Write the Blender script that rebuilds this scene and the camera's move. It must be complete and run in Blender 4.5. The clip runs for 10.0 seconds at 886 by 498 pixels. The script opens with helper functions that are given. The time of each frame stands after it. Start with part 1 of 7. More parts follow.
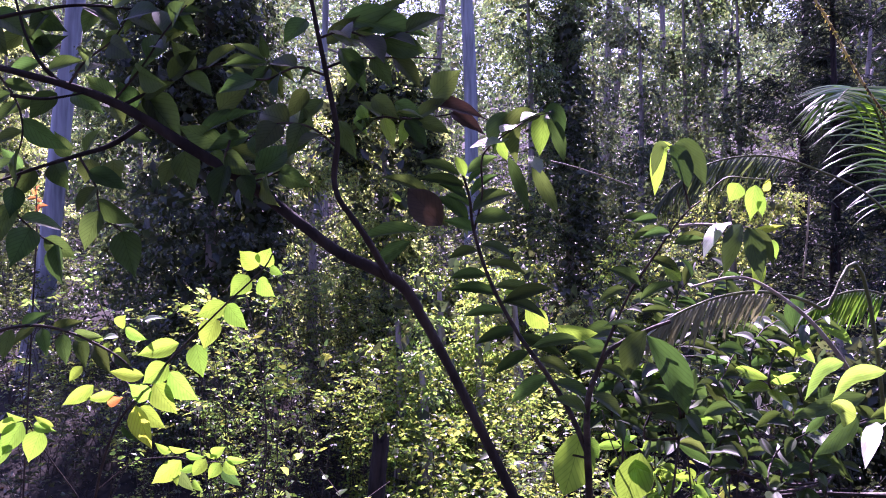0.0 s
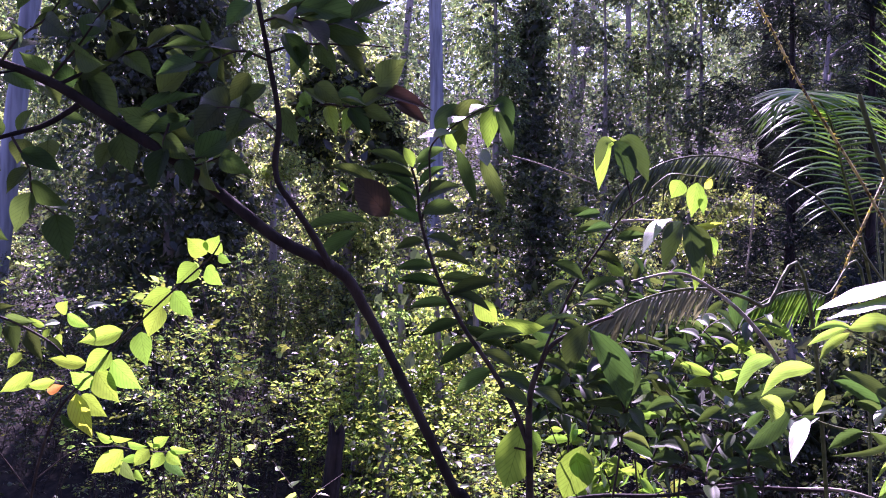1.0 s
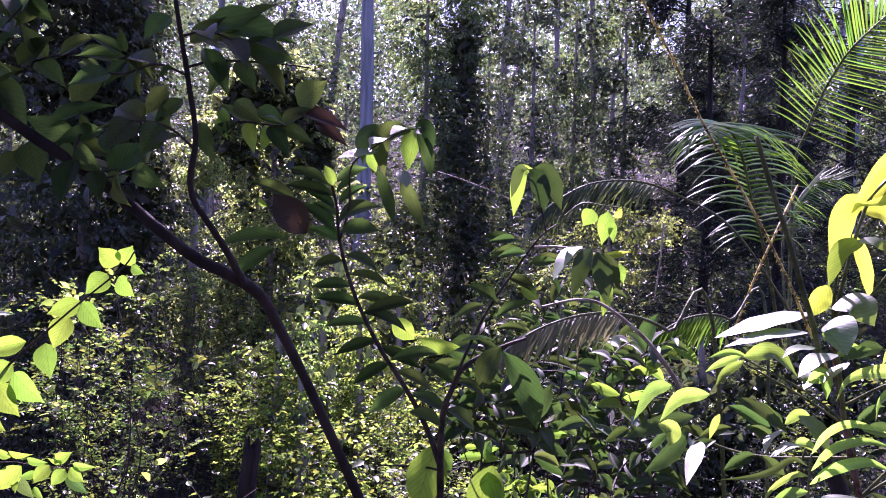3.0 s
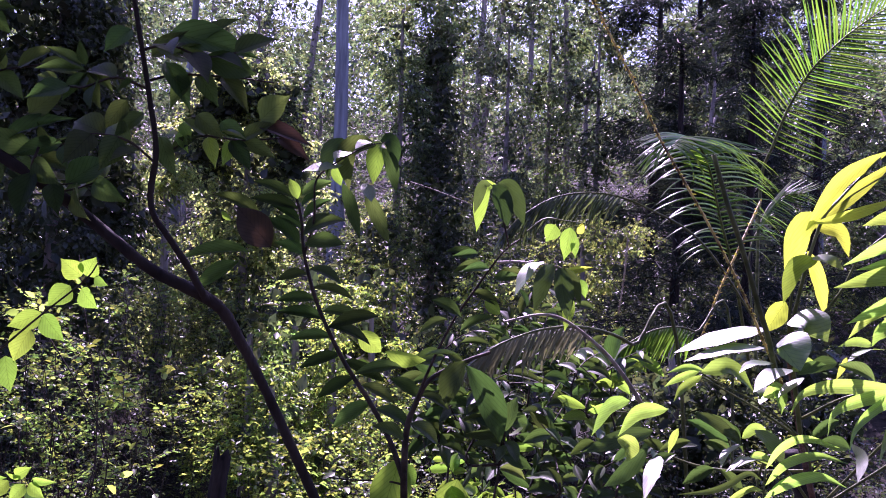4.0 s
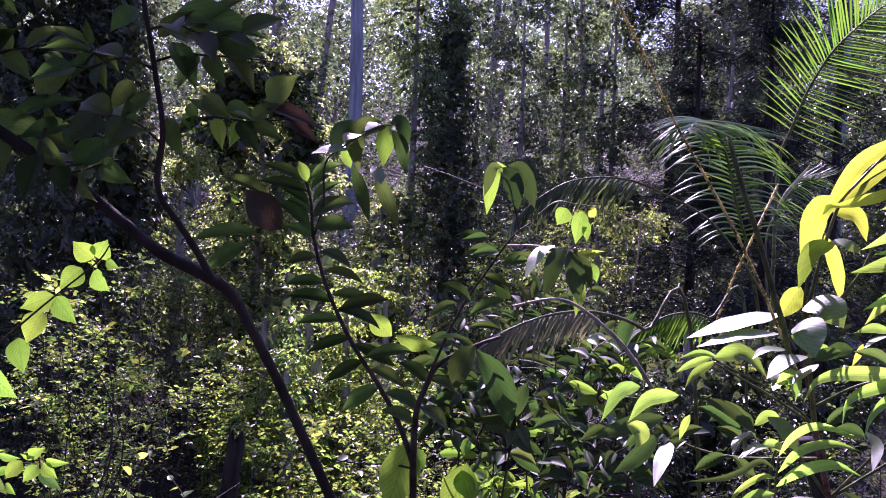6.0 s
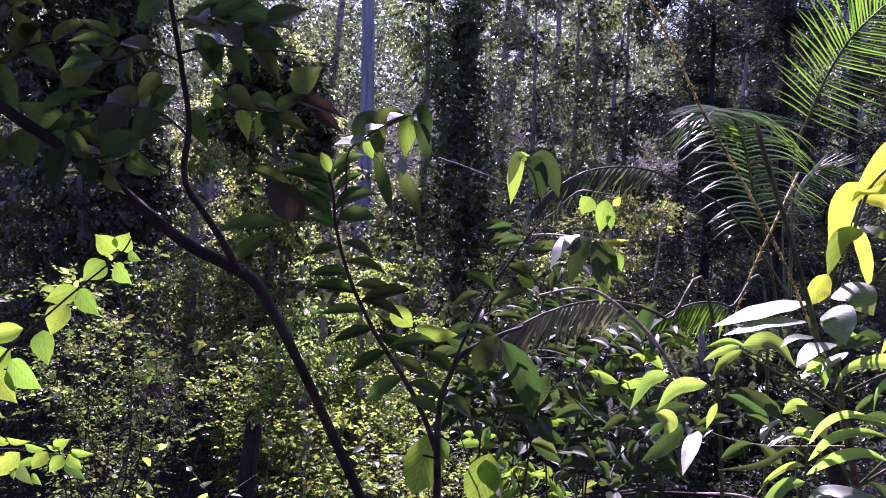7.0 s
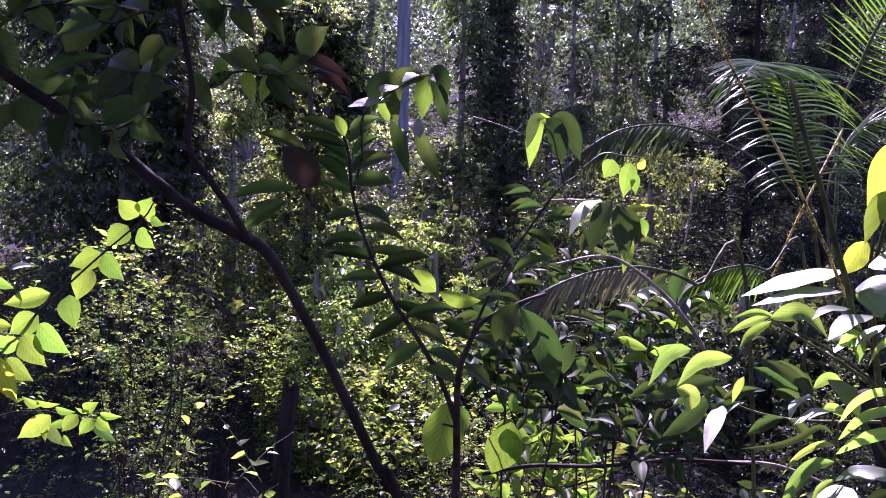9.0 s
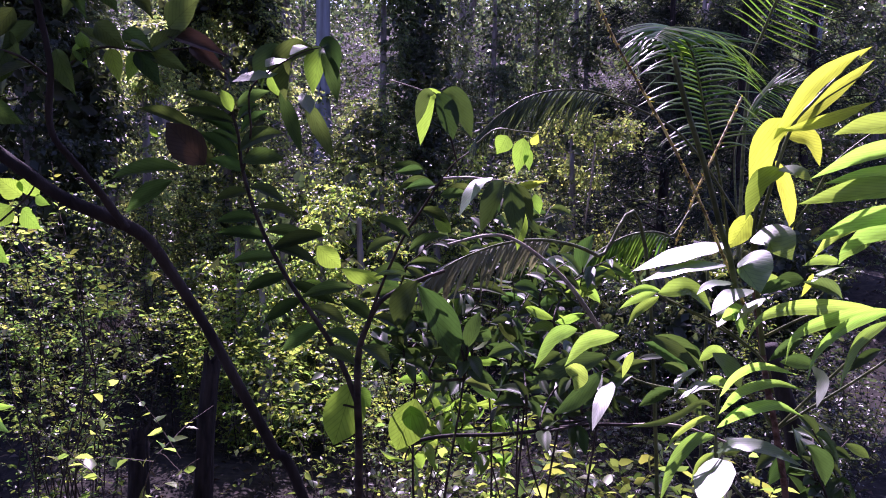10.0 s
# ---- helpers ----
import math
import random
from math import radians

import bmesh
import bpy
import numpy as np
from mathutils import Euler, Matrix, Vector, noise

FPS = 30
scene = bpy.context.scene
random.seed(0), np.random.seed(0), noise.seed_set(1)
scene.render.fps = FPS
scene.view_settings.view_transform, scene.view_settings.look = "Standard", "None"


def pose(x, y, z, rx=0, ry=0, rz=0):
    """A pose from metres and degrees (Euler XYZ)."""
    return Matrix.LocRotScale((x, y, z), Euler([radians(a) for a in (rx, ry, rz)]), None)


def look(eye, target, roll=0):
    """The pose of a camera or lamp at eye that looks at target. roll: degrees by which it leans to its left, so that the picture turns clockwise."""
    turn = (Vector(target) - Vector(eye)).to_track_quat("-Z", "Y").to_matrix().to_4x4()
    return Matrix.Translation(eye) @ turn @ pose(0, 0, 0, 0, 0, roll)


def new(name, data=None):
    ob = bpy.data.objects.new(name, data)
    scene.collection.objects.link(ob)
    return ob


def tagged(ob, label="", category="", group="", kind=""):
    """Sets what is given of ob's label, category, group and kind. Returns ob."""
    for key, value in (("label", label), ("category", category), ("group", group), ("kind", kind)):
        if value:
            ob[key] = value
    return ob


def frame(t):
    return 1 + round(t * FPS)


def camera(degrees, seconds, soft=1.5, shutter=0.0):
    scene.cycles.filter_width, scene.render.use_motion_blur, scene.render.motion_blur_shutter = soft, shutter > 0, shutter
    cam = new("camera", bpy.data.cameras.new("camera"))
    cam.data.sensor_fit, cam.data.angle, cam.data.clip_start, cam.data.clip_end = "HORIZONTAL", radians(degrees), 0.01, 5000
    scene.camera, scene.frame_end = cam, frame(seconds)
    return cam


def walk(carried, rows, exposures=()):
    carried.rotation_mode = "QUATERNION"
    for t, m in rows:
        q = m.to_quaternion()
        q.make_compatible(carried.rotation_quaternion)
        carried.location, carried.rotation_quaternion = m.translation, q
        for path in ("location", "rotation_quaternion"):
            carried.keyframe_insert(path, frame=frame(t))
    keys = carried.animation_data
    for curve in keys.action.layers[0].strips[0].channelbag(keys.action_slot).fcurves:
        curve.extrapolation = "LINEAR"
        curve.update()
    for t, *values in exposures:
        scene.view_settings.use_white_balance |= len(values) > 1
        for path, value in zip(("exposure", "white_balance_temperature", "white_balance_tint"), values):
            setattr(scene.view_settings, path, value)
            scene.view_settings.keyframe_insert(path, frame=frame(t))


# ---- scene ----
cam = camera(58.4, 10.0, 1.0)
PATH = [
    (0, (0.061, 0.326, 1.566), (0.059, 2.326, 1.577), -0.40),
    (0.5, (0.070, 0.327, 1.565), (0.085, 2.327, 1.578), -0.25),
    (1, (0.085, 0.330, 1.563), (0.175, 2.328, 1.558), 0.80),
    (1.5, (0.090, 0.330, 1.564), (0.239, 2.325, 1.552), 1.94),
    (2, (0.086, 0.328, 1.566), (0.251, 2.321, 1.557), 2.23),
    (2.5, (0.092, 0.323, 1.569), (0.301, 2.312, 1.571), 2.06),
    (3, (0.095, 0.319, 1.574), (0.370, 2.300, 1.606), 2.44),
    (4.5, (0.115, 0.313, 1.584), (0.457, 2.282, 1.643), 2.59),
    (5, (0.119, 0.318, 1.586), (0.445, 2.291, 1.627), 2.63),
    (5.5, (0.118, 0.321, 1.583), (0.429, 2.296, 1.613), 2.75),
    (7, (0.101, 0.325, 1.577), (0.375, 2.306, 1.573), 2.51),
    (7.5, (0.093, 0.320, 1.577), (0.297, 2.310, 1.558), 2.16),
    (8, (0.096, 0.325, 1.574), (0.179, 2.322, 1.494), 2.88),
    (8.5, (0.108, 0.337, 1.575), (0.182, 2.333, 1.479), 2.58),
    (9, (0.131, 0.354, 1.587), (0.313, 2.342, 1.475), 2.25),
    (9.5, (0.155, 0.371, 1.595), (0.480, 2.339, 1.441), 1.61),
    (10, (0.173, 0.371, 1.607), (0.538, 2.327, 1.406), 1.40),
]
walk(cam, [(t, look(eye, target, roll)) for t, eye, target, roll in PATH],
     [(0, 2.3, 5600, 82), (0.5, 2.04, 5600, 81), (1, 2.2, 5600, 82), (2.5, 2.22, 5600, 82), (3, 2.12, 5600, 82),
      (4.5, 1.8, 5600, 81), (5.5, 1.78, 5600, 81), (7, 1.77, 5600, 80), (9, 1.84, 5600, 80), (10, 1.6, 5600, 75)])

# ---- light ----
world = bpy.data.worlds.new("sky")
scene.world = world
world.use_nodes = True
wn, wl = world.node_tree.nodes, world.node_tree.links
sky = wn.new("ShaderNodeTexSky")
sky.sky_type, sky.sun_disc = "NISHITA", False
SUN_UP, SUN_TURN = radians(50), radians(4)      # height, and turn to the right of straight ahead
sky.sun_elevation, sky.sun_rotation = SUN_UP, SUN_TURN
wn["Background"].inputs["Strength"].default_value = 0.085
wl.new(sky.outputs[0], wn["Background"].inputs["Color"])
sun = new("sun", bpy.data.lights.new("sun", "SUN"))
sun.data.energy, sun.data.angle, sun.data.color = 5.0, radians(0.53), (1.0, 0.95, 0.86)
sun_way = Vector((math.sin(SUN_TURN) * math.cos(SUN_UP), math.cos(SUN_TURN) * math.cos(SUN_UP), math.sin(SUN_UP)))
sun.matrix_world = look(sun_way * 60, (0, 0, 0))

LIGHT = np.array(sun_way)


# ---- materials ----
def leaf_material(name, face, glow, rough=0.42, vary=0.35, through_share=0.5, vein=0.0, spec=0.5):
    """A thin leaf: it reflects, shines, and lets light through. vary: how far single leaves differ."""
    m = bpy.data.materials.new(name)
    m.use_nodes = True
    nt = m.node_tree
    n, l = nt.nodes, nt.links
    n.clear()
    out = n.new("ShaderNodeOutputMaterial")
    geo, info, add = n.new("ShaderNodeNewGeometry"), n.new("ShaderNodeObjectInfo"), n.new("ShaderNodeMath")
    add.operation = "ADD"
    l.new(geo.outputs["Random Per Island"], add.inputs[0])
    l.new(info.outputs["Random"], add.inputs[1])
    frac = n.new("ShaderNodeMath")
    frac.operation = "FRACT"
    l.new(add.outputs[0], frac.inputs[0])
    val, hue = n.new("ShaderNodeMapRange"), n.new("ShaderNodeMapRange")
    l.new(frac.outputs[0], val.inputs["Value"])
    val.inputs["To Min"].default_value, val.inputs["To Max"].default_value = 1 - vary, 1 + vary
    wn2 = n.new("ShaderNodeTexWhiteNoise")
    wn2.noise_dimensions = "1D"
    l.new(frac.outputs[0], wn2.inputs["W"])
    l.new(wn2.outputs["Value"], hue.inputs["Value"])
    hue.inputs["To Min"].default_value, hue.inputs["To Max"].default_value = 0.5 - 0.014 * vary / 0.35, 0.5 + 0.03 * vary / 0.35
    co, no = n.new("ShaderNodeTexCoord"), n.new("ShaderNodeTexNoise")
    no.inputs["Scale"].default_value, no.inputs["Detail"].default_value = 6.0, 3.0
    l.new(co.outputs["Object"], no.inputs["Vector"])
    spot = n.new("ShaderNodeMapRange")
    spot.inputs["From Min"].default_value, spot.inputs["From Max"].default_value = 0.3, 0.7
    spot.inputs["To Min"].default_value, spot.inputs["To Max"].default_value = 0.88, 1.08
    l.new(no.outputs["Fac"], spot.inputs["Value"])
    mul = n.new("ShaderNodeMath")
    mul.operation = "MULTIPLY"
    l.new(val.outputs[0], mul.inputs[0])
    l.new(spot.outputs[0], mul.inputs[1])
    last = mul.outputs[0]
    bump_from = no.outputs["Fac"]
    if vein:
        wave = n.new("ShaderNodeTexWave")
        wave.bands_direction = "X"
        wave.inputs["Scale"].default_value, wave.inputs["Distortion"].default_value = 2.6, 1.2
        sep, ab, com = n.new("ShaderNodeSeparateXYZ"), n.new("ShaderNodeMath"), n.new("ShaderNodeCombineXYZ")
        ab.operation = "ABSOLUTE"
        l.new(co.outputs["Object"], sep.inputs[0])
        l.new(sep.outputs[1], ab.inputs[0])
        sl = n.new("ShaderNodeMath")
        sl.operation = "MULTIPLY_ADD"
        l.new(ab.outputs[0], sl.inputs[0])
        sl.inputs[1].default_value = -0.9
        l.new(sep.outputs[0], sl.inputs[2])
        l.new(sl.outputs[0], com.inputs[0])
        l.new(com.outputs[0], wave.inputs["Vector"])
        vr = n.new("ShaderNodeMapRange")
        vr.inputs["From Min"].default_value, vr.inputs["From Max"].default_value = 0.0, 0.25
        vr.inputs["To Min"].default_value, vr.inputs["To Max"].default_value = 1 - vein, 1.0
        l.new(wave.outputs["Fac"], vr.inputs["Value"])
        rib = n.new("ShaderNodeMapRange")
        rib.inputs["From Min"].default_value, rib.inputs["From Max"].default_value = 0.004, 0.016
        rib.inputs["To Min"].default_value, rib.inputs["To Max"].default_value = 1 - 1.6 * vein, 1.0
        l.new(ab.outputs[0], rib.inputs["Value"])
        m2, m3 = n.new("ShaderNodeMath"), n.new("ShaderNodeMath")
        m2.operation = m3.operation = "MULTIPLY"
        l.new(vr.outputs[0], m2.inputs[0])
        l.new(rib.outputs[0], m2.inputs[1])
        l.new(m2.outputs[0], m3.inputs[0])
        l.new(last, m3.inputs[1])
        last = m3.outputs[0]
        bump_from = m2.outputs[0]

    def tint(colour):
        h = n.new("ShaderNodeHueSaturation")
        h.inputs["Color"].default_value = (*colour, 1)
        l.new(hue.outputs[0], h.inputs["Hue"])
        l.new(last, h.inputs["Value"])
        return h.outputs[0]

    bump = n.new("ShaderNodeBump")
    bump.inputs["Strength"].default_value, bump.inputs["Distance"].default_value = 0.08, 0.01
    l.new(bump_from, bump.inputs["Height"])
    bsdf, tr, mix = n.new("ShaderNodeBsdfPrincipled"), n.new("ShaderNodeBsdfTranslucent"), n.new("ShaderNodeMixShader")
    bsdf.inputs["Roughness"].default_value = rough
    bsdf.inputs["Specular IOR Level"].default_value = spec
    l.new(tint(face), bsdf.inputs["Base Color"])
    l.new(tint(glow), tr.inputs["Color"])
    l.new(bump.outputs[0], bsdf.inputs["Normal"])
    mix.inputs[0].default_value = through_share
    l.new(bsdf.outputs[0], mix.inputs[1])
    l.new(tr.outputs[0], mix.inputs[2])
    l.new(mix.outputs[0], out.inputs["Surface"])
    return m


def rough_material(name, dark, light, scale=6.0, stretch=(1, 1, 1), rough=0.85, bump=0.5, detail=8.0, low=0.35, high=0.65, stain=None):
    """Bark, soil and the like: two tones by noise, at two scales, with relief."""
    m = bpy.data.materials.new(name)
    m.use_nodes = True
    nt = m.node_tree
    n, l = nt.nodes, nt.links
    bsdf = n["Principled BSDF"]
    bsdf.inputs["Roughness"].default_value = rough
    bsdf.inputs["Specular IOR Level"].default_value = 0.25
    co, mp, no, big = n.new("ShaderNodeTexCoord"), n.new("ShaderNodeMapping"), n.new("ShaderNodeTexNoise"), n.new("ShaderNodeTexNoise")
    mp.inputs["Scale"].default_value = stretch
    l.new(co.outputs["Object"], mp.inputs[0])
    no.inputs["Scale"].default_value, no.inputs["Detail"].default_value = scale, detail
    big.inputs["Scale"].default_value, big.inputs["Detail"].default_value = scale * 0.17, 3.0
    l.new(mp.outputs[0], no.inputs["Vector"])
    l.new(mp.outputs[0], big.inputs["Vector"])
    r = n.new("ShaderNodeMapRange")
    r.inputs["From Min"].default_value, r.inputs["From Max"].default_value = low, high
    l.new(no.outputs["Fac"], r.inputs["Value"])
    mix = n.new("ShaderNodeMix")
    mix.data_type = "RGBA"
    mix.inputs["A"].default_value, mix.inputs["B"].default_value = (*dark, 1), (*light, 1)
    l.new(r.outputs[0], mix.inputs["Factor"])
    mix2 = n.new("ShaderNodeMix")
    mix2.data_type, mix2.blend_type = "RGBA", "MULTIPLY" if stain is None else "MIX"
    mix2.inputs["B"].default_value = (*(stain or (0.45, 0.42, 0.4)), 1)
    r2 = n.new("ShaderNodeMapRange")
    r2.inputs["From Min"].default_value, r2.inputs["From Max"].default_value = 0.48, 0.66
    r2.inputs["To Max"].default_value = 0.8
    l.new(big.outputs["Fac"], r2.inputs["Value"])
    l.new(r2.outputs[0], mix2.inputs["Factor"])
    l.new(mix.outputs["Result"], mix2.inputs["A"])
    l.new(mix2.outputs["Result"], bsdf.inputs["Base Color"])
    b = n.new("ShaderNodeBump")
    b.inputs["Strength"].default_value, b.inputs["Distance"].default_value = bump, 0.02
    l.new(no.outputs["Fac"], b.inputs["Height"])
    l.new(b.outputs[0], bsdf.inputs["Normal"])
    return m


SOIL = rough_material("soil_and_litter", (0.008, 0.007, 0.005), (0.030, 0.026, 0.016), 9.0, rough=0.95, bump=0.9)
GUM_BARK = rough_material("pale_gum_bark", (0.10, 0.115, 0.12), (0.29, 0.315, 0.33), 3.5, (2.2, 2.2, 0.22), 0.75, 0.3, low=0.3, high=0.62, stain=(0.14, 0.13, 0.125))
BROWN_BARK = rough_material("brown_bark", (0.16, 0.135, 0.115), (0.36, 0.315, 0.28), 7.0, (2, 2, 0.3), 0.85, 0.7)
DARK_BARK = rough_material("dark_bark", (0.012, 0.009, 0.008), (0.042, 0.032, 0.026), 9.0, (3, 3, 0.6), 0.85, 0.8)
TWIG_BARK = rough_material("twig_bark", (0.018, 0.014, 0.010), (0.07, 0.05, 0.034), 60.0, (1, 1, 1), 0.7, 0.4)
GREEN_STEM = rough_material("green_stem", (0.05, 0.075, 0.02), (0.14, 0.16, 0.05), 50.0, (1, 1, 1), 0.5, 0.3)
PALE_STEM = rough_material("pale_stem", (0.20, 0.17, 0.12), (0.42, 0.37, 0.28), 40.0, (1, 1, 1), 0.6, 0.4)
CANE = rough_material("cane_skin", (0.16, 0.11, 0.03), (0.72, 0.58, 0.20), 70.0, (1, 1, 1), 0.5, 0.4, low=0.45, high=0.55)

FAR_LEAF = leaf_material("far_gum_leaf", (0.062, 0.082, 0.052), (0.19, 0.27, 0.085), 0.38, 0.6, 0.33, spec=0.5)
# dark leaf; its colour also stands in for shade in crowns and hollows
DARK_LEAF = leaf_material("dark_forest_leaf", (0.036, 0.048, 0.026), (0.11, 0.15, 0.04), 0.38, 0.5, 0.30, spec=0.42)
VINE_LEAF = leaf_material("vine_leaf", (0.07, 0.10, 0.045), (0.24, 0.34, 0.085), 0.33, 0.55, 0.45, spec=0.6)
# copy of the vine leaf, coloured paler for vine that stands in sun
LIT_VINE = leaf_material("lit_vine_leaf", (0.10, 0.135, 0.05), (0.52, 0.62, 0.14), 0.38, 0.55, 0.52, spec=0.42)
OLIVE_LEAF = leaf_material("olive_yellow_leaf", (0.10, 0.11, 0.035), (0.38, 0.47, 0.08), 0.42, 0.5, 0.5)
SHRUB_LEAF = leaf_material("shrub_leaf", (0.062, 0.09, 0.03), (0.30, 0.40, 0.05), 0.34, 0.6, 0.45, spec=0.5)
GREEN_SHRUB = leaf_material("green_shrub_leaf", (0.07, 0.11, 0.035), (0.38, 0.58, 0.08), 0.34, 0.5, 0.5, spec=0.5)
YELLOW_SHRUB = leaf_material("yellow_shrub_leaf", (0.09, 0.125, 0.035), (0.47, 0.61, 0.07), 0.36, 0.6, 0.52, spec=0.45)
NEEDLE = leaf_material("sheoak_needle", (0.022, 0.034, 0.026), (0.03, 0.045, 0.025), 0.6, 0.4, 0.25, spec=0.2)
SPINE = leaf_material("cane_spine", (0.45, 0.40, 0.10), (0.80, 0.72, 0.16), 0.45, 0.3, 0.5)
# copy of the palm leaflet with shade put into its colour
SHADED_PALM = leaf_material("shaded_palm_leaflet", (0.035, 0.055, 0.022), (0.10, 0.15, 0.03), 0.26, 0.3, 0.35, spec=0.8)
LITTER = leaf_material("dry_litter_leaf", (0.055, 0.04, 0.026), (0.08, 0.05, 0.02), 0.6, 0.6, 0.25)
PALM_LEAF = leaf_material("palm_leaflet", (0.045, 0.095, 0.02), (0.14, 0.30, 0.016), 0.30, 0.3, 0.55, spec=0.45)
PALE_PALM = leaf_material("pale_palm_leaflet", (0.22, 0.23, 0.15), (0.24, 0.25, 0.10), 0.35, 0.25, 0.35)


# ---- builders ----
def part(name, me, material, parent=None, label=""):
    """One mesh object, a part of parent (a thing or a part)."""
    if material is not None and not me.materials:
        me.materials.append(material)
    ob = new(name, me)
    ob.parent = parent
    return tagged(ob, label)


def thing(name, at, label, category, group="", kind=""):
    """An empty at a thing's foot, to hold its parts."""
    ob = new(name)
    ob.empty_display_size = 0.1
    ob.location = at
    bpy.context.view_layer.update()
    return tagged(ob, label, category, group, kind)


def poly_mesh(name, verts, faces, smooth=True):
    """A mesh from arrays of corners and of faces that all have the same number of corners."""
    verts, faces = np.asarray(verts, np.float32).reshape(-1, 3), np.asarray(faces, np.int32)
    k = faces.shape[1]
    me = bpy.data.meshes.new(name)
    me.vertices.add(len(verts))
    me.vertices.foreach_set("co", verts.ravel())
    me.loops.add(faces.size)
    me.loops.foreach_set("vertex_index", faces.ravel())
    me.polygons.add(len(faces))
    me.polygons.foreach_set("loop_start", np.arange(0, faces.size, k, dtype=np.int32))
    me.polygons.foreach_set("loop_total", np.full(len(faces), k, np.int32))
    me.polygons.foreach_set("use_smooth", np.full(len(faces), smooth))
    me.update(calc_edges=True)
    return me


def unit(a):
    return a / np.maximum(np.linalg.norm(a, axis=-1, keepdims=True), 1e-9)


def smooth_line(points, steps):
    """A Catmull-Rom line through a few points (any number of columns)."""
    p = np.array(points, float)
    p = np.vstack([2 * p[0] - p[1], p, 2 * p[-1] - p[-2]])
    out = []
    for i in range(1, len(p) - 2):
        a, b, c, d = p[i - 1 : i + 3]
        for u in np.linspace(0, 1, steps, endpoint=False):
            out.append(0.5 * (2 * b + (c - a) * u + (2 * a - 5 * b + 4 * c - d) * u**2 + (3 * b - 3 * c + d - a) * u**3))
    return np.array(out + [p[-2]])


def tube_arrays(line, radii, sides=8, rough=0.0, seed=0, start=0):
    """Corners and quads of a tapering tube along a line, with an uneven skin."""
    line, radii = np.asarray(line, float), np.asarray(radii, float)
    r = np.random.default_rng(seed)
    along = unit(np.gradient(line, axis=0))
    ref = np.array([0.31, 0.95, 0.05]) if abs(along[0][1]) < 0.9 else np.array([0.95, 0.1, 0.3])
    side = unit(np.cross(along, ref))
    other = np.cross(along, side)
    ang = np.linspace(0, 2 * np.pi, sides, endpoint=False)
    wob = 1 + rough * r.uniform(-1, 1, (len(line), sides))
    ring = (np.cos(ang)[None, :, None] * side[:, None] + np.sin(ang)[None, :, None] * other[:, None]) * (radii[:, None] * wob)[..., None]
    v = (line[:, None] + ring).reshape(-1, 3)
    i, j = np.meshgrid(np.arange(len(line) - 1), np.arange(sides), indexing="ij")
    a, b = i * sides + j, i * sides + (j + 1) % sides
    f = np.stack([a, b, b + sides, a + sides], -1).reshape(-1, 4) + start
    return v, f


def tube(name, points, thick, sides=8, steps=6, rough=0.06, seed=0, cap=False):
    """A stem: points, with the radii at its start and end (or one for each point)."""
    pts = np.array(points, float)
    rad = np.array(thick, float)
    if len(rad) == 2 and len(pts) != 2:
        rad = np.linspace(rad[0], rad[1], len(pts))
    line = smooth_line(np.column_stack([pts, rad]), steps)
    if cap:
        line = np.vstack([line, line[-1]])
        line[-1, 3] = 0.001
    v, f = tube_arrays(line[:, :3], line[:, 3], sides, rough, seed)
    return poly_mesh(name, v, f)


def leaf_arrays(P, D, N, L, W, fold=0.25, droop=0.12, plain=False):
    """Many small leaves: each has a midrib, two raised halves and a drooping tip (4 triangles; plain: 2, for far leaves; None: 8, for near ones)."""
    D = unit(D)
    S = unit(np.cross(D, N))
    N = np.cross(S, D)
    L, W = L[:, None], W[:, None]
    mid = P + D * L * 0.45
    tip = P + D * L - N * L * droop
    left = mid + S * W * 0.5 + N * W * fold * 0.5
    right = mid - S * W * 0.5 + N * W * fold * 0.5
    if plain:
        v = np.stack([P, left, tip, right], 1).reshape(-1, 3)
        return v, (np.arange(len(P))[:, None, None] * 4 + np.array([[0, 2, 1], [0, 3, 2]])).reshape(-1, 3)
    if plain is None:
        m1, m2 = P + D * L * 0.28, P + D * L * 0.64 - N * L * droop * 0.35
        side, rise = S * W * 0.5, N * W * fold * 0.5
        v = np.stack([P, m1, m2, tip, m1 + side + rise, m2 + side * 0.8 + rise, m1 - side + rise, m2 - side * 0.8 + rise], 1).reshape(-1, 3)
        tri = np.array([[0, 1, 4], [4, 1, 2], [4, 2, 5], [5, 2, 3], [0, 6, 1], [6, 2, 1], [6, 7, 2], [7, 3, 2]])
        return v, (np.arange(len(P))[:, None, None] * 8 + tri).reshape(-1, 3)
    v = np.stack([P, left, mid - N * L * 0.01, right, tip], 1).reshape(-1, 3)
    base = np.arange(len(P))[:, None, None] * 5
    f = (base + np.array([[0, 2, 1], [1, 2, 4], [0, 3, 2], [2, 3, 4]])).reshape(-1, 3)
    return v, f


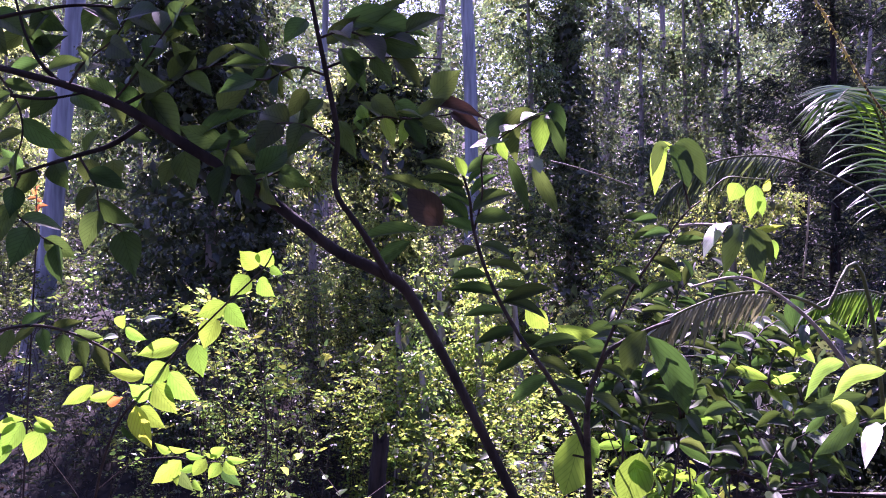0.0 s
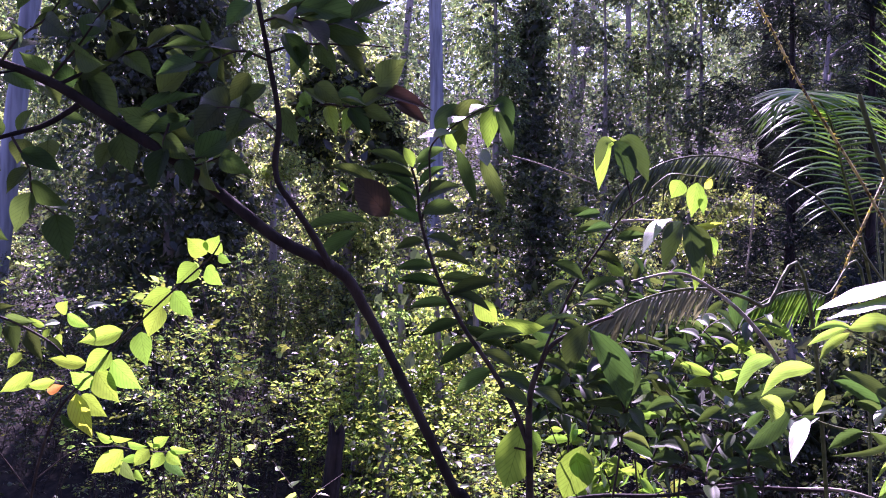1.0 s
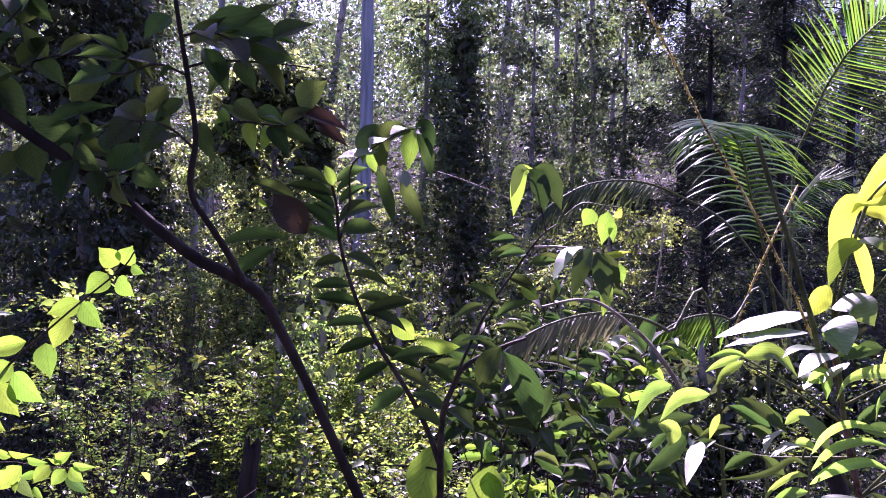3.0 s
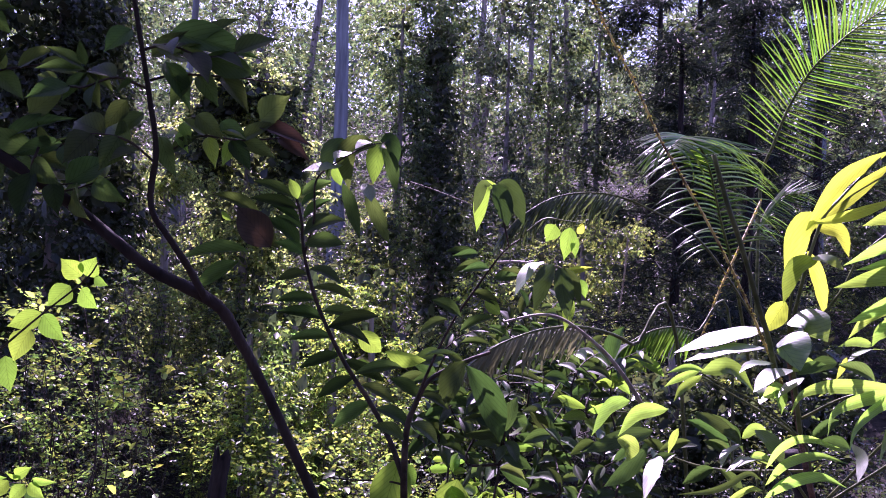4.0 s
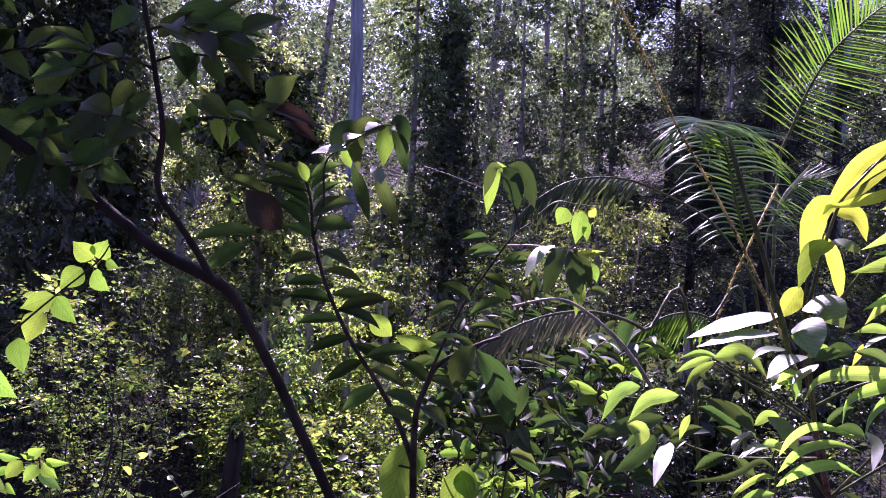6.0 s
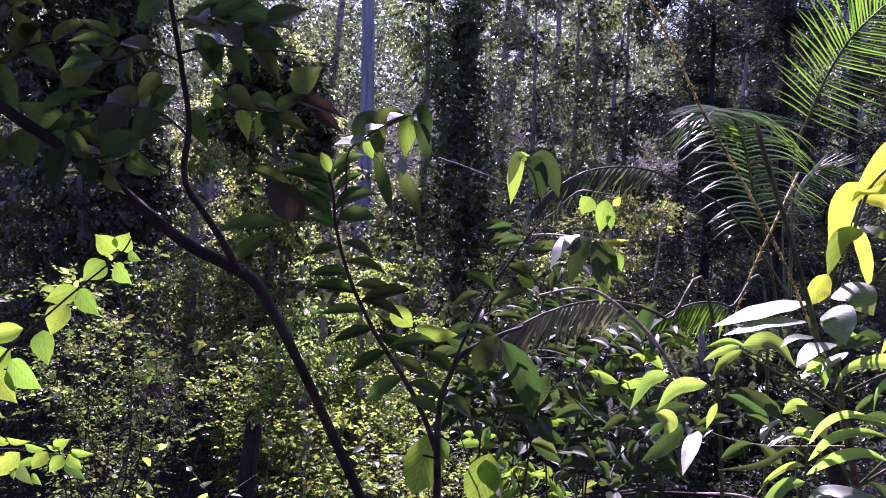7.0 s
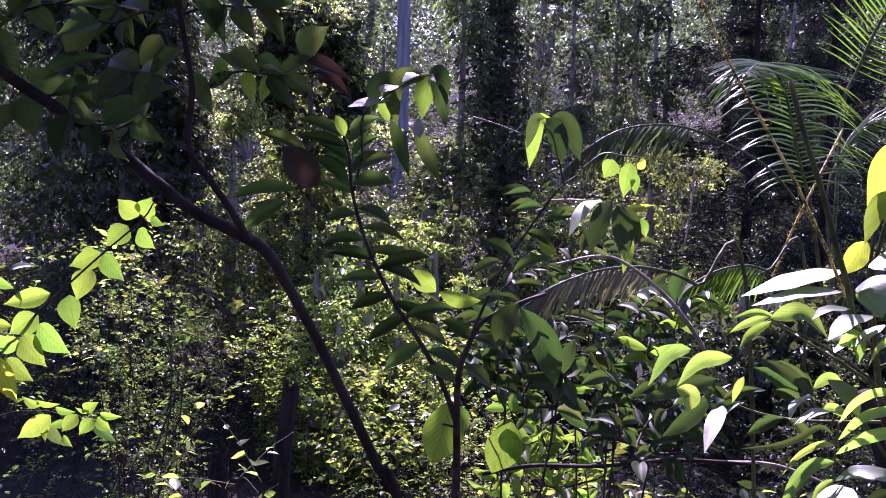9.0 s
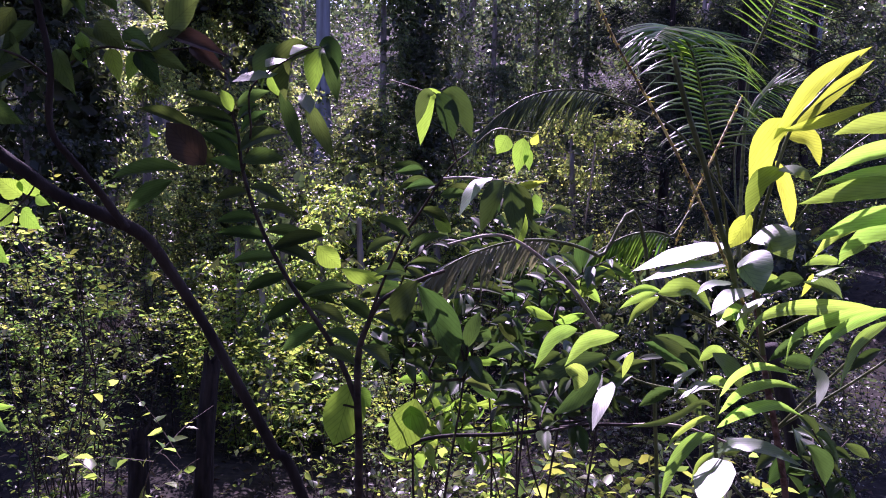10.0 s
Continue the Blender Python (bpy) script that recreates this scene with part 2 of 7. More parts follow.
def spray_leaves(r, starts, ways, length, count, size, aspect=0.45, droop=0.25, spread=0.8, sag=0.15, flat=0.5, plain=False):
    """Leaves set left and right along many twigs."""
    n = len(starts)
    ways = unit(ways)
    length = length * r.uniform(0.6, 1.3, n)
    u = (np.arange(count) + 0.6) / count
    s = np.cross(ways, [0, 0, 1.0])
    s = unit(s + 1e-3)
    pos = starts[:, None] + ways[:, None] * (length[:, None] * u)[..., None]
    pos[..., 2] -= sag * length[:, None] * u**2
    sign = np.where(np.arange(count) % 2, 1.0, -1.0)
    d = ways[:, None] * 0.55 + s[:, None] * (spread * sign)[None, :, None] + r.normal(0, 0.28, (n, count, 3))
    d[..., 2] -= droop
    # leaves turn their faces to the light
    nn = LIGHT * flat * 1.5 + r.normal(0, 0.42, (n, count, 3))
    if plain:
        lie = r.random((n, count, 1)) < 0.3
        nn = np.where(lie, np.array([0, -0.1, 1.0]) + r.normal(0, 0.35, nn.shape), nn)
    size = size * r.uniform(0.55, 1.25, (n, count)) * (1.05 - 0.3 * u)
    keep = r.random((n, count)) < 0.88
    return leaf_arrays(pos[keep], d[keep], nn[keep], size[keep], size[keep] * aspect * r.uniform(0.8, 1.2, keep.sum()), plain=plain)


def ball(r, n, inner=0.55):
    """Random places in a ball, more of them near its skin."""
    d = unit(r.normal(0, 1, (n, 3)))
    return d * (r.uniform(inner**3, 1, n) ** (1 / 3))[:, None], d


# ---- ground ----
def ground_z(x, y):
    """The lie of the land: a ledge to stand on, a shallow gully, and a wooded hillside beyond."""
    x, y = np.asarray(x, float), np.asarray(y, float)
    z = np.interp(y, [-400, -30, 0.6, 1.6, 4.0, 7.5, 10.0, 16.0, 26.0, 60.0, 120.0, 400.0, 2500.0],
                  [6, 1.2, 0, -0.25, -1.15, -1.75, -1.55, -0.3, 1.2, 8.5, 25.0, 70.0, 120.0])
    away = np.clip((y - 2) / 6, 0, 1)
    z = z + away * (0.22 * np.sin(x * 0.9 + y * 0.35) + 0.16 * np.sin(x * 0.37 - y * 0.8 + 1.3)) + 0.05 * np.clip(np.abs(x) - 6, 0, 40) * away
    return z + 0.03 * np.sin(x * 5.1 + y * 3.7) * np.sin(y * 4.3 - x * 2.2)


def build_ground():
    a = np.concatenate([-np.geomspace(2500, 14, 26), np.linspace(-13, 13, 90), np.geomspace(14, 2500, 26)])
    b = np.concatenate([-np.geomspace(2500, 4, 22), np.linspace(-3.5, 18, 100), np.geomspace(18.6, 2500, 40)])
    X, Y = np.meshgrid(a, b)
    v = np.stack([X, Y, ground_z(X, Y)], -1).reshape(-1, 3)
    i, j = np.meshgrid(np.arange(len(b) - 1), np.arange(len(a) - 1), indexing="ij")
    q = i * len(a) + j
    f = np.stack([q, q + 1, q + 1 + len(a), q + len(a)], -1).reshape(-1, 4)
    me = poly_mesh("ground", v, f)
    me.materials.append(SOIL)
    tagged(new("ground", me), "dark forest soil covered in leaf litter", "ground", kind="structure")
    r = np.random.default_rng(3)
    n = 17000
    y = -5.0 + 21 * r.random(n) ** 0.8
    x = r.uniform(-1, 1, n) * (2.0 + 0.75 * np.abs(y))
    p = np.stack([x, y, ground_z(x, y) + r.uniform(0.005, 0.05, n)], -1)
    d = r.normal(0, 1, (n, 3)) * [1, 1, 0.25]
    nn = r.normal(0, 0.35, (n, 3)) + [0, 0, 1]
    size = r.uniform(0.04, 0.11, n)
    v, f = leaf_arrays(p, d, nn, size, size * r.uniform(0.3, 0.6, n), 0.5, 0.2)
    me = poly_mesh("leaf_litter", v, f)
    me.materials.append(LITTER)
    tagged(new("leaf_litter", me), "dry brown fallen leaves on the forest floor", "leaf litter", kind="stuff")


# ---- trees and shrubs ----
def gum_tree(x, y, top_x, height, radius, bark=GUM_BARK, label="tall pale smooth-barked gum tree with high sparse crown", seed=1, crown=True, from_h=0.62, per=40):
    """A tall straight gum: trunk, limbs high up, thin crown."""
    r = np.random.default_rng(seed)
    z = float(ground_z(x, y))
    ob = thing("gum_tree", (x, y, z), label, "tree", "forest trees")
    hs = np.linspace(-0.3, height, 9)
    bend = r.normal(0, 0.05, (9, 2)).cumsum(0) * 0.7
    pts = [((top_x - x) * h / height + b[0] * (h > 0.5), b[1] * (h > 0.5), h) for h, b in zip(hs, bend)]
    rad = radius * (1.0 - 0.6 * np.clip(hs, 0, None) / height)
    rad[0] *= 1.5
    part("trunk", tube("trunk", pts, rad, 14, 6, 0.05, seed), bark, ob)
    starts, ways = [], []
    for i in range(12):
        h = height * r.uniform(from_h, 0.98)
        k = np.array(pts[0]) + (np.array(pts[-1]) - np.array(pts[0])) * (h / height)
        a = r.uniform(0, 2 * np.pi)
        ln = height * r.uniform(0.1, 0.22)
        e = k + [math.cos(a) * ln, math.sin(a) * ln, ln * r.uniform(0.5, 1.1)]
        m = (k + e) / 2 + r.normal(0, 0.15, 3) - [0, 0, ln * 0.1]
        part("limb", tube("limb", [k, m, e], (radius * 0.28, 0.02), 6, 5, 0.05, seed + i), bark, ob)
        q = r.normal(0, 1, (per, 3)) * [ln * 0.5, ln * 0.5, ln * 0.3] + e
        starts.append(q)
        ways.append(q - e + r.normal(0, 0.4, q.shape))
    if crown:
        v, f = spray_leaves(r, np.vstack(starts), np.vstack(ways), 0.9, 9, 0.27, 0.27, 0.7, 0.7, 0.3, 0.3, True)
        part("crown", poly_mesh("crown", v, f), FAR_LEAF, ob)
    return ob


def shade_fill(r, lobes, per):
    """Dark filler leaves added inside a crown for its shade: big, hanging every way."""
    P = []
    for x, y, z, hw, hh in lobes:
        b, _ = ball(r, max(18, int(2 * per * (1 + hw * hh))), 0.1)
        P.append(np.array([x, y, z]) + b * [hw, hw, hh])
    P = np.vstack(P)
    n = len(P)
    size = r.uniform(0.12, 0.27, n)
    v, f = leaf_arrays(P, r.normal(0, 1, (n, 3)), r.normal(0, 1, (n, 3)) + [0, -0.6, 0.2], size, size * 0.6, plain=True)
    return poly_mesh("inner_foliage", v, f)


def leafy_tree(x, y, height, width, material, label, seed, low=0.12, clumps=26, twigs=26, leaf=0.13, bark=BROWN_BARK, name="forest_tree", droop=0.3, group="forest trees", lean=0.0, aspect=0.45):
    """An understorey tree: a tapered trunk, limbs, and many clumps of leaves with gaps between them."""
    r = np.random.default_rng(seed)
    z = float(ground_z(x, y))
    ob = thing(name, (x, y, z), label, "tree", group)
    hs = np.linspace(-0.2, height * 0.93, 7)
    pts = np.column_stack([r.normal(0, 0.05 * width, 7).cumsum() * 0.5 + lean * hs, r.normal(0, 0.05 * width, 7).cumsum() * 0.5, hs])
    pts[:2, :2] = 0
    part("trunk", tube("trunk", pts, (0.016 * height + 0.02, 0.02), 8, 5, 0.08, seed), bark, ob)
    starts, ways, inner = [], [], []
    for i in range(clumps):
        h = height * (low + (1 - low) * ((i + r.random()) / clumps))
        t = np.array([np.interp(h, hs, pts[:, k]) for k in range(3)])
        taper = math.sin(math.pi * min(1, 0.12 + 0.83 * h / height)) ** 0.6
        a = r.uniform(0, 2 * np.pi)
        e = t + np.array([math.cos(a), math.sin(a), 0]) * width * 0.5 * taper * r.uniform(0.3, 1.0) + [0, 0, r.normal(0, 0.2)]
        if i % 3 == 0:
            part("limb", tube("limb", [t - [0, 0, 0.5], (t + e) / 2, e], (0.006 * height + 0.01, 0.008), 5, 4, 0.05, seed + i), bark, ob)
        b, d = ball(r, twigs, 0.3)
        size = width * r.uniform(0.07, 0.17)
        q = e + b * [size, size, size * 0.8]
        starts.append(q)
        ways.append(d + (e - t) * 0.25 + [0, 0, 0.15])
        inner.append((*e, size * 0.75, size * 0.6))
    v, f = spray_leaves(r, np.vstack(starts), np.vstack(ways), leaf * 2.8, 8, leaf, aspect, droop, plain=True)
    part("crown", poly_mesh("crown", v, f), material, ob)
    # dark filler stands in for the shade inside the crown
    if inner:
        part("inner_foliage", shade_fill(r, inner, 7), DARK_LEAF, ob, "dark filler leaves standing in for inner shade")
    return ob


def vine_mass(x, y, parts, material, label, seed, leaf=0.11, bark=BROWN_BARK, per=260, core=80):
    """A tree smothered in climbing vine: stacked lobes (x, y, height, half width, half height) hung with leaves."""
    r = np.random.default_rng(seed)
    z = float(ground_z(x, y))
    ob = thing("vine_covered_tree", (x, y, z), label, "tree", "vine-covered trees")
    top = max(c + hh for _, _, c, _, hh in parts)
    part("trunk", tube("trunk", [(0, 0, -0.2), (0.05, 0, top * 0.45), (0, 0.05, top * 0.85)], (0.11, 0.03), 8, 5, 0.08, seed), bark, ob)
    starts, ways = [], []
    for dx, dy, c, hw, hh in parts:
        # tufts over the skin of each lobe, close enough to shade one another
        tufts = max(6, int(per * hw * (hh + hw) / 15))
        b, d = ball(r, tufts, 0.72)
        lump = 1 + 0.22 * np.sin(d[:, :1] * 7 + seed) * np.sin(d[:, 2:] * 9 + seed * 2) + 0.12 * np.sin(d[:, 1:2] * 13)
        mids = np.array([dx, dy, c]) + b * lump * [hw, hw, hh]
        for m, way in zip(mids, d):
            fat = r.uniform(0.14, 0.32) * min(1.0, 0.45 + 0.6 * hw)
            q, e = ball(r, 20, 0.25)
            starts.append(m + q * [fat, fat, fat * 0.7])
            ways.append(e * [1, 1, 0.5] + way * [0.6, 0.6, 0.2] + [0, 0, -0.4])
    v, f = spray_leaves(r, np.vstack(starts), np.vstack(ways), leaf * 2.4, 7, leaf * 0.8, 0.6, 0.4, 0.7, 0.1, 0.35, True)
    part("foliage", poly_mesh("foliage", v, f), material, ob)
    # dark filler in place of the shade within the lobes
    part("inner_foliage", shade_fill(r, [(a, b, c, hw * 0.8, hh * 0.85) for a, b, c, hw, hh in parts], core), DARK_LEAF, ob, "dark filler leaves standing in for inner shade")
    return ob


def sheoak(x, y, height, width, seed, fine=1.0):
    """A dark needle-leaved tree with layered, feathery boughs."""
    r = np.random.default_rng(seed)
    z = float(ground_z(x, y))
    ob = thing("sheoak_tree", (x, y, z), "dark needle-leaved tree with layered feathery boughs", "tree", "forest trees")
    part("trunk", tube("trunk", [(0, 0, -0.2), (0.1, 0, height * 0.5), (0.05, 0, height)], (0.19 * fine, 0.03), 8, 6, 0.08, seed), DARK_BARK, ob)
    S, D = [], []
    for i in range(52):
        h = height * r.uniform(0.12, 0.98)
        a = r.uniform(0, 2 * np.pi)
        ln = width * 0.5 * (1.1 - 0.75 * h / height) * r.uniform(0.5, 1.1)
        k, e = np.array([0.08, 0, h]), np.array([math.cos(a) * ln, math.sin(a) * ln, h + ln * r.uniform(-0.05, 0.3)])
        part("bough", tube("bough", [k, (k + e) / 2 + [0, 0, 0.1], e], (0.03 * fine, 0.008 * fine), 5, 4, 0.05, seed + i), DARK_BARK, ob)
        u = r.uniform(0.25, 1.05, 46)
        q = k + (e - k) * u[:, None] + r.normal(0, 1, (46, 3)) * [0.28 * fine, 0.28 * fine, 0.11 * fine]
        S.append(q)
        D.append((e - k) / ln * 0.7 + r.normal(0, 0.5, (46, 3)))
    v, f = spray_leaves(r, np.vstack(S), np.vstack(D), 0.36 * fine, 7, 0.30 * fine, 0.13, 0.25, 0.5, 0.3, 0.3, True)
    part("needles", poly_mesh("needles", v, f), NEEDLE, ob)
    return ob


def shrub(x, y, height, width, material, label, seed, leaf=0.06, stems=7, twigs=16, per=9, aspect=0.48, group="shrubs on the bank", bark=TWIG_BARK, upright=0.6, foot=None):
    """A shrub: thin stems from the ground, twigs, and leaves in rows along the twigs."""
    r = np.random.default_rng(seed)
    z = float(ground_z(x, y)) if foot is None else foot
    ob = thing("shrub", (x, y, z), label, "shrub", group)
    S, D, tv, tf, count = [], [], [], [], 0
    for i in range(stems):
        a = r.uniform(0, 2 * np.pi)
        w = width * 0.5 * r.uniform(0.2, 1.0)
        h = height * r.uniform(0.6, 1.05)
        e = np.array([math.cos(a) * w, math.sin(a) * w, h])
        m = e * [0.3, 0.3, 0.35] + r.normal(0, 0.035 * height, 3)
        m2 = e * [0.65, 0.65, 0.7] + r.normal(0, 0.045 * height, 3)
        line = smooth_line([(r.normal(0, 0.1), r.normal(0, 0.1), -0.05), m, m2, e, e + [math.cos(a) * 0.15, math.sin(a) * 0.15, -0.02]], 5)
        v, f = tube_arrays(line, np.linspace(0.0026 + 0.0012 * height, 0.0016, len(line)), 5, 0.05, seed + i, count)
        tv.append(v), tf.append(f)
        count += len(v)
        u = r.uniform(0.1, 1.0, twigs) ** 0.8
        k = np.clip((u * (len(line) - 1)).astype(int), 0, len(line) - 1)
        d = unit(r.normal(0, 1, (twigs, 3)) * [1, 1, 0.5] + [0, 0, upright * 0.6] + 0.3 * unit(e))
        S.append(line[k] + r.normal(0, 0.02, (twigs, 3)))
        D.append(d)
    S, D = np.vstack(S), np.vstack(D)
    ln = max(0.22, leaf * 4.5)
    for s, d in zip(S, D) if y < 6.6 else ():
        line = np.array([s, s + d * ln * 0.55 - [0, 0, 0.01], s + d * ln - [0, 0, ln * 0.14]])
        v, f = tube_arrays(line, [0.0028, 0.002, 0.001], 3, 0, 0, count)
        tv.append(v), tf.append(f)
        count += len(v)
    part("branchwork", poly_mesh("branchwork", np.vstack(tv), np.vstack(tf)), bark, ob)
    v, f = spray_leaves(r, S, D, ln, per, leaf, aspect, 0.22, plain=None if y < 6.6 else y > 10.5)
    part("foliage", poly_mesh("foliage", v, f), material, ob)
    return ob


build_ground()

# pale gums and brown trunks on the far slope
def far_gum(foot, head, radius, bark=GUM_BARK, label="tall pale smooth-barked gum tree with high sparse crown", seed=1, height=21.0, per=7):
    """A gum through two places of its trunk."""
    a, b = Vector(foot), Vector(head)
    z = float(ground_z(a.x, a.y))
    slope = (b.x - a.x) / (b.z - a.z)
    x = a.x + (z - a.z) * slope
    return gum_tree(x, a.y, x + slope * height, height, radius, bark, label, seed, True, 0.62, per)


# larger per thickens a crown out of view, to shade bank and gully
far_gum((-7.360, 15.326, 2.725), (-6.936, 15.326, 6.421), 0.215, seed=11, height=19, per=50)
bank_gum = far_gum((0.873, 24.326, 4.956), (0.749, 24.326, 9.245), 0.235, seed=12, height=23, per=8)
far_gum((-4.600, 30.326, 8.846), (-4.542, 30.326, 11.205), 0.15, seed=13, height=22)
gully_gum = far_gum((-5.101, 22.326, 6.917), (-4.855, 22.326, 8.646), 0.19, seed=14, height=22, per=60)


def shading_limbs(tree, ends, seed):
    """Unseen limbs added high over the gully; each leaf clump casts patchy shade."""
    r = np.random.default_rng(seed)
    o = np.array(tree.location)
    for x, y, z, fat in ends:
        e = np.array([x, y, z]) - o
        k = np.array([e[0] * 0.1 + 1.4, 0.0, e[2] - 2.2])
        part("limb", tube("limb", [k, (k + e) / 2 + [0, 0, 0.5], e], (0.05, 0.012), 5, 4, 0.05, seed), GUM_BARK, tree)
        q, d = ball(r, int(110 * fat * fat) + 12, 0.1)
        v, f = spray_leaves(r, e + q * [fat, fat, fat * 0.6], d, 0.6, 9, 0.2, 0.3, 0.6, 0.7, 0.3, 0.3, True)
        part("leafy_head", poly_mesh("leafy_head", v, f), FAR_LEAF, tree)


shading_limbs(gully_gum, [(-2.0, 16.9, 13.0, 0.8), (-0.1, 16.9, 13.0, 0.65), (-1.4, 18.9, 13.0, 0.9), (-2.7, 18.5, 13.4, 1.0), (-3.6, 17.2, 13.0, 1.0), (0.2, 18.3, 13.2, 0.5), (-2.9, 15.6, 12.8, 0.7)], 61)
# more unseen leaf clumps, added so that the sun falls in patches
r2 = np.random.default_rng(64)
for tree, x0, x1, y0, y1, count in ((gully_gum, -6.5, -1.0, 19.5, 28.0, 26), (bank_gum, -1.0, 6.5, 14.6, 20.0, 24), (bank_gum, -1.5, 8.0, 20.0, 30.0, 40)):
    heads = [(r2.uniform(x0, x1), r2.uniform(y0, y1), r2.uniform(13.0, 15.5), r2.uniform(0.35, 0.85)) for _ in range(count)]
    # left open over the middle of the bank to let the sun in
    heads = [h for h in heads if not (-2.0 < h[0] < 2.6 and h[1] < 25.5)]
    shading_limbs(tree, heads, 65)
far_gum((7.675, 37.326, 7.275), (7.896, 37.326, 11.766), 0.19, BROWN_BARK, "tall brown-barked forest tree", 15, 22)
far_gum((9.298, 28.326, 6.061), (9.183, 28.326, 8.861), 0.13, BROWN_BARK, "slender brown-barked forest tree", 16, 18)
far_gum((9.355, 33.326, 4.991), (9.298, 33.326, 12.062), 0.14, BROWN_BARK, "slender brown-barked forest tree", 17, 19)
far_gum((-0.406, 34.326, 7.595), (-0.008, 34.326, 12.452), 0.18, BROWN_BARK, "tall brown-barked forest tree", 18, 22)
far_gum((9.141, 40.313, 12.335), (9.586, 40.313, 15.948), 0.20, BROWN_BARK, "tall brown-barked forest tree", 19, 20)
far_gum((20.506, 30.313, 8.000), (20.538, 30.313, 12.307), 0.15, seed=20, height=18)
far_gum((18.510, 26.313, 5.956), (18.639, 26.313, 12.213), 0.14, seed=21, height=20)
far_gum((28.903, 45.313, 17.847), (28.968, 45.313, 19.287), 0.2, seed=22, height=24)
far_gum((6.676, 44.326, 9.315), (6.882, 44.326, 15.602), 0.2, BROWN_BARK, "tall brown-barked forest tree", 23, 24)
far_gum((-2.602, 40.326, 12.676), (-2.305, 40.326, 14.390), 0.2, seed=24, height=24)

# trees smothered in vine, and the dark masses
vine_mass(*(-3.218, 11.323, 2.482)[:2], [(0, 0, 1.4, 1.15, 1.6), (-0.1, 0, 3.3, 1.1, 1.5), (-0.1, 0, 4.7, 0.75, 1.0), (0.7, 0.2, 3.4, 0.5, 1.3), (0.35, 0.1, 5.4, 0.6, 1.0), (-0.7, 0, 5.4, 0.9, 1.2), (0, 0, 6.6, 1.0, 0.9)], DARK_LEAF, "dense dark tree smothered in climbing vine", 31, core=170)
vine_mass(-1.0, 14.2, [(0, 0.2, 1.5, 1.1, 1.5), (0.1, 0.2, 3.5, 0.95, 1.3), (-0.65, 0, 4.3, 0.5, 0.8), (0.45, -0.1, 4.9, 0.5, 0.6), (0.0, -0.1, 5.3, 0.6, 0.5), (-0.4, -0.1, 5.0, 0.5, 0.5), (0.75, 0, 4.1, 0.35, 0.7)], LIT_VINE, "vine-smothered tree with a sunlit rounded top", 32, leaf=0.10, per=330, core=170)
vine_mass(*(-2.056, 12.823, 2.508)[:2], [(0, 0, 1.0, 0.32, 1.2), (0, 0, 2.6, 0.3, 1.3), (0.06, 0, 3.9, 0.22, 0.6)], LIT_VINE, "slender trunk hung with sunlit climbing vine", 33, per=320, core=6)
vine_mass(*(-2.850, 14.323, 2.499)[:2], [(0, 0, 1.2, 0.5, 1.3), (0, 0, 3.0, 0.45, 1.0)], LIT_VINE, "low sunlit mound of climbing vine", 51, core=8)
# one vine column in two: dark leaves for its shaded side, lighter for lit
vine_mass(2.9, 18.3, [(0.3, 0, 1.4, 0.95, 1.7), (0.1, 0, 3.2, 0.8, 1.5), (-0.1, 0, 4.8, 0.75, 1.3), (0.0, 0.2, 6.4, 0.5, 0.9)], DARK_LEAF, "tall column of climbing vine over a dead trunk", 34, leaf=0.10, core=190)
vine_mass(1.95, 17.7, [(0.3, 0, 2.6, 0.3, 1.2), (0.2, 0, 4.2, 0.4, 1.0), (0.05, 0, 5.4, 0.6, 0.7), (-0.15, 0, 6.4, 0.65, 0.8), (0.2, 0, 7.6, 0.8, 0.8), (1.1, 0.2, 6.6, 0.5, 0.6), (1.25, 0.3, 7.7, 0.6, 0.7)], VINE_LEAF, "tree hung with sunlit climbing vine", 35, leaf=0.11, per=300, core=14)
vine_mass(*(1.359, 17.323, 2.912)[:2], [(0, 0, 1.0, 1.0, 1.1), (0.4, 0, 2.2, 0.6, 0.6)], LIT_VINE, "low thicket of climbing vine", 52, core=90)
vine_mass(*(-6.489, 17.326, 3.412)[:2], [(0, 0, 1.4, 1.0, 1.5), (-0.2, 0, 3.4, 1.0, 1.6), (-0.5, 0, 5.2, 0.9, 1.2)], VINE_LEAF, "dense dark tree smothered in climbing vine", 36)
vine_mass(*(-3.525, 15.323, 2.856)[:2], [(0, 0, 1.4, 0.6, 1.6), (0.0, 0, 3.8, 0.6, 1.6), (0.05, 0, 6.0, 0.5, 1.4)], VINE_LEAF, "dark slender tree hung with climbing vine", 37)
vine_mass(*(-10.449, 19.326, 3.652)[:2], [(0, 0, 1.4, 1.2, 1.5), (-0.3, 0, 3.6, 1.2, 1.7), (-0.3, 0, 6.0, 1.0, 1.4)], LIT_VINE, "tree hung with pale climbing vine", 38)
# dark leaves, thickly filled, stand in for the shaded hollow under the palm
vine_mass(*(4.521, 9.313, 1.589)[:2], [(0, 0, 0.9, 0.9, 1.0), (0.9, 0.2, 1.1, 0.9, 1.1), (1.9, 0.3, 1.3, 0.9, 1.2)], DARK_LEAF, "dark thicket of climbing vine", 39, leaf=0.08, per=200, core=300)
vine_mass(*(5.134, 14.323, 3.574)[:2], [(0, 0, 1.2, 0.9, 1.3), (0.1, 0, 2.9, 0.7, 0.7), (0.75, 0, 2.9, 0.6, 0.7), (-0.65, 0, 2.3, 0.5, 0.7)], OLIVE_LEAF, "olive-green thicket with yellowing leaves", 40, leaf=0.09, per=230, core=12)
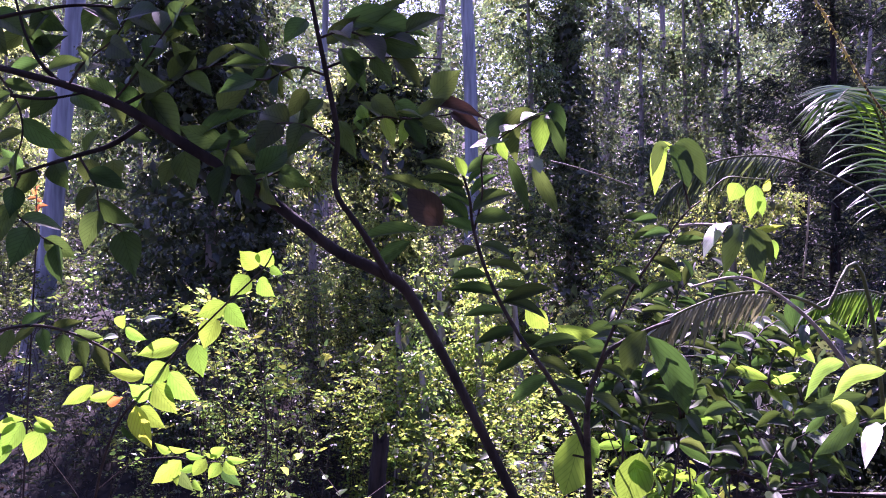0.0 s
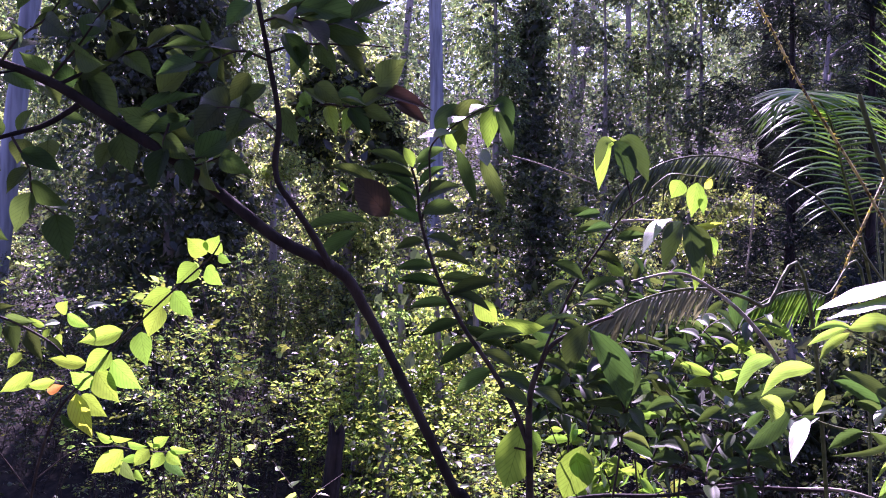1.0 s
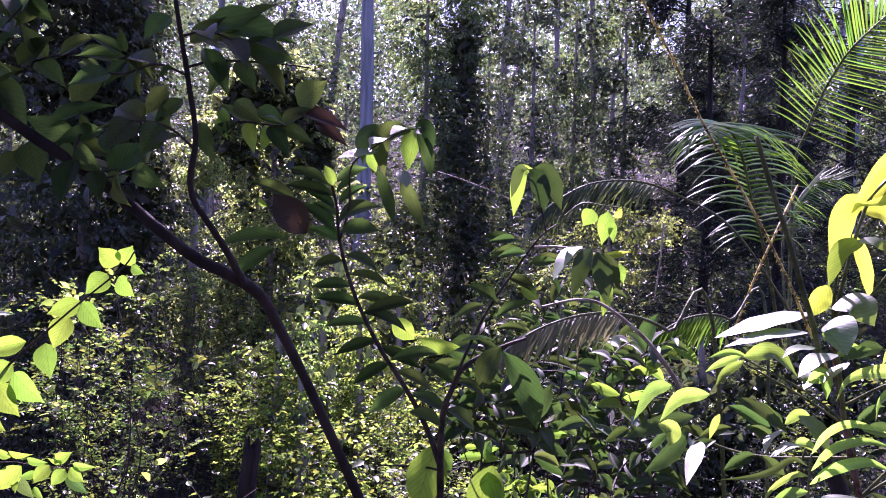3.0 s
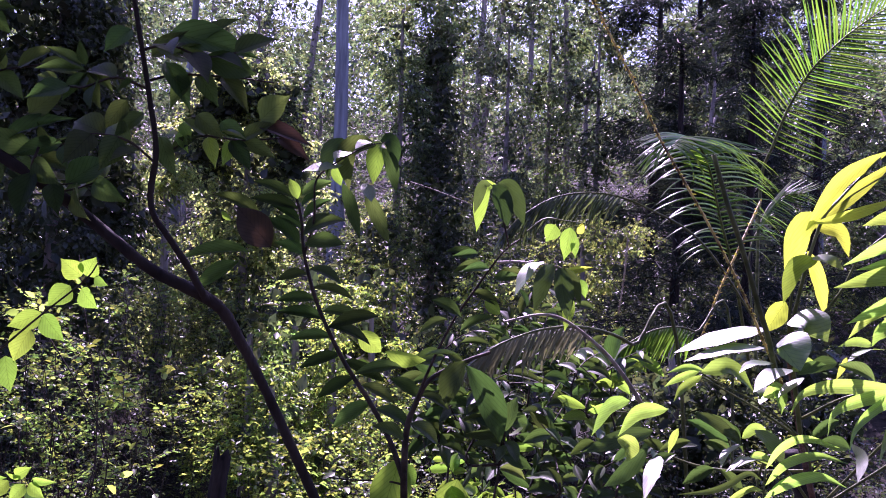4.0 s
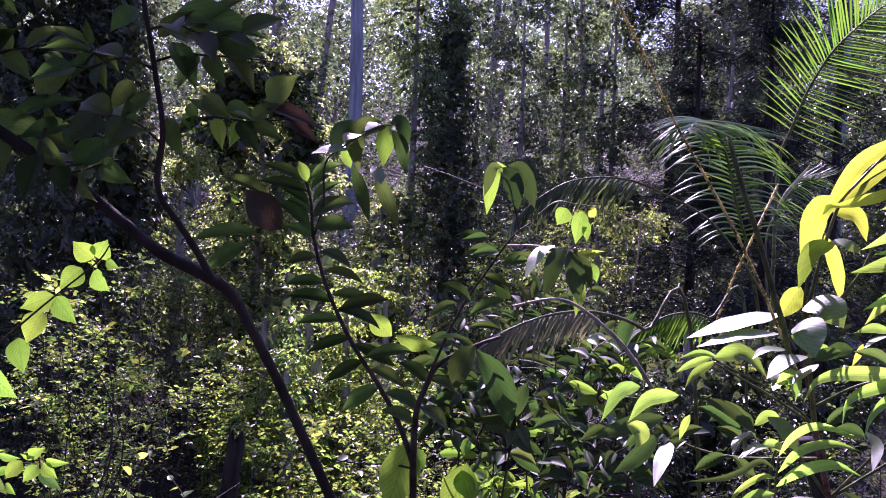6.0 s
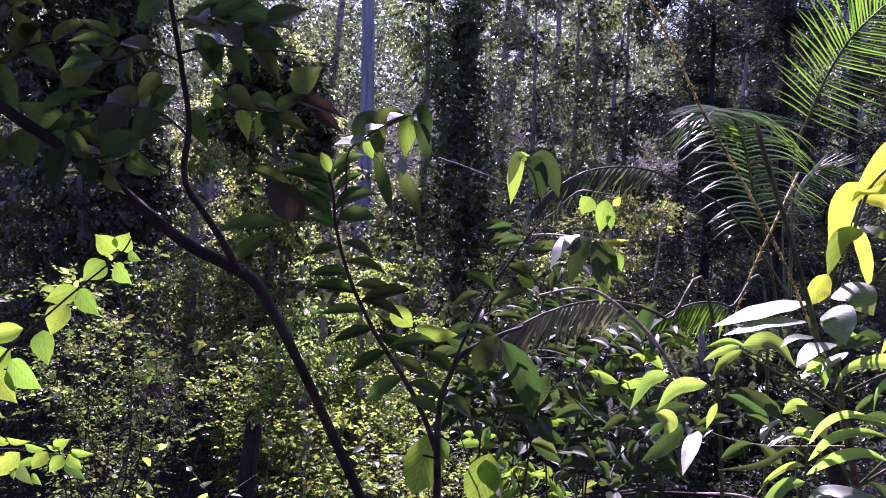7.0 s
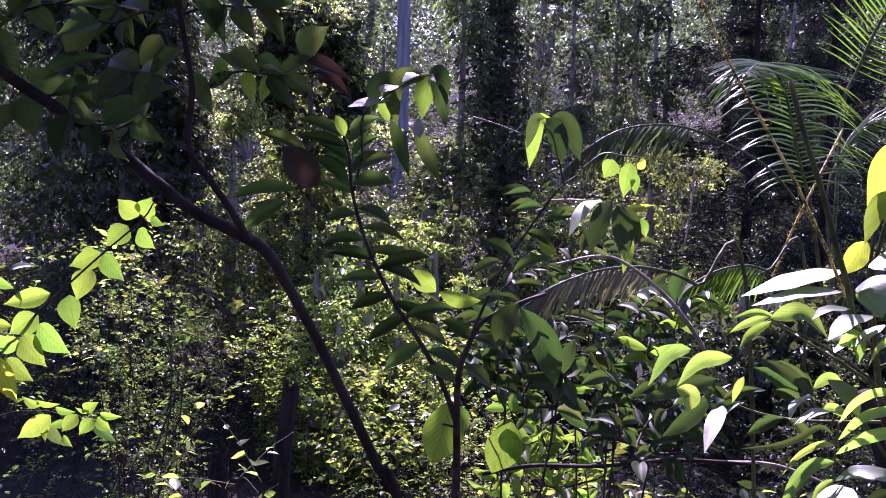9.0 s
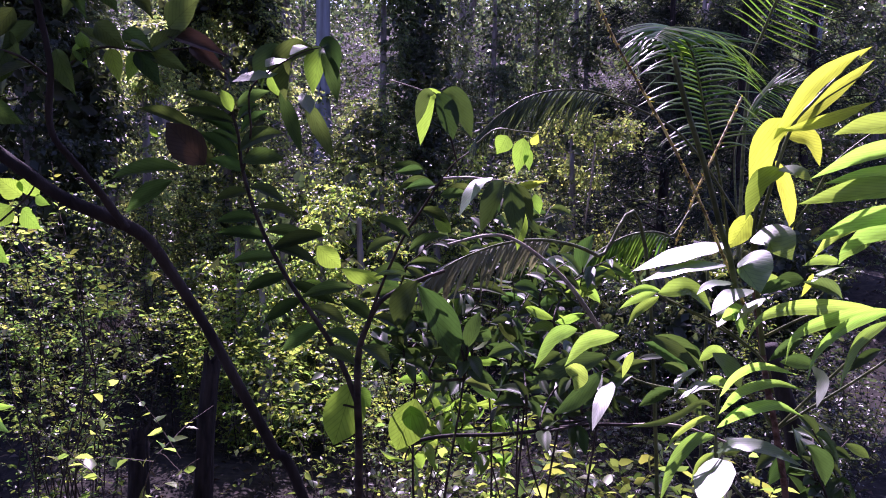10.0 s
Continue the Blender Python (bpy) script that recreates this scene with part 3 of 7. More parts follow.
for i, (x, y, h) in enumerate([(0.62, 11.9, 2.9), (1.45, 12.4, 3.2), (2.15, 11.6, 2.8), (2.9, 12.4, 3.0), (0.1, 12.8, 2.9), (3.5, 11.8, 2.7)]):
    vine_mass(x, y, [(0, 0, h * 0.3, 0.7, h * 0.32), (0.25 * (-1) ** i, 0, h * 0.72, 0.5, h * 0.26), (-0.45 * (-1) ** i, 0.1, h * 0.6, 0.4, h * 0.22)], (YELLOW_SHRUB, SHRUB_LEAF, LIT_VINE)[i % 3], "scrambling sunlit thicket at the top of the bank", 60 + i, leaf=0.09, per=300, core=30)
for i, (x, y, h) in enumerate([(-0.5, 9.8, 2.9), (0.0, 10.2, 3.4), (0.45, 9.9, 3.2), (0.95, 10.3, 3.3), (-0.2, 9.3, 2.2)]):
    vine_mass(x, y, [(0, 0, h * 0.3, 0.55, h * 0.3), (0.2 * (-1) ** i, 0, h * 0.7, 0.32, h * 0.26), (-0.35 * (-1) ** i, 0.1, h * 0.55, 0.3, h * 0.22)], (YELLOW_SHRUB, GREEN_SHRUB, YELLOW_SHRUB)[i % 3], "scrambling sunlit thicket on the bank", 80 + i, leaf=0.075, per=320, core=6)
# dark trees between the trunks
vine_mass(*(6.028, 24.323, 5.047)[:2], [(0, 0, 2.0, 1.3, 2.0), (0.3, 0, 4.6, 0.8, 1.2), (-0.4, 0, 6.6, 0.7, 0.9), (0.2, 0, 8.6, 0.8, 0.8)], FAR_LEAF, "dark tree hung with climbing vine", 53, leaf=0.15, per=150, core=55)
vine_mass(*(8.281, 27.323, 5.558)[:2], [(0, 0, 2.0, 1.3, 2.0), (0.3, 0, 4.8, 0.9, 1.2), (-0.3, 0, 6.6, 0.8, 0.9), (0.5, 0, 8.4, 0.8, 0.9), (-0.3, 0, 10.0, 0.7, 0.7)], VINE_LEAF, "dense grey-green forest tree", 54, leaf=0.16, per=150, core=55)
vine_mass(*(9.375, 25.323, 5.347)[:2], [(0, 0, 2.0, 1.3, 2.0), (0.2, 0, 4.8, 0.8, 1.2), (-0.5, 0, 6.8, 0.8, 0.8), (0.6, 0, 8.4, 0.8, 0.8), (-0.2, 0, 9.8, 0.9, 0.7)], FAR_LEAF, "broken-crowned grey-green forest tree", 55, leaf=0.15, per=150, core=55)
vine_mass(*(5.554, 29.323, 5.686)[:2], [(0, 0, 2.0, 1.5, 2.2), (0.2, 0, 5.4, 0.9, 1.6), (0.5, 0, 8.6, 0.9, 1.3)], FAR_LEAF, "dense grey-green forest tree", 56, leaf=0.16, per=150, core=50)
sheoak(*(10.949, 24.326, 6.597)[:2], 13, 5.0, 41)
sheoak(*(13.338, 26.326, 7.005)[:2], 15, 5.5, 42)
sheoak(*(16.969, 30.313, 9.845)[:2], 16, 6.0, 43)
sheoak(*(11.159, 16.313, 6.166)[:2], 10.5, 3.4, 46, 0.7)
sheoak(*(6.395, 13.313, 5.076)[:2], 7.2, 2.7, 44, 0.58)
sheoak(*(7.160, 12.313, 4.915)[:2], 7.6, 3.0, 45, 0.58)

r0 = np.random.default_rng(21)
KINDS = [(FAR_LEAF, "slender olive-green forest tree"), (DARK_LEAF, "dark green understorey tree"), (VINE_LEAF, "light green understorey tree"), (FAR_LEAF, "sparse grey-green forest tree")]
for i in range(60):
    y = 19 + 34 * (i / 60) ** 1.1
    x = 0.16 * y + r0.uniform(-1, 1) * 0.68 * y
    # keep the pale trunks free
    if any(y < far and abs((x - 0.06) / (y - 0.33) - way) < (5.0 if way == 0.031 else 3.3) / y for way, far in ((0.031, 25), (-0.48, 15.5), (-0.155, 26), (0.21, 34), (0.328, 28))):
        continue
    if abs(x / y - 0.42) < 0.05 and y > 30:
        continue
    m, lab = KINDS[int(r0.integers(0, 4)) if abs(x / y - 0.02) > 0.13 else int(r0.choice([0, 1, 2]))]
    leafy_tree(x, y, r0.uniform(3.5, 7.5) + 0.1 * y, r0.uniform(3.2, 6.0), m, lab, 100 + i, 0.04, 32, 16, 0.12 + 0.0018 * y)


def far_woods():
    """The woods beyond, too far to tell one tree from another, and the low growth under the trees."""
    r = np.random.default_rng(5)
    q, d = [], []
    for _ in range(330):
        y = r.uniform(36, 105)
        x = 0.16 * y + r.uniform(-0.85, 0.85) * y
        gap = abs(x / y - 0.42) < 0.03 or abs(x / y + 0.045) < 0.022
        tall = 9.0 if gap else r.uniform(13, 24)
        z = float(ground_z(x, y))
        for h in r.uniform(0.05, 1.0, 9):
            fat = r.uniform(0.7, 1.7)
            reach = 2.6 * (1.1 - 0.6 * h)
            mid = np.array([x + r.normal(0, reach), y + r.normal(0, reach), z + tall * h])
            b, e = ball(r, 9, 0.3)
            q.append(mid + b * [fat, fat, fat * 0.6])
            d.append(e)
    q, d = np.vstack(q), np.vstack(d)
    v, f = spray_leaves(r, q, d, 0.9, 8, 0.31, 0.42, 0.4, plain=True)
    # the shaded insides of the crowns
    q = np.repeat(q, 2, 0)
    q = q + r.normal(0, 0.9, q.shape) * [1, 1, 0.8]
    size = r.uniform(0.26, 0.5, len(q))
    v2, f2 = leaf_arrays(q, r.normal(0, 1, q.shape), r.normal(0, 1, q.shape) + [0, -0.8, 0.2], size, size * 0.6, plain=True)
    v, f = np.vstack([v, v2]), np.vstack([f, f2 + len(v)])
    # the last trees on the ridge
    n = 26000
    y = r.uniform(105, 135, n)
    x = 0.16 * y + r.uniform(-0.9, 0.9, n) * y
    open_sky = (np.abs(x / y - 0.42) < 0.03) | (np.abs(x / y + 0.045) < 0.022)
    h = ground_z(x, y) + r.random(n) * np.where(open_sky, 9.0, 17 + 6 * np.sin(x * 0.23) + 3 * np.sin(x * 0.71))
    size = r.uniform(0.8, 1.3, n)
    v2, f2 = leaf_arrays(np.stack([x, y, h], -1), r.normal(0, 1, (n, 3)), r.normal(0, 1, (n, 3)) + [0, -0.8, 0.2], size, size * 0.6, plain=True)
    v, f = np.vstack([v, v2]), np.vstack([f, f2 + len(v)])
    me = poly_mesh("far_woods", v, f)
    me.materials.append(FAR_LEAF)
    tagged(new("far_woods", me), "distant olive-green eucalypt woods on the hillside", "woods", kind="stuff")
    n = 13000
    y = 15 + 33 * r.random(n) ** 1.3
    x = 0.16 * y + r.uniform(-0.8, 0.8, n) * y
    tall = 2.0 + 1.2 * np.sin(x * 1.1 + 2) * np.sin(y * 0.7) + 0.6 * np.sin(x * 0.47)
    h = ground_z(x, y) + r.random(n) * np.clip(tall, 0.6, 4.2)
    v, f = spray_leaves(r, np.stack([x, y, h], -1), r.normal(0, 1, (n, 3)) + [0, 0, 0.4], 0.5, 8, 0.17, 0.45, 0.3, plain=True)
    me = poly_mesh("undergrowth", v, f)
    me.materials.append(DARK_LEAF)
    tagged(new("undergrowth", me), "low dark green undergrowth beneath the forest trees", "undergrowth", kind="stuff")


def woods_behind():
    """Unseen woods added behind the path and overhead there, to keep out sky light."""
    r = np.random.default_rng(8)
    n = 5200
    a = r.uniform(-0.25, np.pi + 0.25, n)
    far = r.uniform(4.5, 12, n)
    x, y = np.cos(a) * far, -np.sin(a) * far
    h = ground_z(x, y) + 14 * r.random(n) ** 0.9
    over = np.array([r.uniform(-6, 6, 900), r.uniform(-9, -1.5, 900), r.uniform(8, 12, 900)])
    q = np.vstack([np.stack([x, y, h], -1), over.T])
    v, f = spray_leaves(r, q, r.normal(0, 1, q.shape), 1.0, 7, 0.42, 0.5, 0.3, plain=True)
    me = poly_mesh("woods_behind", v, f)
    me.materials.append(DARK_LEAF)
    tagged(new("woods_behind", me), "unseen dark green woods behind the path, blocking sky light", "woods", kind="stuff")


far_woods()
woods_behind()

# shrubs on the bank and in the gully
r1 = np.random.default_rng(33)
LABELS = [(SHRUB_LEAF, "leafy green shrub with small shiny leaves"), (YELLOW_SHRUB, "yellow-green sunlit shrub with thin leaves"), (VINE_LEAF, "tangled pale green scrambling shrub"), (DARK_LEAF, "dark green shrub, its colour set for shade")]
for i in range(190):
    y = 5.2 + 12.8 * ((i + r1.random()) / 190) ** 1.15
    x = 0.12 * y + r1.uniform(-1, 1) * (0.68 * y + 0.4)
    side = (x - 0.1) / (y - 0.33)
    # the gully floor with the stumps stays open
    if (side < -0.15 and y < 8.6) or (side < 0.1 and y < 7.2):
        continue
    # leaf colour follows the light: yellow on the sunlit bank, dark to the sides
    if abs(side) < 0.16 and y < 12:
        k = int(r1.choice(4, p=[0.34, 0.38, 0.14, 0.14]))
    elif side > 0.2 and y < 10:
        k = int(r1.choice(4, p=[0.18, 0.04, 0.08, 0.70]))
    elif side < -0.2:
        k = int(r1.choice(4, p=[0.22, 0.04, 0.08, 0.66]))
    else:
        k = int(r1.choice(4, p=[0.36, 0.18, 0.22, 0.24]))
    # dark hollows between the lit shrubs: dark leaf colour stands for their shade
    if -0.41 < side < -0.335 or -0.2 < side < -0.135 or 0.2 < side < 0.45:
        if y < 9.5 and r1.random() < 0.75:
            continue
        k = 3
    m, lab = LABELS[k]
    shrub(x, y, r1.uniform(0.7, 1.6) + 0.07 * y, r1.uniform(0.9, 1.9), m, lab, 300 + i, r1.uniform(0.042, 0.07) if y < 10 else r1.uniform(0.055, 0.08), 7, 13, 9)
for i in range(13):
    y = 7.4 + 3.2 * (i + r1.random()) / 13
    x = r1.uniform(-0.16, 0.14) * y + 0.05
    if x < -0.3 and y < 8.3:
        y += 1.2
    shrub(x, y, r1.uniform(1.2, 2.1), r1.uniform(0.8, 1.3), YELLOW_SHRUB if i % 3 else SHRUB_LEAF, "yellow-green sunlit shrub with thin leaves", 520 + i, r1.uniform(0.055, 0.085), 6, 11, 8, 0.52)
for i, (x, y) in enumerate([(-1.35, 6.3), (-1.62, 6.0), (-1.75, 6.8), (-1.5, 7.4)]):
    shrub(x, y, 2.9 - 0.15 * i, 0.9, (SHRUB_LEAF, GREEN_SHRUB)[i % 2], "tall leafy shrub with small bright green leaves", 470 + i, 0.048, 6, 22, 9, 0.5)
shrub(-1.2, 5.9, 2.9, 0.9, GREEN_SHRUB, "tall thin shrub with small bright green leaves", 480, 0.048, 5, 24, 9, 0.46)
shrub(-1.15, 5.5, 3.0, 0.5, YELLOW_SHRUB, "tall thin shrub with bright yellow-green tips", 479, 0.062, 3, 9, 8, 0.5)
shrub(-1.25, 4.9, 3.15, 0.5, YELLOW_SHRUB, "tall thin shrub with bright yellow-green tips", 478, 0.062, 2, 6, 7, 0.55)
shrub(-2.5, 6.0, 3.2, 0.9, GREEN_SHRUB, "tall thin shrub with small bright green leaves", 477, 0.055, 3, 10, 8, 0.5)
shrub(-2.6, 7.2, 2.6, 1.3, SHRUB_LEAF, "tall thin shrub with small bright green leaves", 481, 0.05, 5, 20, 9, 0.42)
shrub(-3.4, 6.4, 2.2, 1.2, DARK_LEAF, "dark green shrub, its colour set for shade", 482, 0.07, 8, 18, 9, 0.45)
for i, (x, y, h) in enumerate([(-0.56, 4.05, 1.75), (-0.97, 6.2, 2.5), (-1.3, 4.8, 0.9), (0.25, 5.4, 1.5), (-1.5, 6.6, 1.6), (-1.9, 5.6, 0.7)]):
    shrub(x, y, h, 0.45, YELLOW_SHRUB if i != 3 else SHRUB_LEAF, "thin seedling with a few broad sunlit leaves", 485 + i, 0.085, 2, 6, 6, 0.55, "seedlings in the gully")
for i in range(18):
    y = 2.7 + 2.2 * i / 18
    x = 0.5 + r1.uniform(-0.08, 0.75) * y * 0.75
    shrub(x, y, r1.uniform(0.8, 1.45) - 0.12 * (4.5 - y), r1.uniform(0.7, 1.2), (SHRUB_LEAF, YELLOW_SHRUB, DARK_LEAF)[i % 3], "leafy shrub with broad thin leaves", 500 + i, r1.uniform(0.055, 0.10), 6, 9, 8, 0.55)

for i, (x, y, h) in enumerate([(0.5, 2.3, 0.95), (0.66, 2.6, 1.05), (0.8, 2.25, 0.9), (0.98, 2.6, 1.0), (0.38, 2.7, 1.05), (0.6, 2.0, 0.75)]):
    shrub(x, y, h, 0.55, (YELLOW_SHRUB, GREEN_SHRUB)[i % 2], "low leafy shrub lit from behind", 540 + i, 0.048, 6, 12, 8, 0.5)


# ---- the leaning young tree ----
def leaning_tree():
    ob = thing("leaning_tree", (0.62, 1.45, float(ground_z(0.62, 1.45))), "young dark-barked tree leaning across the view", "tree")
    o = Vector(ob.location)

    def rel(*pts):
        return [tuple(Vector(p) - o) for p in pts]
    part("trunk", tube("trunk", [(0, 0, -0.1), (-0.12, -0.03, 0.45)] + rel((0.204, 1.356, 1.132), (0.146, 1.346, 1.258), (0.097, 1.326, 1.362), (0.070, 1.316, 1.418), (0.035, 1.286, 1.488), (0.014, 1.266, 1.525), (-0.014, 1.246, 1.546), (-0.059, 1.236, 1.568), (-0.103, 1.226, 1.602), (-0.154, 1.226, 1.642), (-0.227, 1.216, 1.689), (-0.296, 1.206, 1.732), (-0.357, 1.196, 1.755), (-0.451, 1.176, 1.778)),
        (0.0089, 0.0079, 0.0071, 0.0067, 0.0063, 0.0060, 0.0063, 0.0067, 0.0075, 0.0067, 0.0065, 0.0066, 0.0063, 0.0054, 0.0042, 0.0032), 10, 7, 0.07, 5), DARK_BARK, ob)
    part("limb", tube("limb", rel((-0.002, 1.243, 1.538), (-0.017, 1.223, 1.568), (-0.028, 1.203, 1.589), (-0.042, 1.193, 1.610), (-0.053, 1.183, 1.628), (-0.057, 1.183, 1.652), (-0.052, 1.173, 1.695), (-0.062, 1.173, 1.751), (-0.074, 1.163, 1.818), (-0.082, 1.153, 1.866)),
        (0.0046, 0.0040, 0.0037, 0.0034, 0.0032, 0.0034, 0.0030, 0.0028, 0.0025, 0.0019), 8, 6, 0.1, 6), DARK_BARK, ob)
    # an unseen crown added above the path to shade its leaves and the sapling
    r = np.random.default_rng(77)
    n = 150
    c = np.stack([r.uniform(-0.75, 0.22, n), r.uniform(1.9, 2.7, n), r.uniform(3.0, 3.4, n)], -1)
    c2 = np.stack([r.uniform(-0.05, 0.42, 58), r.uniform(2.6, 3.03, 58), r.uniform(3.0, 3.3, 58)], -1)
    v, f = spray_leaves(r, np.vstack([c, c2]) - np.array(o), r.normal(0, 1, (n + 58, 3)) * [1, 1, 0.3], 0.26, 8, 0.085, 0.5, 0.1, flat=1.2)
    part("crown", poly_mesh("crown", v, f), SHRUB_LEAF, ob)
    for a, b, c3 in (((-0.35, 1.9, 2.3), (-0.35, 2.2, 2.8), (-0.2, 2.4, 3.2)), ((-0.35, 1.9, 2.3), (-0.5, 2.1, 2.8), (-0.6, 2.3, 3.2))):
        part("limb", tube("limb", rel(a, b, c3), (0.008, 0.004), 6, 5, 0.05, 9), DARK_BARK, ob)
    return ob


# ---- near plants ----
# one leaf in copies by light: shade tones dark, lit and yellow ones bright
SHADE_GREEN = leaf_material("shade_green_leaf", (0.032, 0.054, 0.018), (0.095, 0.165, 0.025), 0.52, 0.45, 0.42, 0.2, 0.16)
LIT_GREEN = leaf_material("lit_thin_leaf", (0.08, 0.14, 0.025), (0.23, 0.41, 0.028), 0.42, 0.28, 0.6, 0.2)
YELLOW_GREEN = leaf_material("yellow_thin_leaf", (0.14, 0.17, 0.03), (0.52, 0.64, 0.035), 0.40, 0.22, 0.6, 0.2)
GLOSSY = leaf_material("glossy_long_leaf", (0.07, 0.14, 0.035), (0.37, 0.60, 0.055), 0.40, 0.3, 0.58, 0.22, 0.85)
SHINE = leaf_material("shining_leaf", (0.07, 0.13, 0.045), (0.32, 0.50, 0.05), 0.46, 0.25, 0.36, 0.2, 1.0)
DEEP_SHADE_GREEN = leaf_material("deep_shade_leaf", (0.032, 0.058, 0.02), (0.08, 0.15, 0.02), 0.46, 0.35, 0.32, 0.2, 0.28)
DRY_BROWN = leaf_material("dry_brown_leaf", (0.05, 0.036, 0.02), (0.06, 0.034, 0.016), 0.6, 0.25, 0.35, 0.2)
ORANGE = leaf_material("orange_old_leaf", (0.35, 0.13, 0.05), (0.75, 0.25, 0.06), 0.5, 0.2, 0.5, 0.15)
RED_STEM = rough_material("hairy_red_stem", (0.10, 0.05, 0.035), (0.26, 0.14, 0.10), 120.0, (1, 1, 1), 0.7, 0.8)

SHAPES = {}
# how the leaves of a kind are held: thin ones hang facing the light, glossy ones lie open to the sky
FACING = {"lit_thin_leaf": (0, -0.95, -0.15), "yellow_thin_leaf": (0, -0.93, -0.2), "glossy_long_leaf": (0, -0.9, -0.15)}


def leaf_shape(kind, bend, material, sickle=0):
    """One blade of unit length along x, shared by all leaves of its kind: pointed, folded at the midrib, arched, with a wavy rim."""
    key = (kind, bend, material.name, sickle)
    if key in SHAPES:
        return SHAPES[key]
    segs = 9
    u = np.linspace(0, 1, segs + 1)
    if kind == "ovate":
        w = np.interp(u, [0, 0.08, 0.2, 0.34, 0.5, 0.65, 0.8, 0.9, 1], [0.06, 0.55, 0.9, 1.0, 0.93, 0.72, 0.36, 0.13, 0])
    else:
        w = np.interp(u, [0, 0.1, 0.25, 0.42, 0.6, 0.75, 0.87, 0.95, 1], [0.05, 0.46, 0.84, 1.0, 0.93, 0.7, 0.38, 0.14, 0])
    w = w / w.max() * 0.5
    arch = (0.16, 0.34, 0.55)[bend] * (u**2 - u)
    r = np.random.default_rng(bend * 7 + len(kind))
    v, rows = [], []
    for i in range(segs + 1):
        x = u[i]
        wave = r.uniform(-0.02, 0.02)
        row = []
        for k in (-1, -0.5, 0, 0.5, 1):
            row.append(len(v))
            v.append((x, k * w[i] + sickle * 0.32 * (4 * x * (1 - x)) ** 0.8 * (1 - 0.3 * x), arch[i] * -0.6 + abs(k) * w[i] * 0.34 - (k * k) * w[i] * 0.12 + wave * 0.35 * abs(k) * (1 if k > 0 else -1)))
        rows.append(row)
    f = [(a[j], a[j + 1], b[j + 1], b[j]) for a, b in zip(rows, rows[1:]) for j in range(4)]
    me = poly_mesh("leaf", v, f)
    me.materials.append(material)
    SHAPES[key] = me
    return me


turns = np.random.default_rng(99)


def leaf(parent, material, base, tip, width, turn=0.0, kind="ovate", bend=None, name="leaf", label=""):
    """A leaf from its base to its tip; width is its share of the length; turn rolls it about its midrib."""
    b, t = Vector(base), Vector(tip)
    x = t - b
    length = x.length
    x.normalize()
    up = Vector(FACING.get(material.name, (0, -0.85, 0.35)))
    loose = 0.22
    if material.name == "shining_leaf":
        up, loose = Vector((-0.03 - 0.62 * b.x, -0.30, 0.88)), 0.10
    elif material.name == "glossy_long_leaf":
        loose = 0.45
    z = up - x * up.dot(x)
    if z.length < 0.15:
        z = Vector((0, -1, 0.1)) - x * Vector((0, -1, 0.1)).dot(x)
    z.normalize()
    z = Matrix.Rotation(radians(turn) + turns.normal(0, loose), 3, x) @ z
    y = z.cross(x)
    if bend is None:
        bend = int(turns.integers(0, 2))
    sickle = 0
    if kind == "lance" and width < 0.5:
        sickle = (1 if y.z > 0 else -1) if abs(y.z) > 0.25 else int(turns.choice([-1, 0, 1]))
    ob = new(name, leaf_shape(kind, bend, material, sickle))
    m = Matrix((x * length, y * length * width, z * length)).transposed().to_4x4()
    ob.parent = parent
    ob.matrix_parent_inverse = parent.matrix_basis.inverted()
    ob.matrix_basis = Matrix.Translation(b) @ m
    return tagged(ob, label)


SUNWARD, HALFWARD, UPRIGHT, HANGING = None, (-0.48, -0.32, 0.82), (0.05, -0.93, 0.22), (0.05, -0.95, 0.1)


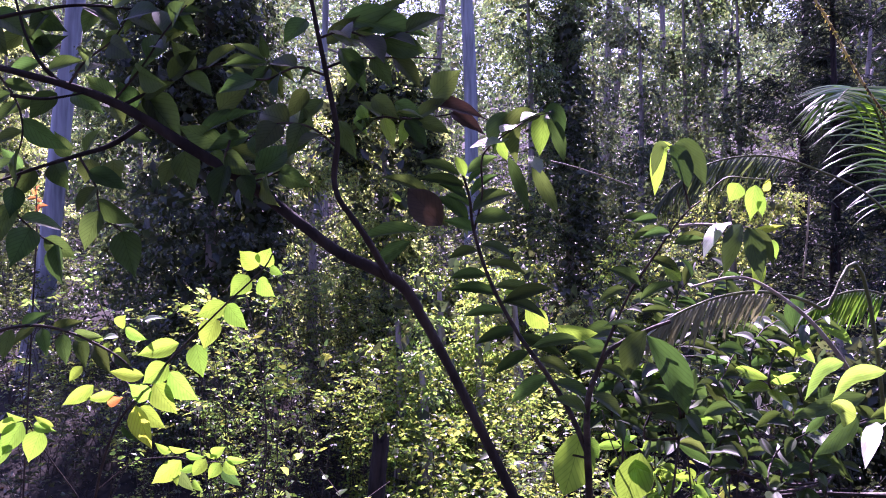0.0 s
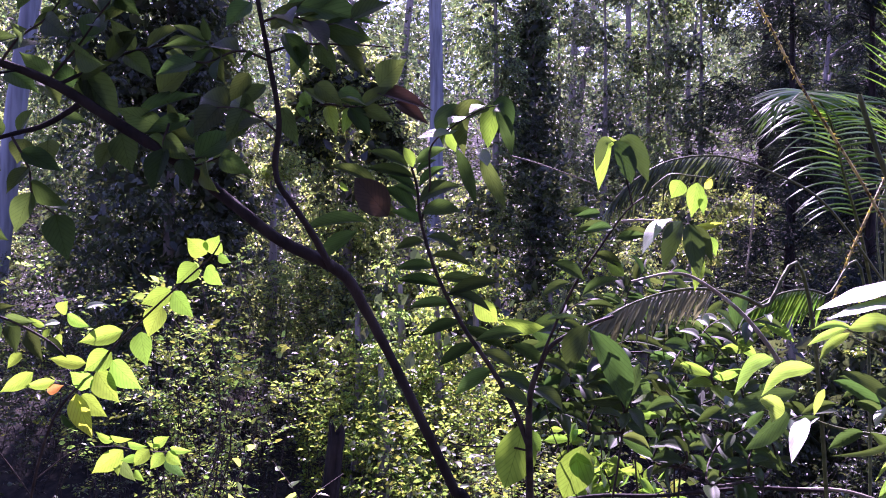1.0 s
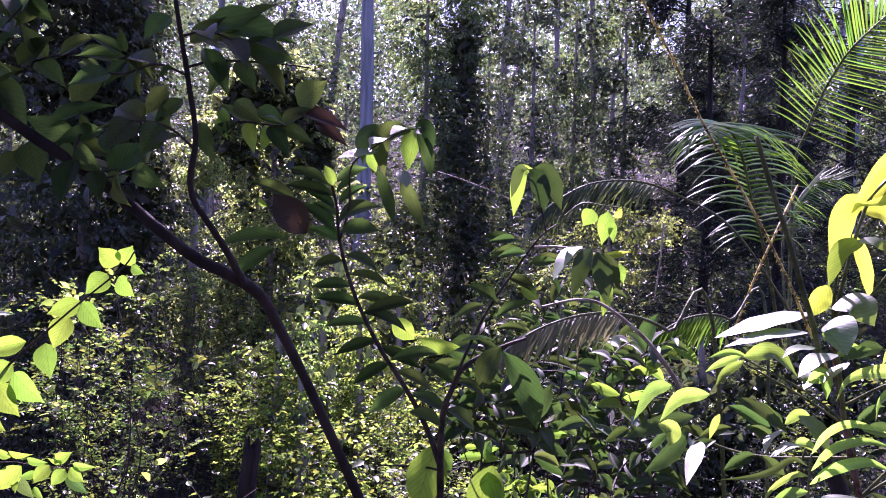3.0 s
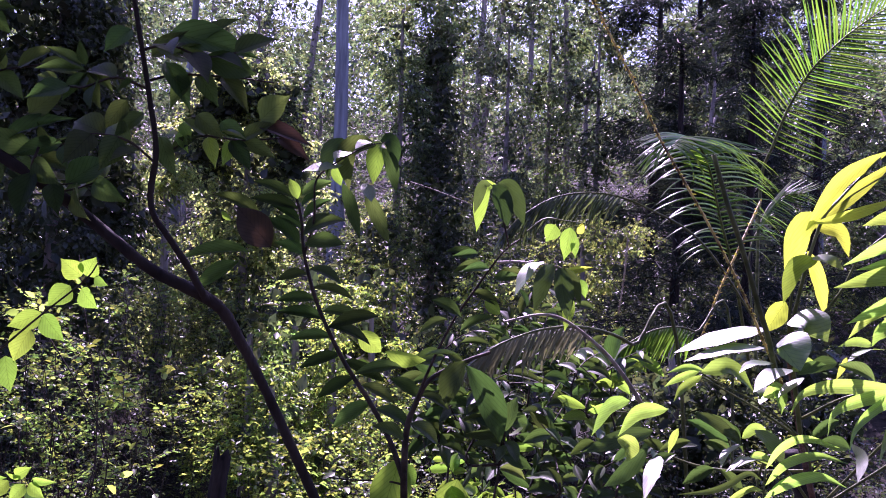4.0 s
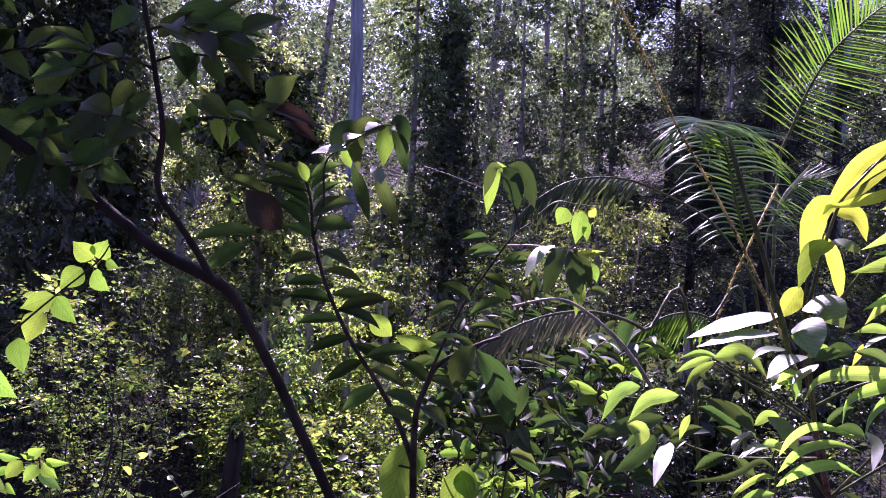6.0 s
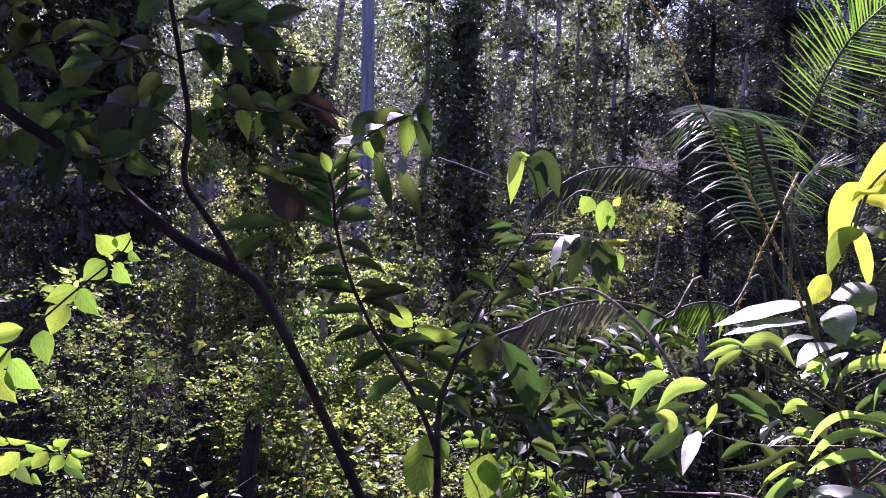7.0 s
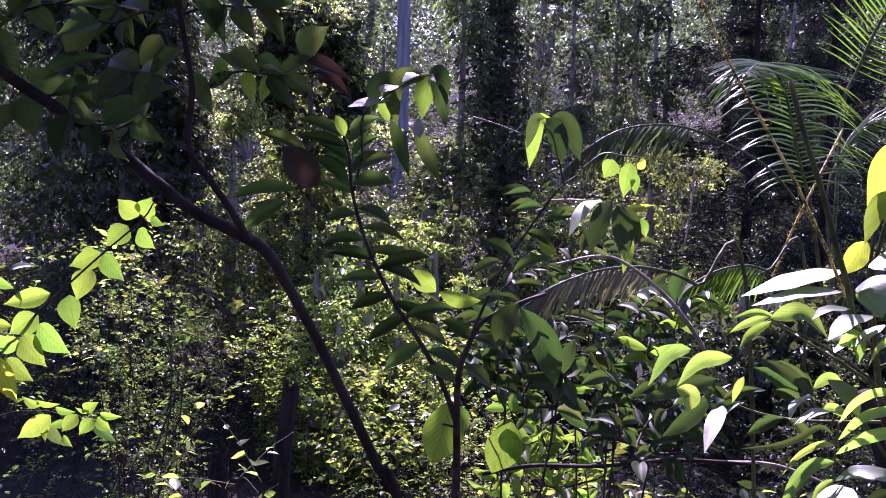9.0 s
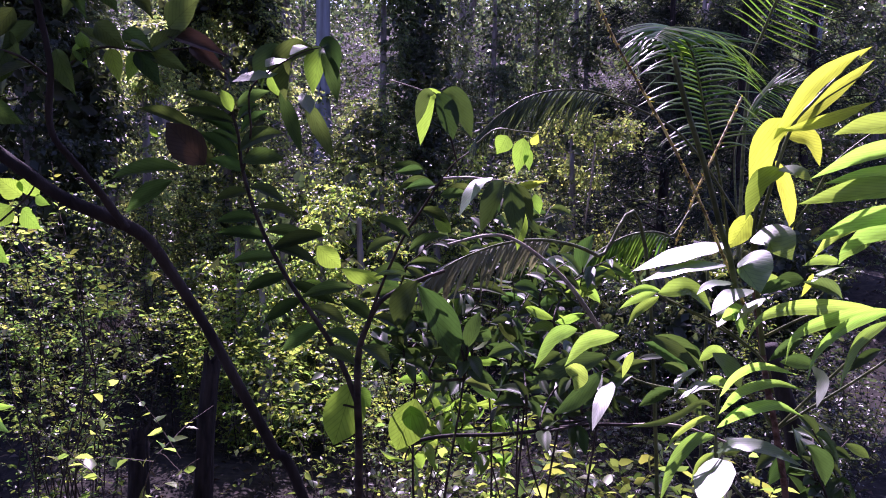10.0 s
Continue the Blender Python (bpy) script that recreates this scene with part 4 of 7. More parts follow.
def blade(parent, material, width, points, face):
    """A long leaf that bends through a few places from base to tip, folded at its midrib; face: the way its upper side looks."""
    line = smooth_line(points, 7 if len(points) < 4 else 5)
    along = unit(np.gradient(line, axis=0))
    b = line[0]
    up = np.array(face or (0.05 - 0.95 * b[0], -0.42 + 0.35 * b[0], 0.85)) + turns.normal(0, 0.10, 3)
    N = unit(up - along * (along @ up)[:, None])
    S = np.cross(N, along)
    step = np.r_[0, np.cumsum(np.linalg.norm(np.diff(line, axis=0), axis=1))]
    u = step / step[-1]
    w = np.interp(u, [0, 0.06, 0.2, 0.4, 0.6, 0.76, 0.88, 0.95, 1], [0.06, 0.36, 0.8, 1.0, 0.9, 0.62, 0.3, 0.12, 0]) * width / 2
    fold = 0.12 if face is SUNWARD else 0.24 if face is HALFWARD else 0.42
    twist = turns.uniform(-0.35, 0.35) * (0.4 if face is SUNWARD else 1.0)
    rows = []
    for k in (-1, -0.5, 0, 0.5, 1):
        ripple = 0.05 * np.sin(u * 17 + k * 2 + b[2] * 90)
        rows.append(line + S * (k * w)[:, None] + N * (w * (fold * (abs(k) - 0.33 * k * k) + ripple * abs(k) + twist * k * u))[:, None])
    v = np.stack(rows, 1)
    X = unit(line[-1] - b)
    Z = unit(N[len(N) // 2] - X * (N[len(N) // 2] @ X))
    Y = np.cross(Z, X)
    length = step[-1]
    v = ((v - b) @ np.stack([X, Y, Z], 1)) / [length, width, length]
    i, j = np.meshgrid(np.arange(len(line) - 1), np.arange(4), indexing="ij")
    a = i * 5 + j
    me = poly_mesh("leaf", v, np.stack([a, a + 1, a + 6, a + 5], -1).reshape(-1, 4))
    me.materials.append(material)
    ob = new("leaf", me)
    ob.parent = parent
    ob.matrix_parent_inverse = parent.matrix_basis.inverted()
    m = Matrix((Vector(X) * length, Vector(Y) * width, Vector(Z) * length)).transposed().to_4x4()
    ob.matrix_basis = Matrix.Translation(Vector(b)) @ m
    return ob


def stem(parent, name, material, thick, points, sides=7, label="", seed=1):
    """A stem, twig or branch through places in the world, a part of its plant."""
    ob = part(name, tube(name, points, thick, sides, 6, 0.06, seed, True), material, parent, label)
    ob.matrix_parent_inverse = parent.matrix_basis.inverted()
    return ob


def plant(name, x, y, label, category, group=""):
    ob = thing(name, (x, y, float(ground_z(x, y))), label, category, group)
    return ob


def leafy_twig(parent, material, thick, points, count, size, width=0.42, wood=TWIG_BARK, seed=1, kind="ovate", spread=0.9, droop=0.3, start=0.1):
    """A twig with leaves set alternately along it."""
    r = np.random.default_rng(seed)
    stem(parent, "twig", wood, thick, points, 5, seed=seed)
    line = smooth_line(points, 8)
    for i in range(count):
        u = start + (1 - start) * (i + 0.7) / count
        k = min(int(u * (len(line) - 1)), len(line) - 2)
        p, d = line[k], unit(line[k + 1] - line[k])
        s = unit(np.cross(d, [0, -0.5, 0.85]))
        way = unit(d * 0.6 + s * spread * (1 if i % 2 else -1) + r.normal(0, 0.25, 3) - [0, 0, droop])
        ln = size * r.uniform(0.65, 1.2)
        leaf(parent, material, p, p + way * ln, width * r.uniform(0.85, 1.15), r.normal(0, 38), kind)


# the sunlit twig with thin yellow-green leaves
lit = plant("sunlit_sapling", -0.75, 2.2, "slender sapling with thin yellow-green leaves glowing in the sun", "sapling")
stem(lit, "stem", TWIG_BARK, (0.0033, 0.0014), [(-0.665, 1.930, 0.940), (-0.636, 1.910, 1.097), (-0.592, 1.890, 1.221), (-0.536, 1.880, 1.294), (-0.478, 1.880, 1.360), (-0.418, 1.870, 1.418), (-0.359, 1.860, 1.473), (-0.288, 1.850, 1.537), (-0.267, 1.850, 1.570)])
stem(lit, "twig", TWIG_BARK, (0.0014, 0.0007), [(-0.636, 1.910, 1.097), (-0.570, 1.930, 1.147), (-0.494, 1.930, 1.158), (-0.458, 1.930, 1.153), (-0.394, 1.930, 1.147), (-0.371, 1.930, 1.152)])
stem(lit, "twig", TWIG_BARK, (0.0011, 0.0006), [(-0.592, 1.890, 1.221), (-0.578, 1.890, 1.267), (-0.602, 1.900, 1.275), (-0.635, 1.900, 1.319)])
stem(lit, "twig", TWIG_BARK, (0.0011, 0.0006), [(-0.536, 1.880, 1.294), (-0.581, 1.900, 1.330), (-0.588, 1.900, 1.385), (-0.580, 1.900, 1.418)])
leaf(lit, LIT_GREEN, (-0.303, 1.882, 1.543), (-0.338, 1.870, 1.574), 0.85)
leaf(lit, LIT_GREEN, (-0.295, 1.882, 1.544), (-0.276, 1.870, 1.580), 0.95)
leaf(lit, LIT_GREEN, (-0.280, 1.882, 1.541), (-0.252, 1.870, 1.527), 0.6)
leaf(lit, LIT_GREEN, (-0.302, 1.882, 1.519), (-0.267, 1.870, 1.483), 0.8)
leaf(lit, LIT_GREEN, (-0.322, 1.882, 1.524), (-0.357, 1.870, 1.485), 0.78)
leaf(lit, LIT_GREEN, (-0.369, 1.882, 1.472), (-0.423, 1.870, 1.446), 0.66)
leaf(lit, LIT_GREEN, (-0.365, 1.882, 1.469), (-0.322, 1.870, 1.421), 0.66)
leaf(lit, LIT_GREEN, (-0.386, 1.882, 1.441), (-0.408, 1.870, 1.380), 0.72)
leaf(lit, LIT_GREEN, (-0.460, 1.882, 1.393), (-0.540, 1.870, 1.371), 0.45)
leaf(lit, LIT_GREEN, (-0.426, 1.882, 1.391), (-0.409, 1.870, 1.326), 0.66)
leaf(lit, LIT_GREEN, (-0.479, 1.882, 1.335), (-0.416, 1.870, 1.282), 0.66)
leaf(lit, LIT_GREEN, (-0.508, 1.882, 1.315), (-0.459, 1.870, 1.256), 0.66)
leaf(lit, LIT_GREEN, (-0.481, 1.882, 1.352), (-0.528, 1.870, 1.316), 0.75)
leaf(lit, LIT_GREEN, (-0.529, 1.882, 1.330), (-0.596, 1.870, 1.341), 0.4)
leaf(lit, LIT_GREEN, (-0.515, 1.882, 1.289), (-0.555, 1.870, 1.316), 0.85)
leaf(lit, LIT_GREEN, (-0.536, 1.882, 1.269), (-0.482, 1.870, 1.229), 0.6)
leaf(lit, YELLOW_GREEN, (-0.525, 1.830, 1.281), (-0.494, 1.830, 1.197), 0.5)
leaf(lit, LIT_GREEN, (-0.628, 1.882, 1.312), (-0.685, 1.870, 1.275), 0.45)
leaf(lit, LIT_GREEN, (-0.650, 1.882, 1.349), (-0.671, 1.870, 1.320), 0.6)
leaf(lit, LIT_GREEN, (-0.587, 1.882, 1.296), (-0.639, 1.870, 1.287), 0.42)
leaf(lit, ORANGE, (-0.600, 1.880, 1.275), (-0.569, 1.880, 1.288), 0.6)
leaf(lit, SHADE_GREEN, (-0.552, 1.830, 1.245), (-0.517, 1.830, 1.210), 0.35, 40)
leaf(lit, LIT_GREEN, (-0.579, 1.882, 1.427), (-0.559, 1.870, 1.451), 0.8)
leaf(lit, LIT_GREEN, (-0.565, 1.882, 1.423), (-0.515, 1.870, 1.401), 0.45)
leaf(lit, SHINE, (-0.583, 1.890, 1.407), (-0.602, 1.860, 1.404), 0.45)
leaf(lit, LIT_GREEN, (-0.584, 1.882, 1.384), (-0.571, 1.870, 1.359), 0.9)
leaf(lit, LIT_GREEN, (-0.608, 1.882, 1.400), (-0.634, 1.870, 1.419), 0.38)
leaf(lit, LIT_GREEN, (-0.598, 1.882, 1.396), (-0.605, 1.870, 1.374), 0.55)
leaf(lit, LIT_GREEN, (-0.457, 1.882, 1.163), (-0.512, 1.870, 1.121), 0.58)
leaf(lit, LIT_GREEN, (-0.477, 1.882, 1.179), (-0.505, 1.870, 1.202), 0.45)
leaf(lit, LIT_GREEN, (-0.481, 1.882, 1.191), (-0.433, 1.870, 1.188), 0.34)
leaf(lit, LIT_GREEN, (-0.408, 1.882, 1.165), (-0.434, 1.870, 1.134), 0.66)
leaf(lit, LIT_GREEN, (-0.448, 1.882, 1.177), (-0.406, 1.870, 1.173), 0.4)
leaf(lit, LIT_GREEN, (-0.430, 1.882, 1.152), (-0.457, 1.870, 1.146), 0.6)
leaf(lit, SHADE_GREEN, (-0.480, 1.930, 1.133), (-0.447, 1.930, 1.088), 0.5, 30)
leaf(lit, LIT_GREEN, (-0.434, 1.882, 1.124), (-0.411, 1.870, 1.106), 0.5)
leaf(lit, LIT_GREEN, (-0.380, 1.882, 1.158), (-0.401, 1.870, 1.129), 0.7)
leaf(lit, LIT_GREEN, (-0.372, 1.882, 1.160), (-0.341, 1.870, 1.136), 0.62)
leaf(lit, LIT_GREEN, (-0.367, 1.882, 1.168), (-0.321, 1.870, 1.165), 0.34)
leaf(lit, LIT_GREEN, (-0.397, 1.882, 1.175), (-0.365, 1.870, 1.193), 0.6)
leaf(lit, LIT_GREEN, (-0.384, 1.882, 1.172), (-0.409, 1.870, 1.182), 0.5)
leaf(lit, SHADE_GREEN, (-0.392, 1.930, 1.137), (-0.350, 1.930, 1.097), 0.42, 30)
leaf(lit, LIT_GREEN, (-0.466, 1.882, 1.140), (-0.461, 1.870, 1.116), 0.5)
leaf(lit, SHINE, (-0.531, 1.880, 1.434), (-0.501, 1.930, 1.438), 0.3)
leaf(lit, LIT_GREEN, (-0.734, 1.888, 1.223), (-0.754, 1.876, 1.162), 0.72)
leaf(lit, LIT_GREEN, (-0.749, 1.888, 1.234), (-0.697, 1.876, 1.223), 0.38)
leaf(lit, LIT_GREEN, (-0.771, 1.888, 1.239), (-0.805, 1.876, 1.177), 0.6)
leaf(lit, LIT_GREEN, (-0.782, 1.888, 1.248), (-0.825, 1.876, 1.219), 0.5)
leaf(lit, LIT_GREEN, (-0.802, 1.888, 1.259), (-0.754, 1.876, 1.248), 0.4)
leaf(lit, LIT_GREEN, (-0.794, 1.888, 1.209), (-0.818, 1.876, 1.151), 0.6)
leaf(lit, LIT_GREEN, (-0.710, 1.888, 1.230), (-0.743, 1.876, 1.255), 0.4)

# a shaded twig beside it
shade = plant("shaded_sapling", -0.9, 1.6, "thin sapling with soft drooping leaves in the shade", "sapling")
stem(shade, "twig", TWIG_BARK, (0.0025, 0.001), [(-0.513, 1.276, 1.454), (-0.479, 1.276, 1.475), (-0.431, 1.276, 1.483), (-0.384, 1.276, 1.473), (-0.336, 1.276, 1.449), (-0.312, 1.276, 1.429)])
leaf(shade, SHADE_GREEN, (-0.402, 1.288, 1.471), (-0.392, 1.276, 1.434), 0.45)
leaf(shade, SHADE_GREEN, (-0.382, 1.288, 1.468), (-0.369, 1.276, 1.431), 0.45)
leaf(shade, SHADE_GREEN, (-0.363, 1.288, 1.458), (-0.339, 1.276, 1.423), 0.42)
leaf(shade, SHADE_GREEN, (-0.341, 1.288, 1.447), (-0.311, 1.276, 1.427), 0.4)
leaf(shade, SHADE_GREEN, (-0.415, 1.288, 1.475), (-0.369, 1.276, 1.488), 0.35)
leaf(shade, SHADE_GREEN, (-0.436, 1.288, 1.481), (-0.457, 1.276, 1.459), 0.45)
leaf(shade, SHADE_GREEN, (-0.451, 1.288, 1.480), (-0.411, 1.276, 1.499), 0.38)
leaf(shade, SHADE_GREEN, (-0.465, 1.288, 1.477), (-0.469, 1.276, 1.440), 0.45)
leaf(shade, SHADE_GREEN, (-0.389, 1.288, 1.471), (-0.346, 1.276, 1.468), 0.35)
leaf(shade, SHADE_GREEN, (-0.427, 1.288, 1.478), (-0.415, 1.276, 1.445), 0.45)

# a seedling with a few old orange leaves
amber = plant("orange_leaved_seedling", -1.45, 3.0, "thin seedling with a few old orange leaves", "seedling")
stem(amber, "stem", TWIG_BARK, (0.004, 0.0015), [(-1.45, 3.0, float(ground_z(-1.45, 3.0)) - 0.03), (-1.338, 3.026, 1.438), (-1.274, 2.926, 1.665), (-1.277, 2.926, 1.795)])
leaf(amber, ORANGE, (-1.279, 2.938, 1.770), (-1.292, 2.926, 1.788), 0.7)
leaf(amber, ORANGE, (-1.279, 2.938, 1.759), (-1.307, 2.926, 1.753), 0.5)
leaf(amber, ORANGE, (-1.279, 2.938, 1.755), (-1.255, 2.926, 1.743), 0.5)
leaf(amber, ORANGE, (-1.276, 2.938, 1.737), (-1.266, 2.926, 1.710), 0.55)
leaf(amber, ORANGE, (-1.272, 2.938, 1.729), (-1.236, 2.926, 1.732), 0.45)
leaf(amber, ORANGE, (-1.276, 2.938, 1.718), (-1.285, 2.926, 1.703), 0.5)
leaf(amber, ORANGE, (-1.283, 2.938, 1.785), (-1.262, 2.926, 1.799), 0.5)

# the young tree that leans over the path: its leaves hang in the shade
lean = leaning_tree()
stem(lean, "twig", DARK_BARK, (0.0036, 0.0014), [(-0.271, 1.216, 1.717), (-0.306, 1.206, 1.690), (-0.344, 1.206, 1.678), (-0.394, 1.206, 1.663), (-0.439, 1.186, 1.642)])
stem(lean, "twig", DARK_BARK, (0.0028, 0.0012), [(-0.372, 1.226, 1.761), (-0.387, 1.206, 1.782), (-0.403, 1.206, 1.814), (-0.415, 1.206, 1.858)])
stem(lean, "twig", DARK_BARK, (0.0024, 0.001), [(-0.218, 1.216, 1.683), (-0.195, 1.226, 1.688), (-0.166, 1.226, 1.697), (-0.146, 1.226, 1.702)])
stem(lean, "twig", DARK_BARK, (0.0024, 0.001), [(-0.296, 1.206, 1.732), (-0.275, 1.226, 1.751), (-0.230, 1.226, 1.773), (-0.185, 1.226, 1.785)])
stem(lean, "twig", DARK_BARK, (0.0024, 0.001), [(-0.408, 1.186, 1.741), (-0.371, 1.186, 1.737), (-0.333, 1.196, 1.745)])
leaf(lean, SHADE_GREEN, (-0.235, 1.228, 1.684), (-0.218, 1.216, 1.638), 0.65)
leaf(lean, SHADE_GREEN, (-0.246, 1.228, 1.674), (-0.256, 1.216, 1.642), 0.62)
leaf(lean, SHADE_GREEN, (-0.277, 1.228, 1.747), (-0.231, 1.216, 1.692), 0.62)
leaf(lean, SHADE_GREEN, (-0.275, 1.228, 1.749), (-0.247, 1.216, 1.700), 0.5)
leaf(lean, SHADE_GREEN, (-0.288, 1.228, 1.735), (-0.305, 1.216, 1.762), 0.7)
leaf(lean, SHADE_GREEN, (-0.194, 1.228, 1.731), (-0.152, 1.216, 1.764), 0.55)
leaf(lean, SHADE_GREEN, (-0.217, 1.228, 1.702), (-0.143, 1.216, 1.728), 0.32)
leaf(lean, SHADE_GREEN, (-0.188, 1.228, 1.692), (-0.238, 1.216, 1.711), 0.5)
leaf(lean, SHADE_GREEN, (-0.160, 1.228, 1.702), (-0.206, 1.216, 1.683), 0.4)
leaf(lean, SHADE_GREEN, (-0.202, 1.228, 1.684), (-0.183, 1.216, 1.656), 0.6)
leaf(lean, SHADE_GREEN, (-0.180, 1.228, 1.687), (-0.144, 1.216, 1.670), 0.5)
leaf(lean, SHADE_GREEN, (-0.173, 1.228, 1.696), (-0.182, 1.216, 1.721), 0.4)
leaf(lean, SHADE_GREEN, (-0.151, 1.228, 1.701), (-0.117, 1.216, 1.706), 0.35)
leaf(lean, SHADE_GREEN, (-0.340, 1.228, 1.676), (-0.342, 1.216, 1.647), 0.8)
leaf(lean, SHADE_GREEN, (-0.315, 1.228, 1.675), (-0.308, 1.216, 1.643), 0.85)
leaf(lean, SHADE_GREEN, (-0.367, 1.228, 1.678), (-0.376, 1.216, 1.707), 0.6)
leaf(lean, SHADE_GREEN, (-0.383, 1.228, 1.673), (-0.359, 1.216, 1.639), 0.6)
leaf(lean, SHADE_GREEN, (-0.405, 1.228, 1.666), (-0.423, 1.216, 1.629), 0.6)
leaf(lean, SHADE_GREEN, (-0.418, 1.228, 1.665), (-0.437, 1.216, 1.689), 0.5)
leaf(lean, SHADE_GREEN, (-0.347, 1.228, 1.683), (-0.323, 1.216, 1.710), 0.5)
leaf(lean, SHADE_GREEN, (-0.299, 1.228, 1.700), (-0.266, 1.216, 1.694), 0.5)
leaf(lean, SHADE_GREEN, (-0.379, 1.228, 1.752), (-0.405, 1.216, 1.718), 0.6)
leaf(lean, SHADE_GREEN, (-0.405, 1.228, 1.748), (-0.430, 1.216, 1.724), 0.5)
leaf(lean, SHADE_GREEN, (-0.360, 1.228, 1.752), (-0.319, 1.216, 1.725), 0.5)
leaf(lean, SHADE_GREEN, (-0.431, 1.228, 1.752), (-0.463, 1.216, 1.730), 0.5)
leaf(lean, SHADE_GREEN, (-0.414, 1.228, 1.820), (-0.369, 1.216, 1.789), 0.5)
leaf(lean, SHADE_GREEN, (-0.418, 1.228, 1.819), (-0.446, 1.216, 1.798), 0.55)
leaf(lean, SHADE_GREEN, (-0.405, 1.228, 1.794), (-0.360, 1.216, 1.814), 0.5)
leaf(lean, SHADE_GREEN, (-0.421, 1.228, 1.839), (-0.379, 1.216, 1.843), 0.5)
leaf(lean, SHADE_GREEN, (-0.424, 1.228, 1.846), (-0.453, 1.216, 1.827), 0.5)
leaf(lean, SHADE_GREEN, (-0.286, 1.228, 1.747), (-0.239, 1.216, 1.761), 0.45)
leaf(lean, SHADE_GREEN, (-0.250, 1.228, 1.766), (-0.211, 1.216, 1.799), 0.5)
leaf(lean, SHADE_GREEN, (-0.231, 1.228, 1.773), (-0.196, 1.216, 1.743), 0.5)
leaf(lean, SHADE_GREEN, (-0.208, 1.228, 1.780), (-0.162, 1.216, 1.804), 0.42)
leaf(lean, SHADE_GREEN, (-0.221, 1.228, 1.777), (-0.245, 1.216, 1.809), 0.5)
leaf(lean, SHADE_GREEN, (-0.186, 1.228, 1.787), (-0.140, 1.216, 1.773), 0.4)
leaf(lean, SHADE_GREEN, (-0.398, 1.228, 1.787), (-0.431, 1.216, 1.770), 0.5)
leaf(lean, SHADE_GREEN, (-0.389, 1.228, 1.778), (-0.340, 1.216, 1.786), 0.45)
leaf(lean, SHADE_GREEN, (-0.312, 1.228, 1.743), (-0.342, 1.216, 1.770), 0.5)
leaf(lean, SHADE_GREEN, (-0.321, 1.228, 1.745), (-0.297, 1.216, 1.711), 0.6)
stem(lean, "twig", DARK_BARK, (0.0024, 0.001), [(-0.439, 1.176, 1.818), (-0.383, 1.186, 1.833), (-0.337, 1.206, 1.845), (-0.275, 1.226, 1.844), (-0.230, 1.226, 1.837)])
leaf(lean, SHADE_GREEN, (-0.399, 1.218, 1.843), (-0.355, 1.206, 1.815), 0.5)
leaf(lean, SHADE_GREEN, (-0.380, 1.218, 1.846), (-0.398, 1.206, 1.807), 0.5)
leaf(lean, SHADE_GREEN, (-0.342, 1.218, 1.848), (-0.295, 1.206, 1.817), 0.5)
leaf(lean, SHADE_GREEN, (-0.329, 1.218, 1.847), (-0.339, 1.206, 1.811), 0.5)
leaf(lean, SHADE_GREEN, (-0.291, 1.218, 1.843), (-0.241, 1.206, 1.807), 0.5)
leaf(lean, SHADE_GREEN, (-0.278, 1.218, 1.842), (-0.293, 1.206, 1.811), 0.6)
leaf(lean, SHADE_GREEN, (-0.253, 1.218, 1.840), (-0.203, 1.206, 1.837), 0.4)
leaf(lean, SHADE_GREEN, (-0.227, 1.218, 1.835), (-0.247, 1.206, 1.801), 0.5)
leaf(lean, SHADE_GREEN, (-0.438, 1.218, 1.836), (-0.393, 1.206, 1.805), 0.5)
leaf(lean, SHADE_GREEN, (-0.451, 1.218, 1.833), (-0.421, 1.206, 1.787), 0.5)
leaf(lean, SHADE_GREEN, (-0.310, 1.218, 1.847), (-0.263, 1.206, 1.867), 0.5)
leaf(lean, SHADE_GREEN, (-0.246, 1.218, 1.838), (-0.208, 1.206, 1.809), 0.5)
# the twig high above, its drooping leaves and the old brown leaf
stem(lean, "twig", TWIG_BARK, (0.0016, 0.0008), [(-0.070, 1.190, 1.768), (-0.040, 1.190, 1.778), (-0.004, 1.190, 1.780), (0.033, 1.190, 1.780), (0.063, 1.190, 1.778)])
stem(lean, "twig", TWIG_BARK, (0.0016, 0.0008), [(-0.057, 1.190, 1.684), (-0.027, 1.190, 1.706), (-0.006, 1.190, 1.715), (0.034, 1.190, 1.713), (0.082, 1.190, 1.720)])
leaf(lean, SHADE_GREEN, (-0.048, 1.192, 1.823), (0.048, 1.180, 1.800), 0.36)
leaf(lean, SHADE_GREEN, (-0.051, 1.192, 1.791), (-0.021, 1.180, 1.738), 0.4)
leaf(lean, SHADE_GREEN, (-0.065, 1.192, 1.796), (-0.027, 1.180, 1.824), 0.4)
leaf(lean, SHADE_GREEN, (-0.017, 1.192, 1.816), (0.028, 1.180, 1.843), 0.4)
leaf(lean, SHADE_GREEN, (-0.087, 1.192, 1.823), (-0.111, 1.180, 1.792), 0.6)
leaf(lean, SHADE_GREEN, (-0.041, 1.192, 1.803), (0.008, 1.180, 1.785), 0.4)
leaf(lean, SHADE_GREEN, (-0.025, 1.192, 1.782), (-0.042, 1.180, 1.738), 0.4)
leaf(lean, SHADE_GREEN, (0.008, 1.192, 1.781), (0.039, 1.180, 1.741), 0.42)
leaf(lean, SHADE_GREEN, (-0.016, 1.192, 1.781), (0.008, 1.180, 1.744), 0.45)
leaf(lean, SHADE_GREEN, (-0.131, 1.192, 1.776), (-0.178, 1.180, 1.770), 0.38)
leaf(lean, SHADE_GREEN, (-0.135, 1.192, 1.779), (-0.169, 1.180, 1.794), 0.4)
